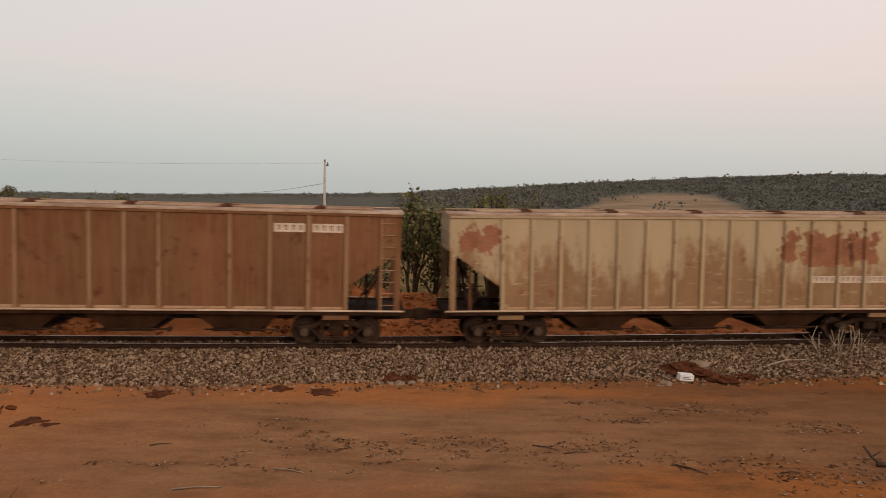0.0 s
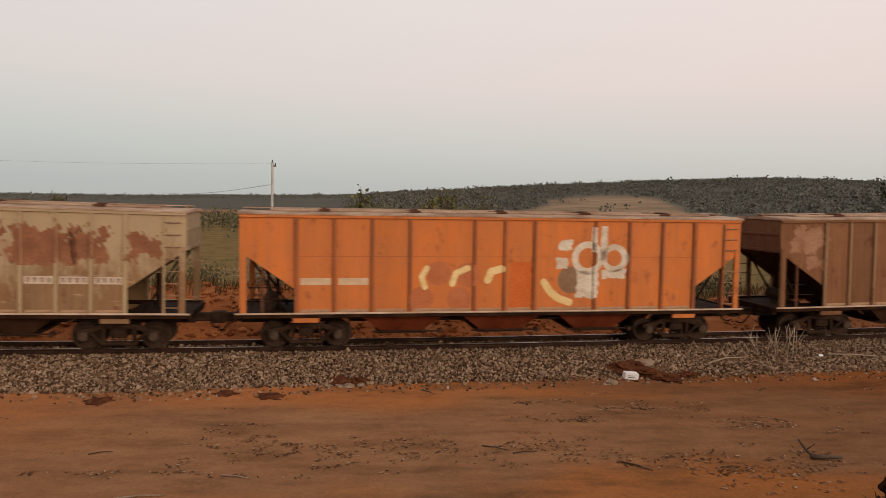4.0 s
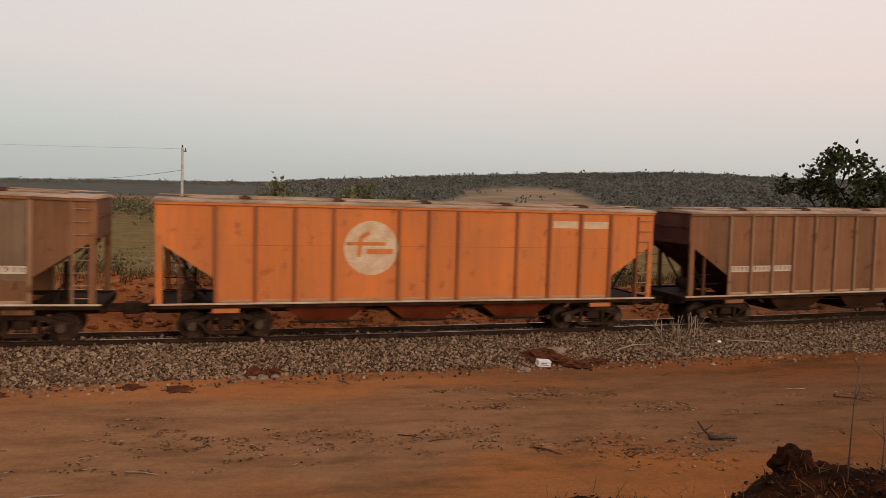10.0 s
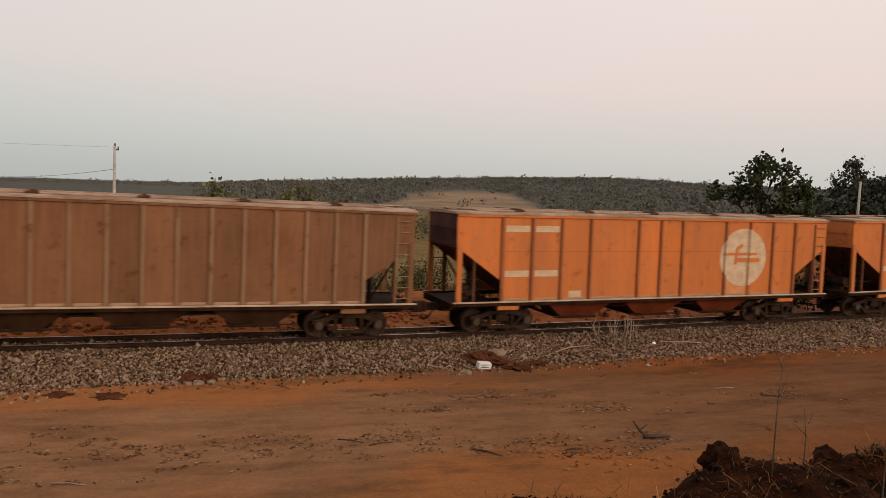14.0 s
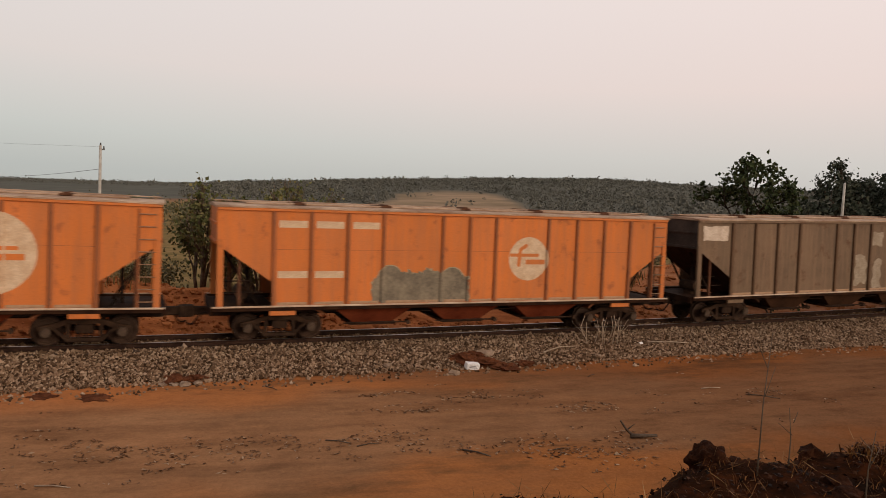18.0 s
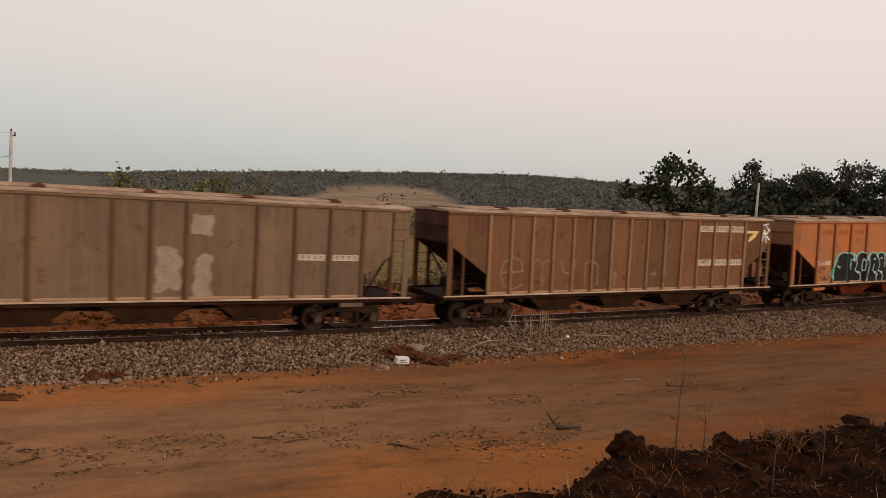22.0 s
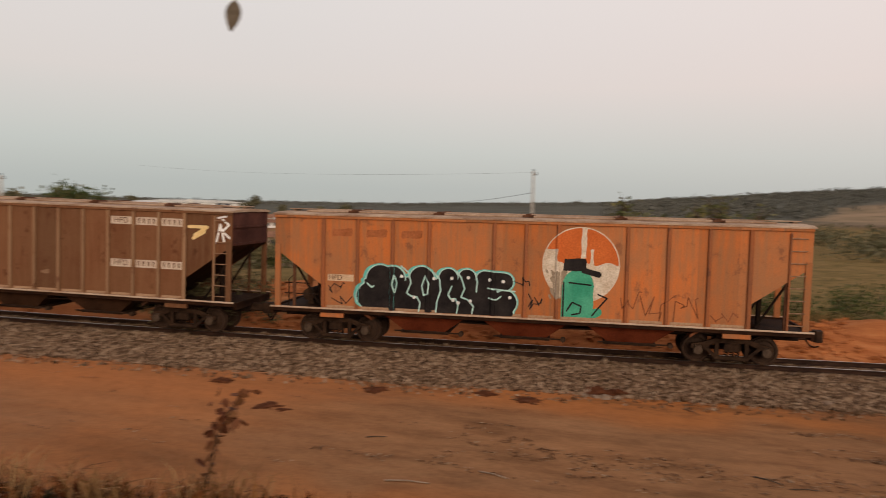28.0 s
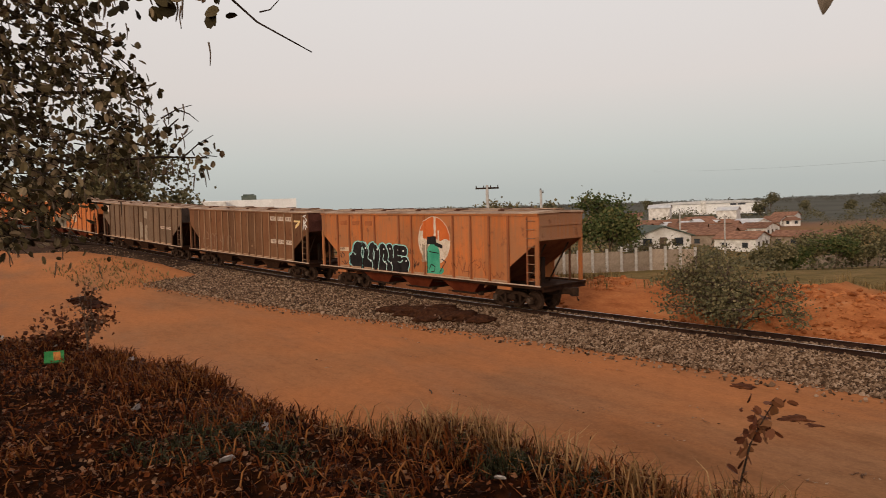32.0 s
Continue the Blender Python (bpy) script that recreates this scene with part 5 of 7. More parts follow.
M["leaf_olive"] = leaf_material("olive_grey_leaf", ((0.07, 0.062, 0.03), (0.125, 0.108, 0.05), (0.22, 0.17, 0.085)))
M["leaf_drygrass"] = leaf_material("brown_dry_leaf", ((0.07, 0.035, 0.014), (0.14, 0.075, 0.03), (0.24, 0.14, 0.06)))
M["leaf_front"] = leaf_material("shaded_leaf", ((0.016, 0.011, 0.005), (0.045, 0.034, 0.014), (0.10, 0.072, 0.032), (0.24, 0.17, 0.10)))
M["leaf_red"] = leaf_material("reddish_dry_leaf", ((0.05, 0.018, 0.010), (0.11, 0.035, 0.016), (0.16, 0.07, 0.03)))
M["leaf_dead"] = leaf_material("dead_leaf", ((0.03, 0.013, 0.007), (0.07, 0.03, 0.014), (0.12, 0.055, 0.028), (0.30, 0.20, 0.14)))
M["grass_dry"] = leaf_material("dry_grass", ((0.022, 0.007, 0.002), (0.075, 0.025, 0.007), (0.23, 0.10, 0.033)))
M["grass_straw"] = leaf_material("straw_grass", ((0.08, 0.035, 0.013), (0.17, 0.085, 0.032), (0.34, 0.20, 0.09)))
M["bark"] = grainy("grey_brown_bark", (0.07, 0.045, 0.03), (0.14, 0.10, 0.07), 6, 40, 0.9, 0.6)
M["bark_dark"] = grainy("dark_bark", (0.025, 0.017, 0.012), (0.05, 0.035, 0.025), 6, 40, 0.9, 0.6)
M["twig_pale"] = grainy("bleached_twig", (0.30, 0.21, 0.14), (0.45, 0.34, 0.24), 6, 40, 0.9, 0.3)
# crown colours of the far hill, with the haze mixed into them
M["woods"] = leaf_material("haze_tinted_woods", ((0.085, 0.082, 0.066), (0.108, 0.102, 0.083), (0.135, 0.124, 0.102)), 0.95)


def leaves_mesh(name, pts, size, rng, mat, droop=0.3, lobes=False, slim=0.5, flat=1.0):
    """One mesh of folded leaves at the points; size may vary by point."""
    pts = np.asarray(pts, float)
    n = len(pts)
    size = np.broadcast_to(np.asarray(size, float), (n,)) * rng.uniform(0.6, 1.25, n)
    d = rng.normal(size=(n, 3))
    d[:, 2] -= droop * 2
    d[:, 2] *= flat
    d /= np.linalg.norm(d, axis=1)[:, None]
    h = rng.normal(size=(n, 3)) * (flat, flat, 1.0)
    s = np.cross(d, h)
    s /= np.linalg.norm(s, axis=1)[:, None]
    u = np.cross(s, d)
    L, Wd = d * size[:, None], s * (size * slim)[:, None]
    up = u * (size * min(0.16, 0.35 * slim))[:, None]
    if lobes:
        V = np.stack([pts, pts + L * 0.12 + Wd * 0.6 + up * 0.6, pts + L * 0.45 + Wd + up, pts + L * 0.85 + Wd * 0.78 + up, pts + L * 1.0 + Wd * 0.35 + up * 0.5, pts + L * 0.84, pts + L * 1.0 - Wd * 0.35 + up * 0.5, pts + L * 0.85 - Wd * 0.78 + up, pts + L * 0.45 - Wd + up, pts + L * 0.12 - Wd * 0.6 + up * 0.6], 1)
        t = np.array([(0, i, i + 1) for i in range(1, 9)])
    else:
        V = np.stack([pts, pts + L * 0.45 + Wd + up, pts + L, pts + L * 0.45 - Wd + up], 1)
        t = np.array([(0, 1, 2), (0, 2, 3)])
    k = V.shape[1]
    F = (t[None] + k * np.arange(n)[:, None, None]).reshape(-1, 3)
    me = bpy.data.meshes.new(name)
    me.from_pydata(V.reshape(-1, 3).tolist(), [], F.tolist())
    me.materials.append(mat)
    return me


def grow_branches(rng, base, height, lean, spread, levels, kids):
    """A trunk with limbs: returns rods (points, r0, r1) and twig tips."""
    rods, tips = [], []

    def shoot(p, d, length, r, lvl):
        pts = [p]
        q, dd = p, d
        for _ in range(3):
            dd = (dd + Vector(rng.normal(0, 0.16, 3).tolist())).normalized()
            q = q + dd * (length / 3)
            pts.append(q)
        rods.append((pts, r, r * 0.55))
        if lvl >= levels:
            tips.append(q)
            tips.append(pts[2])
            return
        for k in range(kids):
            a = rng.uniform(0, 6.283)
            side = Vector((math.cos(a), math.sin(a), 0))
            nd = (dd * (1 - spread) + side * spread * rng.uniform(0.7, 1.3) + Vector((0, 0, 0.12))).normalized()
            start = pts[rng.integers(2, 4)] if lvl else pts[rng.integers(1, 4)]
            shoot(start, nd, length * rng.uniform(0.55, 0.8), r * 0.6, lvl + 1)
        if lvl:
            shoot(q, dd, length * 0.6, r * 0.55, lvl + 1)
    shoot(Vector(base), Vector(lean).normalized(), height * 0.42, max(0.005, height * (0.018 if height > 2 else 0.009)), 0)
    return rods, tips


def plant(name, label, category, x, y, height, seed, leaf_n, leaf, mat, spread=0.55, levels=3, kids=4, lean=(0, 0, 1), clump=0.35, wood="bark", squash=1.0, group="", z=None, stems=1, slim=0.45, limit=None, full=False):
    """A tree or shrub: stems with limbs, and a crown of leaf clumps at the twig ends."""
    rng = np.random.default_rng(seed)
    z0 = ground_z(x, y) - 0.1 if z is None else z
    rods, tips = [], []
    for s in range(stems):
        off = rng.normal(0, 0.12 * (stems > 1), 2)
        ln = (lean[0] + (stems > 1) * rng.normal(0, 0.45), lean[1] + (stems > 1) * rng.normal(0, 0.35), lean[2])
        r, t = grow_branches(rng, (off[0], off[1], 0), height * rng.uniform(0.85, 1.05), ln, spread, levels, kids)
        rods += r
        tips += t
    top = max(t.z for t in tips)
    k = (height - clump) / top
    sc = Matrix.Diagonal((k * squash, k * squash, k, 1))
    g = Geo()
    for pts, r0, r1 in rods:
        g.tube([sc @ p for p in pts], r0, r1, 5)
    T = np.array([tuple(sc @ t) for t in tips])
    if full:
        T = np.array([tuple(sc @ p) for pts, r0, r1 in rods for p in pts[1:]])
        T = T[T[:, 2] > 0.08 * height]
    if limit is not None:
        T = T[limit(T)]
    pick = T[rng.integers(0, len(T), leaf_n)]
    pts = pick + rng.normal(0, 1, (leaf_n, 3)) * clump * np.array([1, 1, 0.75])
    pts[:, 2] = np.maximum(pts[:, 2], 0.08)
    if stems == 1:
        off = T[:, :2].mean(0)
        x, y = x - off[0], y - off[1]
    th = thing(name, label, category, pose(x, y, z0), group)
    part("trunk", g.mesh("trunk", M[wood], True), th)
    part("crown", leaves_mesh("crown", pts, leaf, rng, M[mat], slim=slim), th)
    return th


def at(az, d):
    return -d * math.sin(radians(az)), d * math.cos(radians(az))


def scene_plants():
    # bushes just behind the track
    for az, d, h, sd, n, sp in ((2.2, 27.3, 4.4, 1, 1100, 0.16), (0.4, 27.8, 3.9, 2, 2000, 0.3), (-1.6, 28.2, 4.0, 7, 2000, 0.3), (-3.7, 27.6, 4.8, 3, 1200, 0.16), (-5.2, 28.4, 3.9, 8, 1500, 0.3)):
        plant("roadside_bush", "tall leafy green bush growing behind the railway track", "bush", *at(az, d), h, sd, n, 0.15, "leaf_bush", sp, 3, 3, clump=0.2, stems=4, squash=0.75, full=True, group="bushes behind the track")
    plant("bare_shrub", "bare grey dry shrub with twiggy branches", "bush", *at(9.5, 33), 2.6, 4, 160, 0.08, "leaf_olive", 0.6, 3, 4, stems=4, group="bushes behind the track", wood="twig_pale")
    plant("low_bush", "low dry bush beside the field", "bush", *at(14.5, 31), 1.7, 5, 900, 0.12, "leaf_olive", 0.6, 2, 5, stems=4, group="bushes behind the track")
    for k, (az, d, h) in enumerate(((-14, 33, 1.9), (-24, 36, 2.0), (-9, 30, 1.4), (6, 30, 1.5), (20, 33, 1.3), (-32, 40, 2.2))):
        plant("low_bush", "low dusty bush beside the field", "bush", *at(az, d), h, 20 + k, 1100, 0.13, "leaf_olive" if k % 2 else "leaf_mid", 0.6, 2, 5, stems=4, group="bushes behind the track", squash=1.4)
    # the dark tree on the cutting, and its lower leaves
    x, y = at(-40.1, 37.0)
    plant("cutting_tree", "dark sparse tree with clumped leaves on the earth cutting", "tree", x, y, 5.5, 31, 1900, 0.22, "leaf_dark", 0.52, 3, 4, clump=0.17, wood="bark_dark", squash=1.0)
    plant("cutting_shrub", "dark shrub at the foot of the cutting", "bush", *at(-41.6, 34.0), 2.4, 32, 500, 0.2, "leaf_dark", 0.6, 2, 5, stems=3, clump=0.25)
    for k, (az, d, h) in enumerate(((-46.5, 42, 1.7), (-50, 40, 2.0), (-53, 44, 2.2), (-56, 43, 2.4), (-48.5, 46, 1.5), (-44.5, 46, 1.3))):
        plant("cutting_shrub", "dry brown shrub on top of the earth cutting", "bush", *at(az, d), h * 0.6, 40 + k, 1000, 0.12, "leaf_drygrass", 0.6, 2, 5, stems=4, group="shrubs on the cutting", squash=1.5)
    # tall trees beyond the field
    for k, (az, d, h) in enumerate(((-45.4, 122, 11.6), (-47.3, 126, 9.4), (-48.9, 128, 11.4), (-50.2, 122, 11.6), (-51.8, 126, 12.6), (-54.2, 126, 12.0), (-57.0, 122, 13.5), (-60, 128, 13.0))):
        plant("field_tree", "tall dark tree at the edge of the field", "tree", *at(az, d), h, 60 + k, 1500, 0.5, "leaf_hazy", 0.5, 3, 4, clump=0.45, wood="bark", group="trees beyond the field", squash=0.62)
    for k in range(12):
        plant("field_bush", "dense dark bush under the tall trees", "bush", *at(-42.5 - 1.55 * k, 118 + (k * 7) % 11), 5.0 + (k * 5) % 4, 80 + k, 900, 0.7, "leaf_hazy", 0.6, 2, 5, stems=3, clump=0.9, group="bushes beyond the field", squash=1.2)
    # left: shrub beyond the rails, trees near the wall
    x, y = at(34.6, 26.4)
    plant("grey_shrub", "wide grey-green shrub behind the track", "bush", x, y, 3.3, 101, 6200, 0.115, "leaf_olive", 0.6, 3, 4, stems=6, clump=0.24, squash=1.05, full=True)
    plant("green_tree", "leafy green tree behind the wall", "tree", *at(43.5, 58), 6.3, 102, 5200, 0.26, "leaf_mid", 0.55, 3, 5, clump=0.4, squash=0.78)
    for k, (az, d, h) in enumerate(((47.0, 57, 2.6), (49.5, 58, 2.2), (40.6, 60, 2.4), (37.2, 61, 1.9), (34.9, 62, 1.6))):
        plant("garden_bush", "dusty olive bush growing along the garden wall", "bush", *at(az, d), h, 150 + k, 900, 0.16, "leaf_olive", 0.6, 2, 5, stems=4, clump=0.3, group="bushes by the garden wall", squash=1.3)
    for k, (az, d, h) in enumerate(((25.2, 76, 4.6), (27.3, 72, 3.3), (29.0, 75, 3.9), (31.2, 72, 3.0), (22.8, 78, 5.0), (20, 80, 5.0), (26.3, 74, 2.6), (42.3, 84, 3.2), (50.5, 70, 6.2), (53.5, 75, 5.8), (30.2, 73, 2.4), (24.0, 74, 3.0), (32.4, 78, 2.4))):
        plant("garden_tree", "rounded green tree by the houses", "tree", *at(az, d), h, 110 + k, 1500, 0.26, "leaf_mid" if k % 3 == 1 else "leaf_olive", 0.58, 3, 4, clump=0.34, group="trees by the houses", squash=1.05)
    for k, (az, d, h) in enumerate(((31.7, 430, 13), (40.2, 460, 9), (32.5, 430, 8), (29.4, 460, 8), (26.5, 430, 7), (24.5, 420, 8), (55.6, 160, 9), (47.5, 190, 9.5), (60, 210, 7), (63, 240, 8))):
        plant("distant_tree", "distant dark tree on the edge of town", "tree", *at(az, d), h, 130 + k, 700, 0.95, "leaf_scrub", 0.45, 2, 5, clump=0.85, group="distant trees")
    plant("left_tree", "olive green tree beside the track", "tree", *at(77.6, 88), 9.6, 141, 3000, 0.5, "leaf_olive", 0.6, 3, 4, clump=0.9, squash=1.1)
    plant("left_tree", "olive green tree beside the track", "tree", *at(80.6, 86), 10.5, 142, 3000, 0.5, "leaf_olive", 0.6, 3, 4, clump=0.9, squash=1.1)


scene_plants()


def hedgerow():
    """Scrub along the far side of the field, joined into one mass."""
    rng = np.random.default_rng(41)
    pts, size = [], []
    for _ in range(330):
        az = rng.uniform(-37, 24)
        d = rng.uniform(78, 150) if az < 12 else rng.uniform(100, 160)
        x, y = at(az, d)
        h = rng.uniform(1.4, 2.9)
        z = ground_z(x, y)
        n = 60
        q = rng.normal(0, 1, (n, 3)) * (h * 0.42, h * 0.42, h * 0.26)
        pts.append(q + (x, y, z + h * 0.5))
        size += [h * 0.17] * n
    for _ in range(150):
        x, y = at(rng.uniform(22, 56), rng.uniform(250, 430))
        h = rng.uniform(2.0, 4.6)
        q = rng.normal(0, 1, (50, 3)) * (h * 0.5, h * 0.5, h * 0.3)
        pts.append(q + (x, y, ground_z(x, y) + h * 0.5))
        size += [h * 0.18] * 50
    for _ in range(150):
        x, y = at(rng.uniform(21, 50), rng.uniform(66, 150))
        h = rng.uniform(0.6, 2.2)
        q = rng.normal(0, 1, (60, 3)) * (h * 0.55, h * 0.55, h * 0.26)
        pts.append(q + (x, y, ground_z(x, y) + h * 0.45))
        size += [h * 0.2] * 60
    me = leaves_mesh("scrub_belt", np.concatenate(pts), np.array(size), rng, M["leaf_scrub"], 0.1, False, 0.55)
    tagged(new("scrub_belt", me), "haze-paled olive scrub along the far side of the field", "scrub", kind="stuff")


hedgerow()


def far_woods():
    """Woods on the hill, one joined mass of tree crowns."""
    rng = np.random.default_rng(3)
    V, S, count = [], [], 0
    while count < 16000:
        az = rng.uniform(-64, 100)
        r = 240 + 1080 * rng.random() ** 0.75
        x, y = at(az, r)
        grass, spoil, litter, dry = ground_zones(x, y)
        if dry > 0.25 and rng.random() > 0.012:
            continue
        if az > 4 and (r < 760 or rng.random() > 0.5):
            continue
        if r < 340:
            continue
        h = rng.uniform(2.4, 4.6) * (0.62 if az > 2 else 1.0) * (1 + 0.8 * (rng.random() < 0.04)) * (0.75 + 0.25 * min(1, r / 900))
        V.append(rng.normal(0, 1, (15, 3)) * (h * 0.4, h * 0.4, h * 0.22) + (x, y, ground_z(x, y) + h * 0.4))
        S += [h * 0.36] * 15
        count += 1
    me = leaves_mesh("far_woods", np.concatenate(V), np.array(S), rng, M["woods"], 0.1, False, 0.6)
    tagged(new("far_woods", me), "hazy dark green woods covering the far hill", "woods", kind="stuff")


far_woods()


# ---- poles and wires ----
M["concrete"] = grainy("weathered_concrete", (0.34, 0.30, 0.26), (0.46, 0.42, 0.37), 3, 30, 0.9, 0.3)
M["wire"] = grainy("dark_wire", (0.05, 0.045, 0.04), (0.08, 0.07, 0.06), 3, 30, 0.6, 0.1)
M["wall_white"] = grainy("white_plaster", (0.50, 0.45, 0.39), (0.78, 0.74, 0.68), 0.8, 12, 0.85, 0.15)
M["wall_cream"] = grainy("stained_cream_plaster", (0.20, 0.145, 0.10), (0.34, 0.26, 0.19), 0.8, 12, 0.9, 0.15, vary=0.2)
M["wall_bright"] = grainy("fresh_white_sheet", (0.72, 0.69, 0.65), (0.84, 0.81, 0.77), 0.5, 9, 0.8, 0.1)
M["roof_tile"] = grainy("clay_roof_tile", (0.16, 0.075, 0.045), (0.30, 0.15, 0.09), 1.2, 9, 0.9, 0.5, vary=0.2)
M["roof_green"] = grainy("dull_green_roof", (0.07, 0.085, 0.07), (0.12, 0.13, 0.10), 1.0, 9, 0.8, 0.3)
M["roof_grey"] = grainy("pale_sheet_roof", (0.46, 0.44, 0.42), (0.62, 0.60, 0.57), 0.5, 9, 0.6, 0.2)
M["window_dark"] = grainy("dark_window_glass", (0.02, 0.022, 0.025), (0.04, 0.045, 0.05), 1, 9, 0.2, 0.0, spec=0.5)
M["sign_dark"] = grainy("dark_sign_paint", (0.06, 0.06, 0.07), (0.10, 0.10, 0.11), 1, 9, 0.7, 0.0)


def pole(az, d, top_z, label, arm=0.0, r=0.13, lamp=False):
    x, y = at(az, d)
    z0 = ground_z(x, y)
    h = top_z - z0
    p = thing("utility_pole", label, "utility pole", pose(x, y, z0, 0, 0, az), "utility poles")
    part("shaft", Geo().tube([(0, 0, -0.4), (0, 0, h * 0.5), (0, 0, h)], r * 1.25, r * 0.8, 10).mesh("shaft", M["concrete"], True), p)
    if arm:
        part("crossarm", Geo().box(-arm / 2, arm / 2, -0.06, 0.06, h - 0.28, h - 0.16, 0.01).mesh("crossarm", M["bark_dark"]), p)
        for k in (-0.46, -0.15, 0.15, 0.46):
            part("insulator", cached("insul", lambda: Geo().tube([(0, 0, 0), (0, 0, 0.06), (0, 0, 0.14)], 0.05, 0.03, 8).mesh("insulator", M["wire"])), p, pose(k * arm, 0, h - 0.16))
    else:
        part("bracket", Geo().box(-0.05, 0.26, -0.04, 0.04, h - 0.30, h - 0.22, 0.008).tube([(0.2, 0, h - 0.24), (0.2, 0, h - 0.05)], 0.05, 0.035, 8).mesh("bracket", M["wire"]), p)
        part("insulator", Geo().tube([(0, 0, h), (0, 0, h + 0.16)], 0.06, 0.04, 8).mesh("insulator", M["wire"]), p)
    return Vector((x, y, top_z))


def wire(a, b, sag, r=0.014):
    pts = []
    for i in range(13):
        t = i / 12
        p = a.lerp(b, t)
        p.z -= sag * 4 * t * (1 - t)
        pts.append(p - a)
    w = thing("overhead_wire", "thin dark sagging overhead wire", "wire", Matrix.Translation(a), "overhead wires", me=Geo().tube(pts, r, r, 5).mesh("overhead_wire", M["wire"], True))
    return w


def build_poles():
    a = pole(9.5, 52.0, 4.6 + 52 * math.tan(radians(2.78)), "pale concrete utility pole beyond the track", r=0.1)
    far = Vector((*at(17.5, 120), 5.0))
    wire(a + Vector((0, 0, -1.55)), far, 0.4, 0.014)
    wire(a + Vector((0, 0, -0.1)), Vector((*at(40, 110), 9.0)), 0.6, 0.005)
    b = pole(-45.7, 109.0, 4.6 + 109 * math.tan(radians(2.75)), "pale concrete utility pole in the field", r=0.17)
    pole(-43.1, 106.0, 5.0, "short pale concrete post in the field", r=0.13)
    c = pole(52.9, 52.0, 4.6 + 52 * math.tan(radians(1.75)), "utility pole with a dark crossarm behind the train", arm=1.7)
    pole(38.0, 120.0, 4.6 + 120 * math.tan(radians(-0.9)), "thin street pole among the houses")
    pole(34.8, 130.0, 4.6 + 130 * math.tan(radians(-1.3)), "thin street pole among the houses")
    pole(48.6, 66.0, 4.6 + 66 * math.tan(radians(1.2)), "weathered pole beside the tree")


build_poles()


# ---- town ----
def house(x, y, turn, w, d, h, roof, wall, label, rise=1.1):
    """A small house: plastered walls, gabled roof with eaves, windows, door."""
    z0 = ground_z(x, y) - 0.2
    t = thing("house", label, "house", pose(x, y, z0, 0, 0, turn), "houses of the town")
    part("wall", Geo().prism([(-w / 2, 0), (w / 2, 0), (w / 2, h), (0, h + rise * 0.92), (-w / 2, h)], -d / 2, d / 2).mesh("wall", M[wall]), t)
    for s in (-1, 1):
        e = 0.45
        part("roof", Geo().prism([(0, h + rise), (0, h + rise + 0.14), (s * (w / 2 + e), h - 0.2 + 0.14), (s * (w / 2 + e), h - 0.2)], -d / 2 - 0.4, d / 2 + 0.4).mesh("roof", M[roof]), t)
    for k, wx in enumerate((-w * 0.28, w * 0.28)):
        win = part("window", Geo().box(wx - 0.55, wx + 0.55, -d / 2 - 0.03, -d / 2 + 0.05, 1.1, 2.1).mesh("window", M["window_dark"]), t, label="dark window")
        part("lintel", Geo().box(wx - 0.63, wx + 0.63, -d / 2 - 0.06, -d / 2 - 0.005, 2.1, 2.2).mesh("lintel", M["wall_white"]), win)
        part("sill", Geo().box(wx - 0.63, wx + 0.63, -d / 2 - 0.08, -d / 2 - 0.005, 1.0, 1.1).mesh("sill", M["wall_white"]), win)
    for s in (-1, 1):
        for wy in (-d * 0.25, d * 0.25):
            part("window", Geo().box(s * w / 2 - 0.04, s * w / 2 + 0.04, wy - 0.55, wy + 0.55, 1.0, 2.0).mesh("window", M["window_dark"]), t, label="dark window")
    part("door", Geo().box(-0.42, 0.42, -d / 2 - 0.04, -d / 2 + 0.05, 0.2, 2.2).mesh("door", M["bark"]), t)
    return t


def farm_shed(az, d, w):
    """An open shed: sheet roof on posts with a low back wall."""
    x, y = at(az, d)
    t = thing("farm_shed", "low open farm shed with a pale sheet roof under dark trees", "shed", pose(x, y, ground_z(x, y), 0, 0, az), "farm sheds")
    part("roof", Geo().prism([(-w / 2 - 0.3, 1.35), (0, 1.95), (w / 2 + 0.3, 1.35), (w / 2 + 0.3, 1.42), (0, 2.03), (-w / 2 - 0.3, 1.42)], -1.5, 1.5).mesh("roof", M["shed_roof"]), t)
    part("back_wall", Geo().box(-w / 2, w / 2, 1.2, 1.3, -0.2, 1.4).mesh("back_wall", M["bark"]), t)
    for px in (-w / 2, w / 2):
        for py in (-1.3, 1.15):
            part("post", cached("shed_post", lambda: Geo().box(-0.07, 0.07, -0.07, 0.07, -0.2, 1.5, 0.01).mesh("post", M["bark"])), t, pose(px, py, 0))


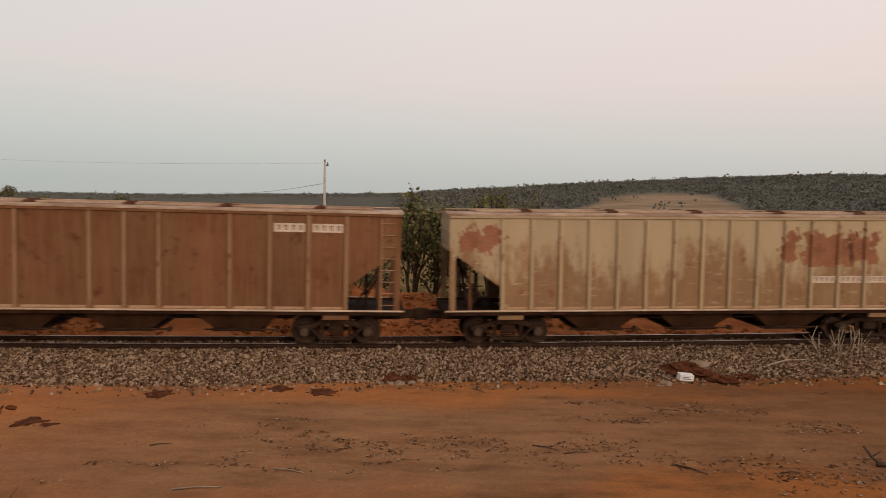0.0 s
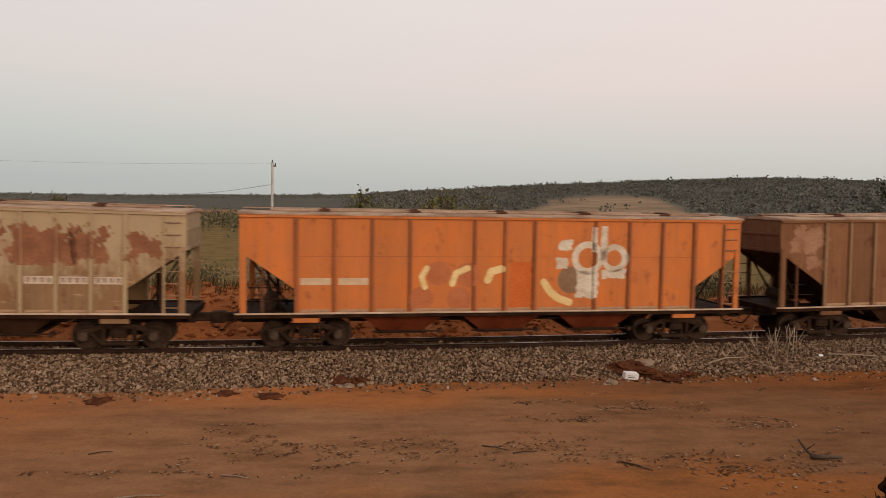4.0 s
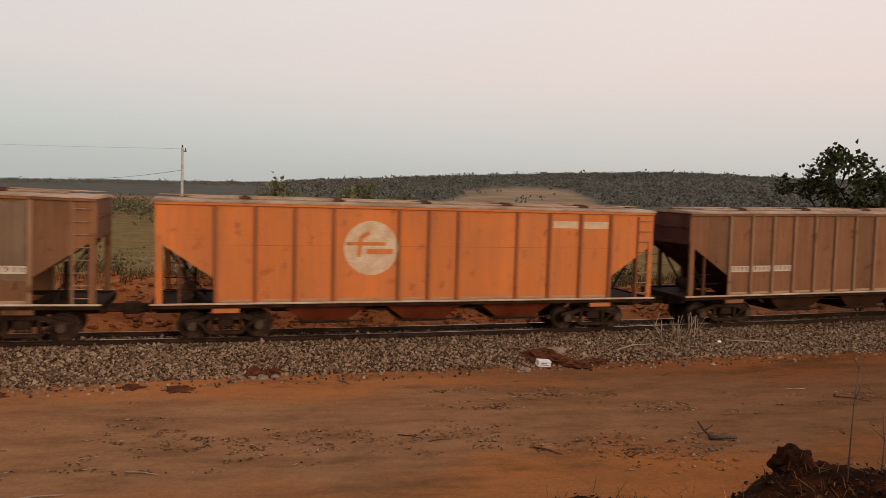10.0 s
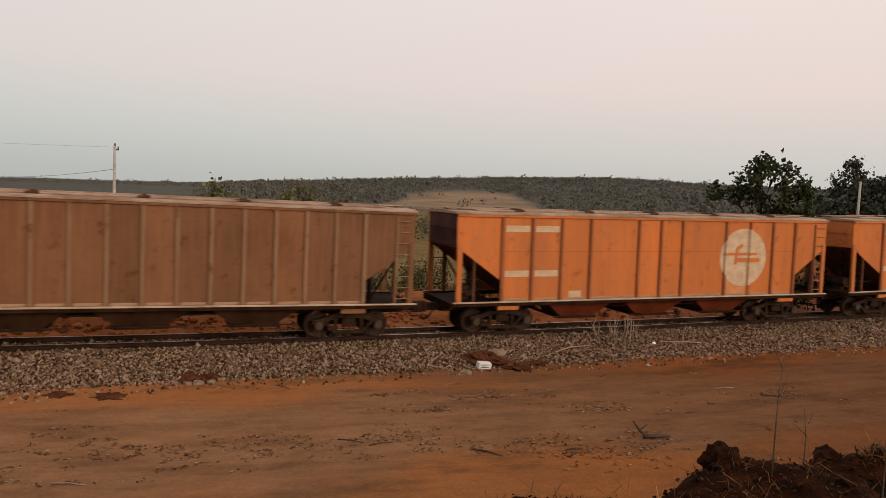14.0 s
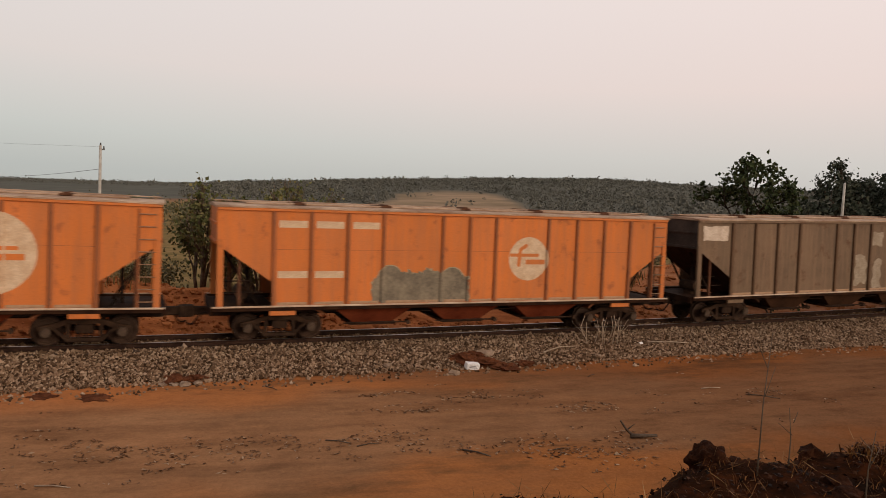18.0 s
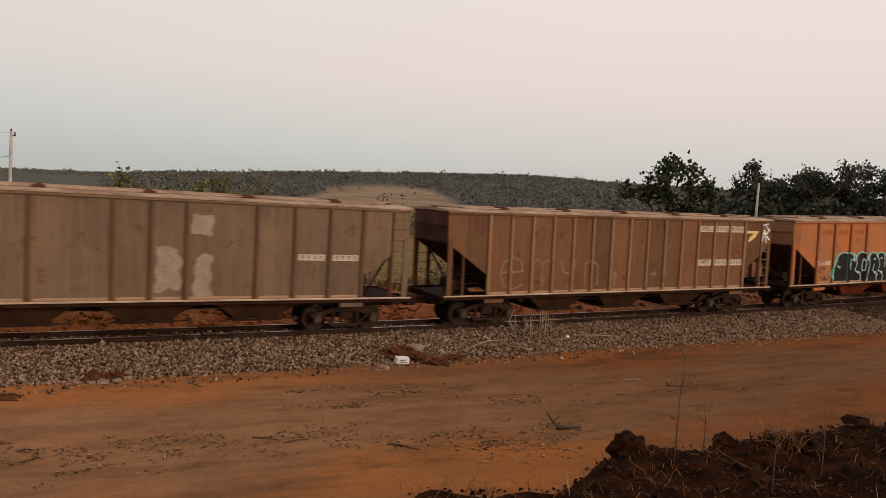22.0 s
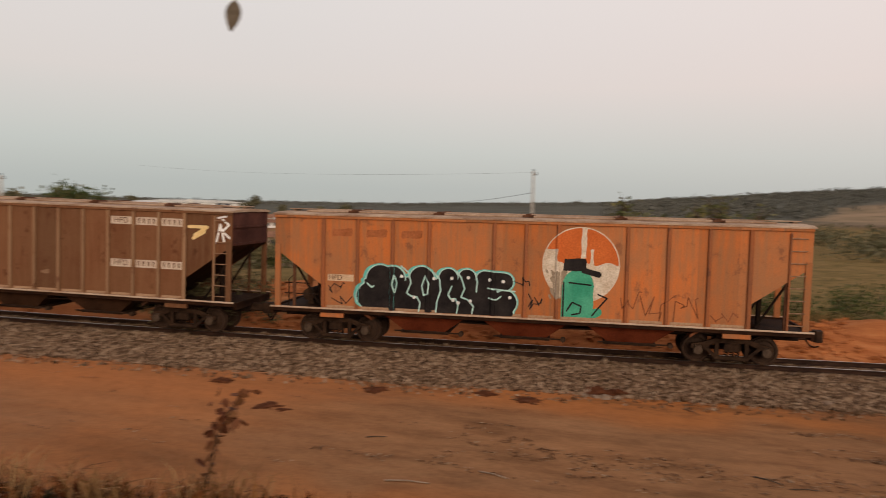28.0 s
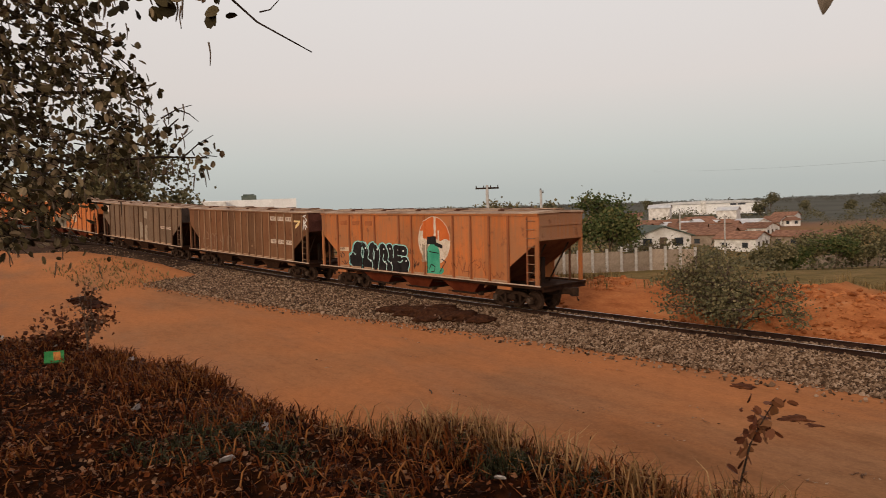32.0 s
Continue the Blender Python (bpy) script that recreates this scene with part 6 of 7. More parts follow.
def cow(az, d, turn):
    """A grazing cow: barrel, lowered head, legs, tail."""
    x, y = at(az, d)
    t = thing("cow", "dark cow grazing in the dry field", "cow", pose(x, y, ground_z(x, y), 0, 0, turn), "grazing cattle")
    body = Geo().tube([(-0.85, 0, 0.98), (-0.75, 0, 1.0), (-0.2, 0, 0.96), (0.5, 0, 1.0), (0.78, 0, 1.02)], 0.34, 0.30, 10)
    part("body", body.mesh("body", M["cow_hide"], True), t)
    part("head", Geo().tube([(0.7, 0, 1.08), (1.05, 0, 0.72), (1.18, 0, 0.38)], 0.19, 0.1, 8).mesh("head", M["cow_hide"], True), t)
    for lx in (-0.68, 0.6):
        for ly in (-0.2, 0.2):
            part("leg", cached("cow_leg", lambda: Geo().tube([(0, 0, 0.9), (0.02, 0, 0.45), (0, 0, 0)], 0.11, 0.055, 7).mesh("leg", M["cow_hide"], True)), t, pose(lx, ly, 0))
    part("tail", Geo().tube([(-0.87, 0, 1.15), (-0.98, 0, 0.8), (-0.95, 0, 0.45)], 0.03, 0.02, 5).mesh("tail", M["cow_hide"]), t)


M["shed_roof"] = grainy("dull_sheet_roof", (0.28, 0.25, 0.22), (0.42, 0.39, 0.35), 0.8, 9, 0.7, 0.2)
M["cow_hide"] = grainy("dark_cow_hide", (0.015, 0.011, 0.009), (0.035, 0.025, 0.018), 3, 30, 0.8, 0.2)


def build_town():
    rows = ((40.0, 92, 7.0, 6, 2.4, "roof_green", "wall_white", 62), (35.6, 128, 13, 9, 2.9, "roof_tile", "wall_cream", 35), (33.6, 122, 9, 8, 2.9, "roof_tile", "wall_white", 20), (37.4, 135, 9, 8, 3.0, "roof_tile", "wall_white", 45),
            (39.4, 230, 8, 8, 6.0, "roof_grey", "wall_white", 40), (41.6, 225, 10, 8, 3.2, "roof_tile", "wall_cream", 50), (43.8, 215, 9, 8, 3.2, "roof_tile", "wall_white", 30), (34.5, 225, 7, 7, 6.2, "roof_grey", "wall_white", 30),
            (36.6, 190, 12, 8, 3.0, "roof_tile", "wall_cream", 80), (32.4, 165, 9, 7, 2.8, "roof_tile", "wall_white", 10), (41.2, 150, 7, 7, 2.6, "roof_tile", "wall_cream", 55), (45.6, 165, 9, 7, 3.0, "roof_tile", "wall_cream", 60),
            (33.0, 190, 8, 8, 3.0, "roof_grey", "wall_white", 0), (30.6, 240, 9, 8, 3.5, "roof_tile", "wall_white", 25), (48.0, 240, 11, 8, 3.0, "roof_tile", "wall_white", 40), (28.2, 125, 10, 7, 2.6, "roof_tile", "wall_cream", 28), (63, 260, 14, 9, 4, "roof_tile", "wall_white", 60), (58.6, 280, 16, 9, 3.5, "roof_grey", "wall_white", 60), (34.9, 150, 10, 8, 2.8, "roof_tile", "wall_cream", 70))
    for az, d, w, dp, h, roof, wall, turn in rows:
        d *= 1.28 if 100 < d < 300 else 1.0
        house(*at(az, d), az + 60 + turn * 0.6 if d > 100 else turn, w, dp, h, roof, wall, {"roof_tile": "small plastered house with a clay tile roof", "roof_green": "low white gabled house with a dull green roof", "roof_grey": "white house with a pale flat sheet roof"}[roof])
    rnd = random.Random(31)
    for k in range(22):
        az, d = 30.2 + 12.6 * ((k * 0.618) % 1), 165 + 130 * ((k * 0.377) % 1)
        roof = "roof_grey" if k % 5 == 4 else "roof_tile"
        house(*at(az, d), az + rnd.uniform(65, 115), rnd.uniform(6, 10), rnd.uniform(5, 8), rnd.uniform(2.3, 3.0), roof, "wall_white" if k % 2 else "wall_cream", "small plastered house with a clay tile roof" if roof == "roof_tile" else "white house with a pale flat sheet roof", 0.9)
    # farm sheds far right beyond the field
    for az, d, w in ((-48.3, 113, 3.4), (-49.1, 114, 3.0), (-47.0, 113, 2.2), (-51.0, 114, 3.2)):
        farm_shed(az, d, w)
    for az, d, turn in ((-45.95, 103, 20), (-50.3, 104, 100), (-53.2, 101, 60)):
        cow(az, d, turn)
    # the long white factory
    x, y = at(36.0, 470)
    z0 = 4.6 + 470 * math.tan(radians(-1.05))
    f = thing("factory", "long white factory hall with a curved pale roof", "factory", pose(x, y, z0 - 1, 0, 0, 36.0))
    part("wall", Geo().box(-32, 32, -12, 12, 0, 6.6).mesh("wall", M["wall_bright"]), f)
    part("roof", Geo().prism([(-33, 6.6), (-33, 7.1), (-20, 7.9), (0, 8.3), (20, 8.0), (31, 7.0), (34, 5.4), (33.6, 5.0), (31, 6.6)], -13, 13).mesh("roof", M["roof_grey"]), f)
    part("stair_tower", Geo().box(-3.6, -0.6, -13.5, -12, 0, 8.5).mesh("stair_tower", M["wall_white"]), f)
    part("dark_gate", Geo().box(27.5, 32.2, -12.2, -11.9, 0.5, 5.0).mesh("dark_gate", M["window_dark"]), f)
    part("sign_bar", Geo().box(13, 16.5, -12.15, -11.9, 5.2, 6.4).mesh("sign_bar", M["sign_dark"]), f, label="dark sign bar")
    part("sign_bar", Geo().box(17.3, 21.5, -12.15, -11.9, 5.3, 6.3).mesh("sign_bar", M["sign_dark"]), f, label="dark sign bar")
    # the pale hall behind the train
    x, y = at(71.66, 175)
    z0 = ground_z(x, y) - 1.0
    hall = thing("warehouse", "pale flat-roofed warehouse behind the train", "warehouse", pose(x, y, z0, 0, 0, 72.2))
    top = 4.6 + 175 * math.tan(radians(1.22)) - z0
    part("wall", Geo().box(-10.5, 10.5, -6, 6, 0, top).mesh("wall", M["wall_bright"]), hall)
    part("wing", Geo().box(-10.6, -5.2, -7.5, -5.9, 0, top - 0.25).mesh("wing", M["wall_white"]), hall)
    part("roof_box", Geo().box(-1.8, 1.6, -2, 2, top, top + 1.1).box(-1.4, 1.2, -1.5, 1.5, top + 1.1, top + 1.4).mesh("roof_box", M["roof_green"]), hall, label="grey-green roof box")
    # garden wall between field and houses
    ax, ay = at(49.2, 54.5)
    bx, by = at(37.0, 55.5)
    n = 11
    ang = math.degrees(math.atan2(by - ay, bx - ax))
    ln = math.hypot(bx - ax, by - ay) / n
    fence = thing("garden_wall", "stained pale garden wall with concrete posts", "wall", pose(ax, ay, ground_z(ax, ay), 0, 0, ang))
    rnd = random.Random(5)
    for i in range(n + 1):
        q = Vector((ln * i, 0, 0))
        wx, wy = ax + (bx - ax) * i / n, ay + (by - ay) * i / n
        dz = ground_z(wx, wy) - ground_z(ax, ay)
        part("post", cached("wallpost", lambda: Geo().box(-0.1, 0.1, -0.12, 0.12, -0.3, 1.75, 0.02).mesh("post", M["concrete"])), fence, Matrix.Translation(q + Vector((0, 0, dz))))
        if i < n:
            hh = 1.45 + rnd.uniform(-0.1, 0.12)
            part("panel", Geo().box(0.1, ln - 0.1, -0.05, 0.05, -0.2, hh).mesh("panel", M["wall_cream"]), fence, Matrix.Translation(q + Vector((0, 0, dz))))
    ax, ay = at(31.0, 88)
    bx, by = at(22.5, 90)
    ang = math.degrees(math.atan2(by - ay, bx - ax))
    w2 = thing("garden_wall", "low pale plastered wall behind the field", "wall", pose(ax, ay, ground_z(ax, ay), 0, 0, ang))
    for i in range(8):
        part("panel", Geo().box(1.9 * i, 1.9 * i + 1.75, -0.08, 0.08, -0.4, 1.2 + 0.12 * (i % 3)).mesh("panel", M["wall_cream"]), w2)


build_town()


# ---- small things by the track and on the road ----
def lump(r, seed, squash=0.6, n=2, rough=0.35):
    """An uneven clod or stone."""
    b = bmesh.new()
    bmesh.ops.create_icosphere(b, subdivisions=n, radius=r)
    for v in b.verts:
        k = 1 + rough * noise.noise(v.co * (2.2 / r) + Vector((seed, 0, seed))) + rough * 0.5 * noise.noise(v.co * (5 / r) + Vector((0, seed, 0)))
        v.co = Vector((v.co.x * k, v.co.y * k, v.co.z * k * squash))
    g = Geo()
    g.add([tuple(v.co) for v in b.verts], [tuple(v.index for v in f.verts) for f in b.faces])
    b.free()
    return g


M["red_soil"] = grainy("loose_red_soil", (0.07, 0.023, 0.010), (0.15, 0.052, 0.022), 5, 40, 0.95, 0.8, 0.03)
# bank soil and clod colours lowered further to hold the vignette
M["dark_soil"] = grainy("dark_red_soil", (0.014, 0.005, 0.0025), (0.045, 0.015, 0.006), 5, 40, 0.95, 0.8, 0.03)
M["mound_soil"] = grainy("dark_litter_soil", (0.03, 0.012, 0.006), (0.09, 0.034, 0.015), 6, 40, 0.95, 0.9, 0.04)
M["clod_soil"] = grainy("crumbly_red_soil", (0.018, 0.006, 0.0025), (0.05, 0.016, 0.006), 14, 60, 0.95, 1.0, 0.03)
M["pale_stone"] = grainy("pale_dusty_stone", (0.20, 0.13, 0.085), (0.34, 0.24, 0.165), 5, 30, 0.9, 0.4)
M["paper"] = grainy("white_cardboard", (0.70, 0.66, 0.62), (0.82, 0.80, 0.77), 6, 30, 0.7, 0.1)


def bed_z(x, y):
    """Top of the ballast or road at a place."""
    xt = x
    d = (y - track_y(xt)) / 1.006
    return track_z(xt) + ballast_h(d, xt) if ballast_edge(xt) < d < 2.4 else ground_z(x, y)


def rods_thing(name, label, category, x, y, rods, mat, group="", turn=0.0, z=None):
    g = Geo()
    for pts, r0, r1 in rods:
        g.tube(pts, r0, r1, 6)
    return thing(name, label, category, pose(x, y, bed_z(x, y) if z is None else z, 0, 0, turn), group, me=g.mesh(name, M[mat], True))


def build_trackside():
    x, y = 6.52, 18.50
    z = bed_z(x, y)
    bx = thing("cardboard_box", "small white cardboard box on the ballast", "box", pose(x, y, z + 0.02, 8, 5, 6))
    part("body", Geo().box(-0.19, 0.19, -0.1, 0.1, 0, 0.17, 0.006).mesh("body", M["paper"]), bx)
    part("label", Geo().box(-0.12, 0.12, -0.104, -0.1, 0.05, 0.07).box(-0.12, 0.06, -0.104, -0.1, 0.1, 0.115).mesh("label", M["sign_dark"]), bx, label="grey printed bars")
    for k, (px, py, r, s) in enumerate(((6.6, 19.2, 0.42, 0.42), (7.1, 18.9, 0.40, 0.4), (7.5, 18.4, 0.36, 0.35), (6.95, 19.5, 0.34, 0.45), (8.3, 18.8, 0.25, 0.4), (-1.2, 18.05, 0.3, 0.4), (-0.75, 18.15, 0.22, 0.4))):
        thing("earth_clump", "clump of dark red earth spilled on the ballast", "soil", pose(px, py, bed_z(px, py) + 0.03, 0, 0, 40 * k), "earth clumps", me=lump(r, k + 0.3, s * 0.85, 3, 0.7).mesh("earth_clump", M["red_soil"]))
    for k, (px, py, r) in enumerate(((7.35, 19.75, 0.26), (5.85, 17.98, 0.17), (-1.25, 17.75, 0.12), (-1.0, 17.7, 0.14), (-1.5, 17.72, 0.1), (-0.7, 17.8, 0.1), (10.9, 19.3, 0.13), (12.9, 20.3, 0.1), (4.2, 18.9, 0.12))):
        thing("rock", "pale dusty rock at the foot of the ballast", "rock", pose(px, py, bed_z(px, py) + 0.02, 0, 0, 70 * k), "pale rocks", me=lump(r, k + 4.7, 0.55, 2, 0.5).mesh("rock", M["pale_stone"]))
    thing("plastic_scrap", "small scrap of white plastic on the ballast", "litter", pose(13.1, 20.4, bed_z(13.1, 20.4) + 0.03, 20, 10, 30), me=Geo().add([(-0.1, -0.05, 0), (0.1, -0.04, 0.03), (0.08, 0.06, 0.06), (-0.07, 0.06, 0.02), (-0.1, -0.05, -0.01), (0.1, -0.04, 0.02), (0.08, 0.06, 0.05), (-0.07, 0.06, 0.01)], [(0, 1, 2, 3), (7, 6, 5, 4), (0, 4, 5, 1), (1, 5, 6, 2), (2, 6, 7, 3), (3, 7, 4, 0)]).mesh("plastic_scrap", M["paper"]))
    # bare dry shrub on the ballast shoulder
    rnd = random.Random(9)
    rods = []
    for k in range(9):
        a = rnd.uniform(-0.9, 0.9)
        p = Vector((rnd.uniform(-0.75, 0.75), rnd.uniform(-0.2, 0.2), -0.05))
        q = p + Vector((a * 0.35, rnd.uniform(-0.1, 0.1), rnd.uniform(0.45, 0.75)))
        s = q + Vector((-a * 0.15, rnd.uniform(-0.1, 0.1), rnd.uniform(0.25, 0.5)))
        rods.append(([p, q, s], 0.017, 0.007))
        for _ in range(2):
            e = q + Vector((rnd.uniform(-0.35, 0.35), rnd.uniform(-0.1, 0.1), rnd.uniform(0.1, 0.4)))
            rods.append(([p.lerp(q, 0.7), e], 0.009, 0.004))
    rods_thing("dry_shrub", "bleached bare dry shrub on the ballast edge", "bush", 11.9, 20.6, rods, "twig_pale")
    rods_thing("fallen_branch", "bleached fallen branch on the ballast", "branch", 9.9, 19.9, [([(-0.7, -0.3, 0.05), (0, 0.05, 0.14), (0.7, 0.25, 0.12)], 0.028, 0.012), ([(0, 0.05, 0.14), (0.3, 0.45, 0.3)], 0.014, 0.006)], "twig_pale", "fallen branches")
    rods_thing("fallen_branch", "bleached fallen branch on the ballast", "branch", 14.2, 20.4, [([(-0.8, 0.1, 0.06), (0, 0, 0.08), (0.7, -0.1, 0.05)], 0.026, 0.012)], "twig_pale", "fallen branches")
    # sticks on the road
    for k, (px, py, ln, turn, r) in enumerate(((-3.85, 11.05, 0.75, 12, 0.016), (-2.54, 11.85, 0.55, -14, 0.014), (4.5, 12.2, 0.6, -42, 0.018), (2.6, 12.95, 0.5, 15, 0.012), (2.05, 13.2, 0.5, -25, 0.014), (13.0, 14.6, 0.8, -35, 0.016), (6.2, 12.1, 0.4, 10, 0.012), (1.0, 17.2, 0.4, -50, 0.012), (9.6, 17.3, 0.45, 40, 0.012), (-15.2, 9.4, 0.35, -20, 0.02), (-5.2, 13.0, 0.4, 25, 0.012), (12.2, 15.6, 0.6, 4, 0.016))):
        rods_thing("stick", "dry broken stick lying on the dirt road", "stick", px, py, [([(-ln / 2, 0, r), (0, 0.03 * ln, r * 1.6), (ln / 2, -0.02, r)], r, r * 0.6)], "twig_pale" if k < 2 or k == 11 else "bark", "sticks on the road", turn)
    rods_thing("dead_branch", "forked dead branch lying on the dirt road", "branch", 8.0, 12.5, [([(0.05, 0, 0.02), (-0.12, 0.05, 0.16), (-0.28, 0.05, 0.36)], 0.035, 0.02), ([(-0.05, 0, 0.05), (0.25, -0.05, 0.06), (0.5, -0.1, 0.07)], 0.05, 0.03), ([(-0.12, 0.05, 0.16), (0.05, 0.05, 0.28)], 0.016, 0.008)], "bark")
    # dark earth pile and the heap far left
    for k, (px, py, r, s) in enumerate(((-24.5, 15.6, 0.9, 0.3), (-25.8, 15.2, 0.85, 0.26), (-23.2, 15.9, 0.8, 0.28), (-22.1, 16.1, 0.6, 0.25), (-26.9, 14.8, 0.6, 0.22), (-24.0, 14.9, 0.6, 0.2), (-25.0, 16.3, 0.6, 0.35))):
        thing("earth_mound", "pile of dark earth with leaf litter at the ballast edge", "soil", pose(px, py, bed_z(px, py) + 0.08, 0, 0, 50 * k), "dark earth pile", me=lump(r, k + 9.3, s * 1.1, 3, 0.45).mesh("earth_mound", M["mound_soil"], True))
    for k, (px, py) in enumerate(((-38.8, 4.6), (-39.8, 4.4), (-40.8, 4.3), (-37.9, 4.7))):
        thing("earth_mound", "low heap of dark earth beside the road", "soil", pose(px, py, ground_z(px, py), 0, 0, 50 * k), "dark heap by the road", me=lump(0.6, k + 19.3, 0.3, 3, 0.5).mesh("earth_mound", M["dark_soil"], True))
    # blotches of dark spilt earth on the road
    for k, (px, py, r) in enumerate(((-2.8, 16.85, 0.34), (-8.32, 14.15, 0.3), (-6.6, 16.4, 0.35), (-3.9, 17.0, 0.3), (-7.9, 14.0, 0.2), (-10.6, 15.7, 0.3), (3.4, 18.6, 0.2))):
        thing("earth_patch", "low patch of dark spilt earth on the road", "soil", pose(px, py, ground_z(px, py) - 0.02, 0, 0, 33 * k), "earth patches", me=lump(r, k + 31.3, 0.16, 3, 0.6).mesh("earth_patch", M["red_soil"], True))


build_trackside()


def scatter(name, label, category, pts, size, mat, seed, droop=0.0, slim=0.5, lobes=False, flat=1.0):
    rng = np.random.default_rng(seed)
    me = leaves_mesh(name, pts, size, rng, M[mat], droop, lobes, slim, flat)
    return tagged(new(name, me), label, category, kind="stuff")


M["leaf_road"] = leaf_material("trampled_leaf", ((0.07, 0.031, 0.014), (0.11, 0.052, 0.024), (0.17, 0.085, 0.042), (0.38, 0.25, 0.15)))


M["grass_field"] = leaf_material("dry_field_grass", ((0.08, 0.055, 0.02), (0.16, 0.105, 0.04), (0.28, 0.19, 0.08)))
M["spoil_clod"] = leaf_material("orange_earth_clod", ((0.20, 0.06, 0.018), (0.36, 0.122, 0.04), (0.46, 0.17, 0.062)), 0.95)


def spoil_clods():
    """Loose lumps of orange earth on the spoil rim behind the track, past counting."""
    rng = np.random.default_rng(91)
    phi = (1 + 5 ** 0.5) / 2
    ico = np.array([(-1, phi, 0), (1, phi, 0), (-1, -phi, 0), (1, -phi, 0), (0, -1, phi), (0, 1, phi), (0, -1, -phi), (0, 1, -phi), (phi, 0, -1), (phi, 0, 1), (-phi, 0, -1), (-phi, 0, 1)]) / 1.9
    tri = np.array([(0, 11, 5), (0, 5, 1), (0, 1, 7), (0, 7, 10), (0, 10, 11), (1, 5, 9), (5, 11, 4), (11, 10, 2), (10, 7, 6), (7, 1, 8), (3, 9, 4), (3, 4, 2), (3, 2, 6), (3, 6, 8), (3, 8, 9), (4, 9, 5), (2, 4, 11), (6, 2, 10), (8, 6, 7), (9, 8, 1)])
    V = []
    for _ in range(13000):
        x = rng.uniform(-30, 40)
        d = rng.uniform(1.9, 6.0 + 0.8 * spoil_height(x))
        if wob(x, d, 0.5, 6.6) < -0.15:
            continue
        px, py = off_track(x, d)
        r = 0.025 + 0.10 * rng.random() ** 4
        V.append(ico * r * rng.uniform(0.5, 1.35, (12, 1)) * (1.2, 1, 0.75) + (px, py, ground_z(px, py) + r * 0.3))
    n = len(V)
    F = (tri[None] + 12 * np.arange(n)[:, None, None]).reshape(-1, 3)
    me = bpy.data.meshes.new("spoil_clods")
    me.from_pydata(np.concatenate(V).tolist(), [], F.tolist())
    me.materials.append(M["spoil_clod"])
    tagged(new("spoil_clods", me), "loose orange earth lumps on the spoil bank", "soil", kind="stuff")


def build_litter():
    spoil_clods()
    rng = np.random.default_rng(17)
    pts = []
    for cx, cy, sx, sy, n in ((-1.6, 13.4, 0.9, 0.45, 260), (1.7, 13.15, 1.1, 0.35, 200), (5.4, 12.4, 1.0, 0.35, 150), (6.9, 11.8, 0.7, 0.3, 150), (3.9, 14.9, 0.5, 0.18, 90), (5.9, 15.8, 0.7, 0.2, 140), (7.9, 14.6, 0.6, 0.2, 110), (3.0, 12.7, 2.0, 0.5, 120), (-2.5, 12.3, 1.2, 0.4, 80), (8.3, 12.4, 0.5, 0.3, 60), (11.5, 14.3, 2.0, 0.8, 90), (-6, 13, 2.5, 1.2, 60), (-15, 11, 6, 2, 110), (0, 14.5, 8, 2.2, 90), (3.4, 16.3, 0.5, 0.12, 60), (13.5, 15.0, 0.6, 0.3, 40)):
        q = np.repeat(rng.normal(0, 1, (n // 6 + 1, 2)) * (sx, sy) + (cx, cy), 7, 0)
        q = q + rng.normal(0, 1, q.shape) * (0.15, 0.05)
        pts += [(x, y, ground_z(x, y) + 0.012) for x, y in q if y < track_y(x) - 3.0 and y > bank_edge(x) + 1.5]
    scatter("road_litter", "dead leaves and straw scraps on the dirt road", "leaf litter", pts, 0.10, "leaf_road", 5, 0.0, 0.2, flat=0.12)
    # pebbles and straw at the foot of the ballast
    pts = []
    for x in rng.uniform(-26, 28, 900):
        px, py = off_track(x, rng.uniform(-3.7, -2.6))
        pts.append((px, py, bed_z(px, py) + 0.02))
    roots = []
    for _ in range(15000):
        x = rng.uniform(-30, 42)
        d = rng.uniform(3.6, 10.5) + 0.9 * spoil_height(x)
        if wob(x, d, 0.35, 2.2) > -0.12:
            px, py = off_track(x, d)
            roots.append((px, py, ground_z(px, py) - 0.02))
    brush = []
    for _ in range(600):
        x = rng.uniform(-57, -45)
        px, py = off_track(x, rng.uniform(-9.5, -4.6))
        brush.append((px, py, ground_z(px, py) - 0.02))
    blades("heap_brush", "dry brown brush on the earth heap beside the road", "grass_field", brush, 0.3, 37, 0.8, 0.03)
    # dead leaves on the dark pile at the ballast edge
    pile = []
    for _ in range(700):
        x, y = rng.normal(-24.6, 1.5), rng.normal(15.7, 0.55)
        pile.append((x, y, bed_z(x, y) + 0.05 + 0.22 * max(0.0, 1 - ((x + 24.6) / 3) ** 2 - ((y - 15.7) / 1.1) ** 2)))
    scatter("pile_litter", "dead brown leaves strewn over the dark earth pile", "leaf litter", pile, 0.11, "leaf_dead", 19, 0.0, 0.4, flat=0.5)
    blades("field_grass", "tall dry grass along the field edge behind the track", "grass_field", roots, 0.5, 31, 0.5, 0.016)
    scatter("ballast_litter", "dry leaves and chips at the foot of the ballast", "leaf litter", pts, 0.07, "leaf_dead", 6, 0.0, 0.45, flat=0.4)



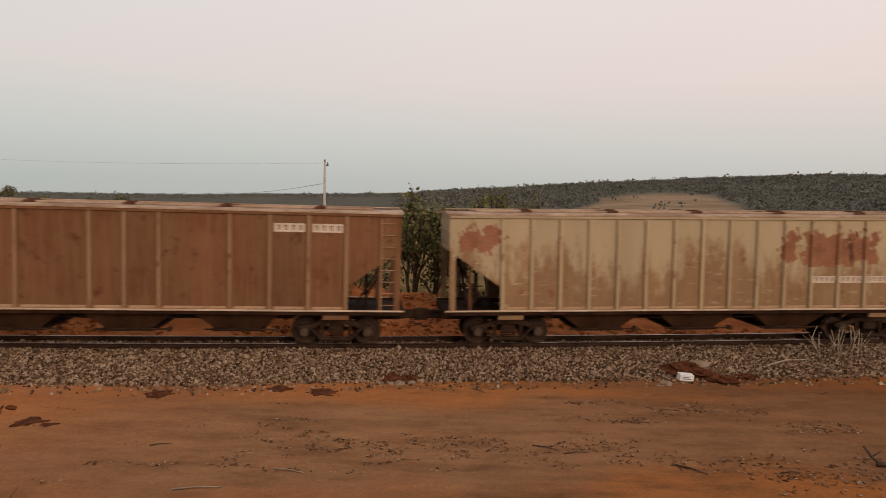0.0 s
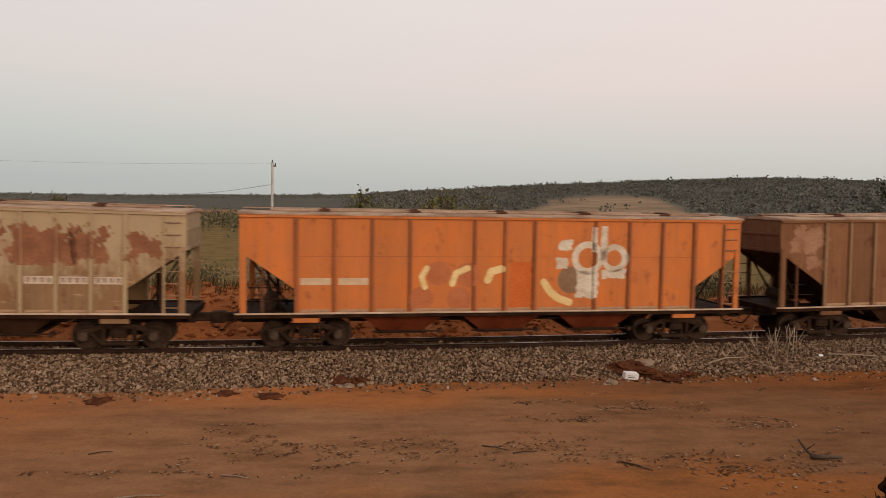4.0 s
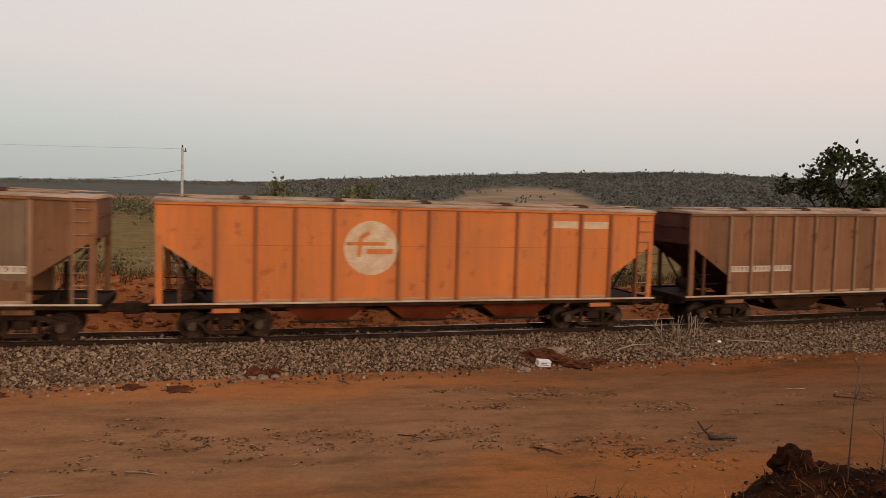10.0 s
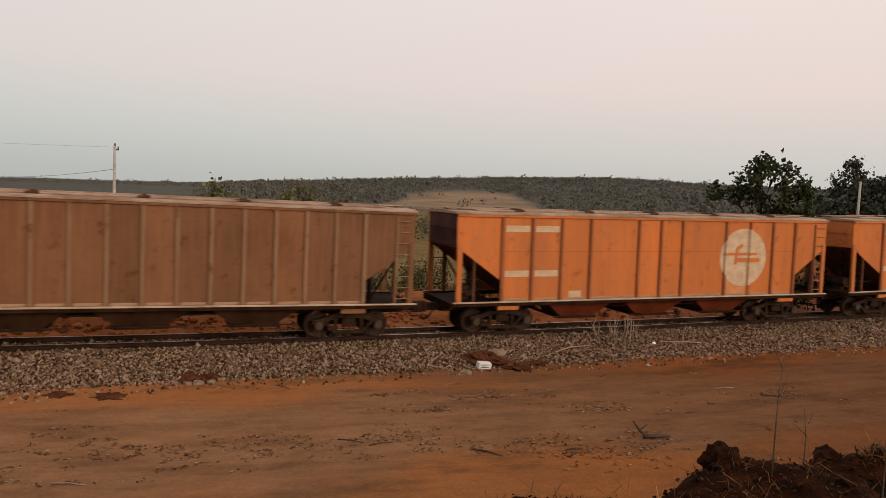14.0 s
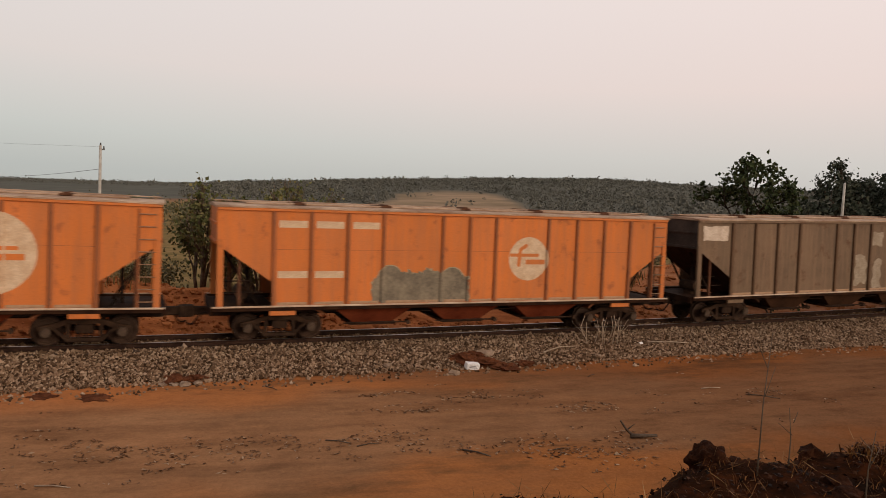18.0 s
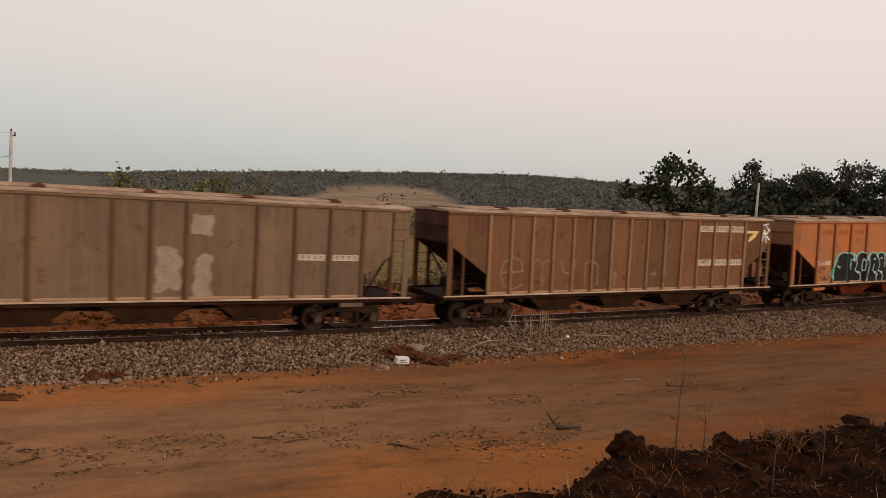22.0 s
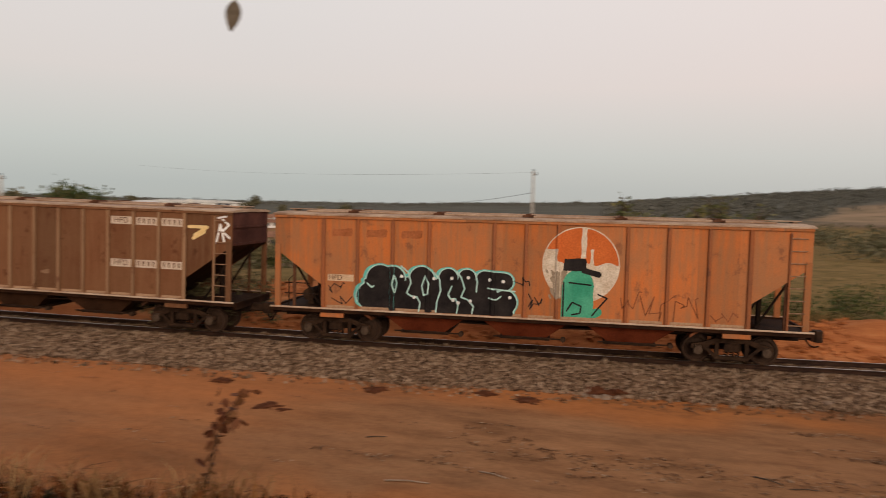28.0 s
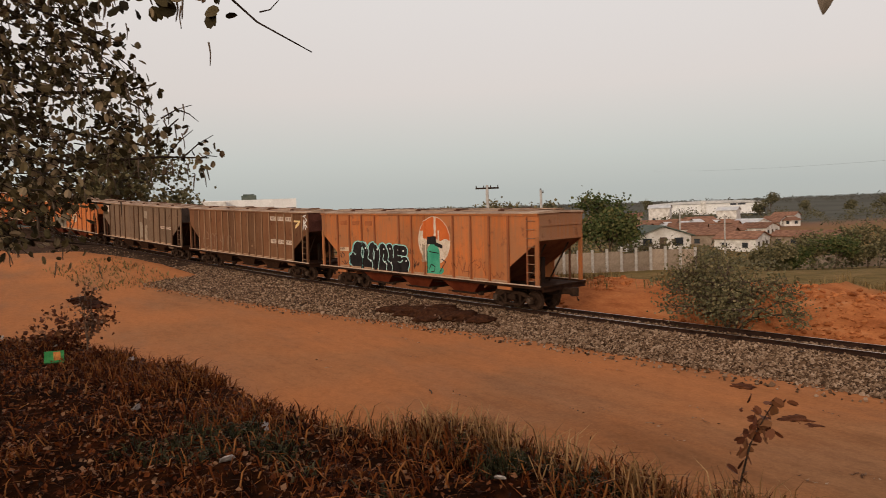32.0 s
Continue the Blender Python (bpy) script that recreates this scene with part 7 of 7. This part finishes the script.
# ---- the near bank: litter, dry grass, seedlings ----
def blades(name, label, mat, roots, height, seed, bend=0.5, width=0.006):
    """Grass blades: slim bent strips."""
    rng = np.random.default_rng(seed)
    roots = np.asarray(roots, float)
    n = len(roots)
    h = height * rng.uniform(0.5, 1.25, n)
    a = rng.uniform(0, 6.283, n)
    lean = np.stack([np.cos(a), np.sin(a), np.zeros(n)], 1) * (h * bend * rng.uniform(0.3, 1.3, n))[:, None]
    b = rng.uniform(0, 6.283, n)
    side = np.stack([np.cos(b), np.sin(b), np.zeros(n)], 1) * width * rng.uniform(0.7, 1.4, (n, 1))
    up = np.array([0, 0, 1.0])
    mid = roots + lean * 0.35 + up * (h * 0.6)[:, None]
    tip = roots + lean + up * (h * 0.95)[:, None] - up * (np.linalg.norm(lean, axis=1) * 0.35)[:, None]
    V = np.stack([roots - side, roots + side, mid + side * 0.8, mid - side * 0.8, tip], 1)
    t = [(0, 1, 2), (0, 2, 3), (3, 2, 4)]
    F = (np.array(t)[None] + 5 * np.arange(n)[:, None, None]).reshape(-1, 3)
    me = bpy.data.meshes.new(name)
    me.from_pydata(V.reshape(-1, 3).tolist(), [], F.tolist())
    me.materials.append(M[mat])
    return tagged(new(name, me), label, "grass", kind="stuff")


def tufts(rng, n, per, box, spread, keep):
    out = []
    while len(out) < n * per:
        x, y = rng.uniform(box[0], box[1]), rng.uniform(box[2], box[3])
        if not keep(x, y):
            continue
        for _ in range(per):
            px, py = x + rng.normal(0, spread), y + rng.normal(0, spread)
            out.append((px, py, ground_z(px, py) - 0.01))
    return out


def build_bank():
    rng = np.random.default_rng(23)
    on = lambda x, y: bank_edge(x) - 5.5 < y < bank_edge(x) + 0.25
    west = lambda x, y: x < 0.1 + 0.7 * noise.noise(Vector((x * 2.7, y * 2.7, 5.1))) and bank_edge(x) - 4.2 < y < bank_edge(x) + 0.3
    rim = lambda x, y: bank_edge(x) - 0.75 < y < bank_edge(x) + 0.35
    left = lambda x, y: x < -2.2 and rim(x, y) and noise.noise(Vector((x * 1.3, y * 1.3, 8.1))) > -0.15

    def strew(n, box, keep, lift):
        out = []
        while len(out) < n:
            x, y = rng.uniform(box[0], box[1]), rng.uniform(box[2], box[3])
            if keep(x, y):
                out.append((x, y, ground_z(x, y) + lift))
        return out
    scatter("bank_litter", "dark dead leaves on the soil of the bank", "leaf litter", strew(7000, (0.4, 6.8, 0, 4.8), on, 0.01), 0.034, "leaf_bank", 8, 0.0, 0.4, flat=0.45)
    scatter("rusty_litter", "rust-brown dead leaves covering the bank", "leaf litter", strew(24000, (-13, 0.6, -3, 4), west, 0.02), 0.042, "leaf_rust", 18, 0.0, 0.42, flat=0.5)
    scatter("bank_straw", "pale broken straw lying on the bank", "straw", strew(5200, (-12, 0.6, -2, 4.4), west, 0.05), 0.13, "grass_rust", 12, -0.2, 0.025, flat=0.7)
    scatter("soil_straw", "thin pale straw on the dark soil", "straw", strew(900, (1.2, 6.8, 1, 4.6), on, 0.04), 0.13, "grass_straw", 13, -0.25, 0.018, flat=0.8)
    blades("dry_grass", "thin rust-coloured dry grass along the bank", "grass_rust", tufts(rng, 430, 17, (-12, 0.5, -3, 4.8), 0.1, west), 0.15, 9, 0.95, 0.0055)
    blades("rim_grass", "taller rust-brown dry grass at the bank's rim", "grass_rust", tufts(rng, 190, 26, (-9.5, -2.0, 0.5, 4.2), 0.11, left), 0.2, 10, 1.0, 0.006)
    straw = lambda x, y: -4.9 < x < -1.9 and bank_edge(x) - 0.5 < y < bank_edge(x) + 0.3
    blades("straw_grass", "tall pale straw grass at the bank's rim", "grass_straw", tufts(rng, 62, 28, (-5, -1.9, 2, 4.2), 0.09, straw), 0.29, 14, 0.6, 0.0045)
    green = lambda x, y: west(x, y) and -6.2 < x < -1.8 and bank_edge(x) - 1.5 < y < bank_edge(x) - 0.35 and noise.noise(Vector((x * 1.1, y * 1.1, 3.3))) > -0.02
    blades("green_grass", "dull blue-green grass tufts on the bank", "grass_blue", tufts(rng, 90, 26, (-6.5, -1.8, 0, 3.6), 0.07, green), 0.11, 11, 1.1, 0.006)
    for px, py, k in ((2.25, 3.62, 0), (4.3, 3.7, 1), (-4.65, 2.72, 2), (-4.35, 2.8, 3), (-3.45, 2.55, 4), (-9.85, 1.5, 5), (-9.6, 1.6, 6)):
        roots = [(rng.normal(0, 0.08), rng.normal(0, 0.08), 0) for _ in range(130)]
        mat, h, bend = {0: ("grass_blue", 0.15, 1.1), 1: ("grass_dry", 0.14, 1.0), 4: ("grass_blue", 0.22, 0.8)}.get(k, ("grass_straw" if k < 4 else "grass_rust", 0.30, 0.55))
        ob = blades("grass_tussock", "", mat, roots, h, 50 + k, bend, 0.006)
        ob.location = (px, py, ground_z(px, py) - 0.02)
        del ob["kind"]
        tagged(ob, "tussock of grey-green grass on the bank" if mat == "grass_blue" else "tussock of dry straw grass on the bank", "grass", "grass tussocks")
    right = lambda x, y: bank_edge(x) - 2.6 < y < bank_edge(x) + 0.2
    blades("bank_grass", "sparse short dry grass on the dark soil", "grass_dry", tufts(rng, 300, 7, (1.2, 6.8, 0.5, 4.8), 0.08, right), 0.09, 61, 1.2, 0.0026)
    # soil clods on the right
    rnd = random.Random(2)
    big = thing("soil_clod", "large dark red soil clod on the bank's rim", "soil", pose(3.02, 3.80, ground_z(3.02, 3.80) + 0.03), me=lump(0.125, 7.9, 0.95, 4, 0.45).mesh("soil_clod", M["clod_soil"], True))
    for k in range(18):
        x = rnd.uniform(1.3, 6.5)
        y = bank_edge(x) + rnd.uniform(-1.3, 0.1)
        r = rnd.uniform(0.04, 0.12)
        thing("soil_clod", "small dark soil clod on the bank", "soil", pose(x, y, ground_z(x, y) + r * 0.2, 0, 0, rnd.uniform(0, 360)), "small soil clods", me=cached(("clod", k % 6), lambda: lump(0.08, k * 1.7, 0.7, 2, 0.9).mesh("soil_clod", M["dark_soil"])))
    # thin dry stalks
    for k, (az, d, h) in enumerate(((-42.0, 4.75, 0.9), (-44, 5.0, 0.4), (-49, 4.6, 0.45), (-52, 5.2, 0.5), (40, 4.6, 0.35), (46, 5.0, 0.45), (43, 4.8, 0.4), (38.6, 4.5, 0.4), (60, 6.0, 0.35), (36.5, 4.3, 0.42))):
        x, y = at(az, d)
        z = ground_z(x, y)
        rods = [([(0, 0, -0.05), (0.01, 0.01, h * 0.5), (0.03 * (-1) ** k, 0, h)], 0.006, 0.002), ([(0.01, 0, h * 0.55), (0.09 * (-1) ** k, 0.02, h * 0.75)], 0.003, 0.0015), ([(0.012, 0, h * 0.75), (-0.06 * (-1) ** k, 0.02, h * 0.92)], 0.003, 0.0015)]
        rods_thing("dry_stalk", "thin dry weed stalk standing on the bank", "weed", x, y, rods, "twig_pale" if k > 3 else "bark", "dry stalks", 0, z)
    # seedling with reddish leaves
    x, y = at(34.4, 4.9)
    x, y = x - 0.10, y - 0.05
    s = thing("seedling", "spindly seedling with dark reddish leaves at the bank edge", "plant", pose(x, y, 1.95, 0, 0, 33))
    way = [Vector(q) for q in ((-0.06, 0, -0.3), (-0.01, 0, 0.35), (0.03, 0, 0.75), (0.10, 0, 1.05), (0.17, 0, 1.2), (0.26, 0, 1.37))]
    part("stem", Geo().tube(way, 0.011, 0.003, 6).mesh("stem", M["bark_dark"], True), s)
    rr = np.random.default_rng(4)
    pts = []
    for k in range(58):
        t = 1.6 + 3.35 * rr.random() if k % 3 else 3.2 + 0.9 * rr.random()
        q = way[int(t)].lerp(way[int(t) + 1], t % 1)
        pts.append((q.x + rr.normal(0, 0.05), q.y + rr.normal(0, 0.05), q.z + rr.normal(0, 0.03)))
    part("leaves", leaves_mesh("leaves", pts, 0.072, rr, M["leaf_red"], 0.1, True, 0.36), s)
    # low bush, weed and packet on the far end of the bank
    plant("bank_bush", "small dark leafy bush on the bank", "bush", -10.9, 0.95, 0.72, 201, 420, 0.07, "leaf_red", 0.6, 2, 4, stems=4, clump=0.08, wood="bark_dark", full=True)
    plant("tall_weed", "tall dry weed with brown seed heads", "weed", -10.1, 1.1, 1.15, 202, 160, 0.05, "leaf_dead", 0.25, 2, 3, stems=2, clump=0.06, wood="bark", full=True, squash=0.4)
    px, py = -9.3, 0.62
    pk = thing("snack_packet", "crumpled green plastic packet with red and yellow print", "litter", pose(px, py, ground_z(px, py) + 0.09, -30, 0, 88))
    part("packet", Geo().prism([(-0.10, -0.07), (0.10, -0.08), (0.11, 0.06), (-0.09, 0.07)], -0.02, 0.02).mesh("packet", M["packet_green"]), pk)
    part("print", Geo().prism([(0.0, -0.05), (0.07, -0.05), (0.07, 0.05), (0.0, 0.05)], -0.024, -0.02).mesh("print", M["packet_red"]), pk, label="red and yellow print")
    for k, (px, py) in enumerate(((-10.7, 0.75), (-9.0, 1.4), (-5.3, 1.7), (-3.3, 2.4), (-4.6, 1.2), (-6.6, 1.0), (-12.4, 0.2))):
        thing("plastic_scrap", "pale scrap of torn plastic on the bank", "litter", pose(px, py, ground_z(px, py) + 0.02, 15, 10 * k, 50 * k), "plastic scraps", me=cached(("scrap", k % 3), lambda: lump(0.04 + 0.012 * (k % 3), k + 2.2, 0.3, 1, 0.7).mesh("plastic_scrap", M["paper_grey"])))


# litter of the right bank, darkened with the vignette in its colours
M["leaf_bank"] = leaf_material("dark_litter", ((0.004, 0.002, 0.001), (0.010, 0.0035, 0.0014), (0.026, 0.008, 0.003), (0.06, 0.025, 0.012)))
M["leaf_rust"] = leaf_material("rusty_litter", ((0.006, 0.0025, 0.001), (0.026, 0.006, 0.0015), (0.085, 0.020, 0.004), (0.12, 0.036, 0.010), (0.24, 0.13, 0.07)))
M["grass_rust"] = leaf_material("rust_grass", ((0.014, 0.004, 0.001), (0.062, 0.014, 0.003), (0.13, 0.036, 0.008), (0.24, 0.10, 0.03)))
M["grass_blue"] = leaf_material("blue_green_grass", ((0.008, 0.008, 0.003), (0.022, 0.021, 0.008), (0.07, 0.06, 0.028)))
M["packet_green"] = grainy("green_plastic_film", (0.03, 0.17, 0.05), (0.06, 0.26, 0.08), 8, 40, 0.35, 0.3)
M["packet_red"] = grainy("red_print", (0.45, 0.10, 0.04), (0.55, 0.25, 0.06), 8, 40, 0.4, 0.1)
M["paper_grey"] = grainy("grey_white_plastic", (0.24, 0.20, 0.17), (0.42, 0.37, 0.33), 8, 40, 0.5, 0.2)
build_bank()
build_litter()


def build_near_tree():
    """The tree at the left edge: trunk off to the side, drooping limbs over the bank."""
    rng = np.random.default_rng(77)

    def P(az, el, d):
        x, y = at(az - 0.5, d)
        return Vector((x, y, 4.6 + d * math.tan(radians(el))))
    x0, y0 = -9.6, -1.6
    base = Vector((x0, y0, ground_z(x0, y0) - 0.2))
    t = thing("overhanging_tree", "dark overhanging tree with drooping two-lobed leaves", "tree", Matrix.Translation(base))
    crown = Vector((-9.3, -1.4, 6.6))
    g = Geo().tube([base - base, Vector((0.1, 0.1, 1.8)), crown - base], 0.16, 0.1, 10)
    limbs = [
        [crown, P(92, 12, 8.2), P(86, 9, 7.6), P(81.5, 9.2, 7.2), P(79.3, 9.8, 7.0)],
        [crown, P(90, 8, 8.0), P(84, 6.2, 7.4), P(79.8, 5.4, 7.1), P(77.6, 7.4, 7.0)],
        [crown, P(91, 6, 8.0), P(85, 4.2, 7.4), P(79.0, 4.6, 7.0), P(75.6, 4.5, 6.9)],
        [crown, P(92, 3.5, 8.0), P(87, 2.0, 7.6), P(82.5, 1.2, 7.4)],
        [crown, P(93, 1.0, 8.0), P(88, -1.0, 7.8), P(84.0, -1.6, 7.6)],
        [crown, P(94, 16, 8.0), P(88, 15, 7.5), P(83.5, 13.5, 7.2), P(81.0, 12.6, 7.1)],
        [crown, P(96, 19, 7.0), P(88, 17.4, 5.8), P(80, 16.3, 5.2), P(73.8, 16.1, 5.0)],
        [crown, P(92, 18, 7.8), P(86.5, 17, 7.4), P(83, 16.5, 7.1)],
        [crown, P(95, 7, 8.2), P(90, 5, 8.0), P(86, 7.5, 7.8)],
        [crown, P(95, 11, 8.4), P(89.5, 11.5, 8.0), P(85.5, 12, 7.8)],
    ]
    leaves, pods, large = [], [], []
    for k, lb in enumerate(limbs):
        g.tube([p - base for p in lb], 0.03, 0.006, 6)
        for i in range(len(lb) - 1):
            a, b = lb[i], lb[i + 1]
            n = (110 if i == 1 else 60) if i else 90
            if i == len(lb) - 2:
                n = {1: 40, 2: 34, 3: 40, 4: 36}.get(k, 50)
            if k == 6:
                n = 0
            for _ in range(n):
                p = a.lerp(b, rng.random()) + Vector(rng.normal(0, 0.1, 3).tolist()) * (1.25 if i < len(lb) - 2 else 0.75)
                leaves.append(p - base)
            if k == 6:
                for _ in range(40 if i < 3 else 26):
                    large.append(a.lerp(b, rng.random()) + Vector(rng.normal(0, 0.09, 3).tolist()) - base)
            for _ in range(7 if i else 0):
                p = a.lerp(b, rng.random()) + Vector(rng.normal(0, 0.15, 3).tolist()) - base
                pods.append(p)
    # leafy twigs that hang through the whole crown
    reach = ((-3, -1.5, 0, 3.3, 4.2, 6, 8, 10, 11.7, 13.5, 15.5, 21), (87, 85.3, 84.2, 81.2, 79.4, 78.6, 78.8, 79.4, 82.0, 82.0, 80.2, 79.5))
    for k in range(350):
        el = rng.uniform(-2.5, 20)
        edge = float(np.interp(el, *reach))
        az = edge + 0.3 + (17 - 0.5 * (k % 2) * 17) * rng.random() ** 1.1
        d = rng.uniform(6.2, 8.6)
        tip = P(az, el, d)
        root = P(az + rng.uniform(1.5, 4.0), el + rng.uniform(0.6, 2.6), d + rng.uniform(-0.2, 0.3))
        mid = root.lerp(tip, 0.55) + Vector((0, 0, 0.06))
        g.tube([root - base, mid - base, tip - base], 0.007, 0.0025, 4)
        for _ in range(13 if az > edge + 2 else 9):
            u = 0.2 + 0.8 * rng.random()
            q = root.lerp(mid, u / 0.55) if u < 0.55 else mid.lerp(tip, (u - 0.55) / 0.45)
            leaves.append(q + Vector(rng.normal(0, 0.045, 3).tolist()) - base)
        if k % 2 == 0:
            pods.append(root.lerp(tip, 0.8) - base)
    # bare twigs at the tips
    for a, b in ((P(77.5, 4.5, 6.9), P(75.2, 6.2, 6.9)), (P(76.4, 4.4, 6.9), P(75.0, 4.6, 6.9)), (P(78.8, 7.4, 7.0), P(76.6, 8.4, 7.0)), (P(77.5, 8.0, 7.0), P(76.2, 7.2, 7.0)), (P(78.5, 4.7, 7.0), P(76.6, 6.6, 6.95))):
        g.tube([a - base, a.lerp(b, 0.5) - base + Vector((0, 0, 0.02)), b - base], 0.008, 0.003, 5)
    g.tube([P(80, 17.5, 5.2) - base, P(73.9, 16.2, 5.0) - base, P(71.8, 14.4, 5.0) - base, P(67.8, 12.3, 5.0) - base], 0.012, 0.004, 6)
    g.tube([P(71.6, 15.1, 5.0) - base, P(70.8, 15.3, 5.0) - base, P(70.1, 16.0, 5.0) - base], 0.006, 0.003, 5)
    part("trunk", g.mesh("trunk", M["bark_dark"], True), t)
    part("crown", leaves_mesh("crown", np.array([tuple(p) for p in leaves]), 0.072, rng, M["leaf_front"], 0.5, True, 0.36), t)
    part("upper_leaves", leaves_mesh("upper_leaves", np.array([tuple(p) for p in large]), 0.11, rng, M["leaf_front"], 0.5, True, 0.45), t, label="large dark two-lobed leaves")
    pod = cached("seed_pod", lambda: Geo().tube([(0, 0, 0), (0.01, 0.01, -0.07), (0.004, 0, -0.15)], 0.008, 0.004, 4).mesh("seed_pod", M["bark"], True))
    for k, p in enumerate(pods):
        part("seed_pod", pod, t, Matrix.Translation(p) @ pose(0, 0, 0, rng.normal(0, 8), rng.normal(0, 8), 40 * k))
    # a single leaf on a twig close to the lens
    x, y, z = -0.5137, 0.7265, 4.812
    lf = thing("hanging_leaf", "single dark leaf hanging from a thin twig", "leaf", pose(x, y, z, 0, 8, 35))
    blade = Geo()
    n = 9
    prof = [(math.sin(math.pi * (i / (n - 1)) ** 0.8) * 0.0085 + 0.0004, 0.019 - 0.038 * i / (n - 1)) for i in range(n)]
    v = [(w, 0.0015, h) for w, h in prof] + [(0, -0.0015, h) for w, h in prof] + [(-w, 0.0015, h) for w, h in prof]
    f = [(i, i + 1, n + i + 1, n + i) for i in range(n - 1)] + [(n + i, n + i + 1, 2 * n + i + 1, 2 * n + i) for i in range(n - 1)]
    blade.add(v, f)
    part("blade", blade.mesh("blade", M["leaf_single"], True), lf)
    part("twig", Geo().tube([(0, 0, 0.017), (-0.006, 0, 0.03), (-0.03, 0.01, 0.05), (-0.10, 0.02, 0.085), (-0.3, 0.05, 0.2)], 0.0006, 0.0012, 5).mesh("twig", M["bark_dark"], True), lf)


M["leaf_single"] = grainy("brown_green_leaf", (0.10, 0.075, 0.05), (0.16, 0.12, 0.085), 60, 300, 0.6, 0.1)
build_near_tree()


# ---- what moves ----
def train_s(t):
    """Arc length of the first wagon's middle at a time; the train runs to the left and gathers speed."""
    return -8.8427 - 5.12652 * t - 0.0257947 * t * t + 0.00019069 * t ** 3


def wagon_pose(s):
    a, b = track_at(s - 5.7), track_at(s + 5.7)
    mid, run = (a + b) / 2, (b - a).normalized()
    across = Vector((0, 0, 1)).cross(run).normalized()
    up = run.cross(across)
    m = Matrix((run, across, up)).transposed().to_4x4()
    m.translation = mid + up * BODY_RISE
    return m


def motions():
    times = [i * 1.0 for i in range(33)]
    for k, w in enumerate(TRAIN):
        walk(w, [(t, wagon_pose(train_s(t) + GAP * k)) for t in times])
    steps = [i / 15 for i in range(481)]
    turns = [(t, math.degrees((train_s(t) - train_s(0)) / 0.385)) for t in steps]
    for w, x in WHEELS:
        walk(w, [(t, pose(x, 0, 0.385, 0, a % 360, 0)) for t, a in turns])


motions()
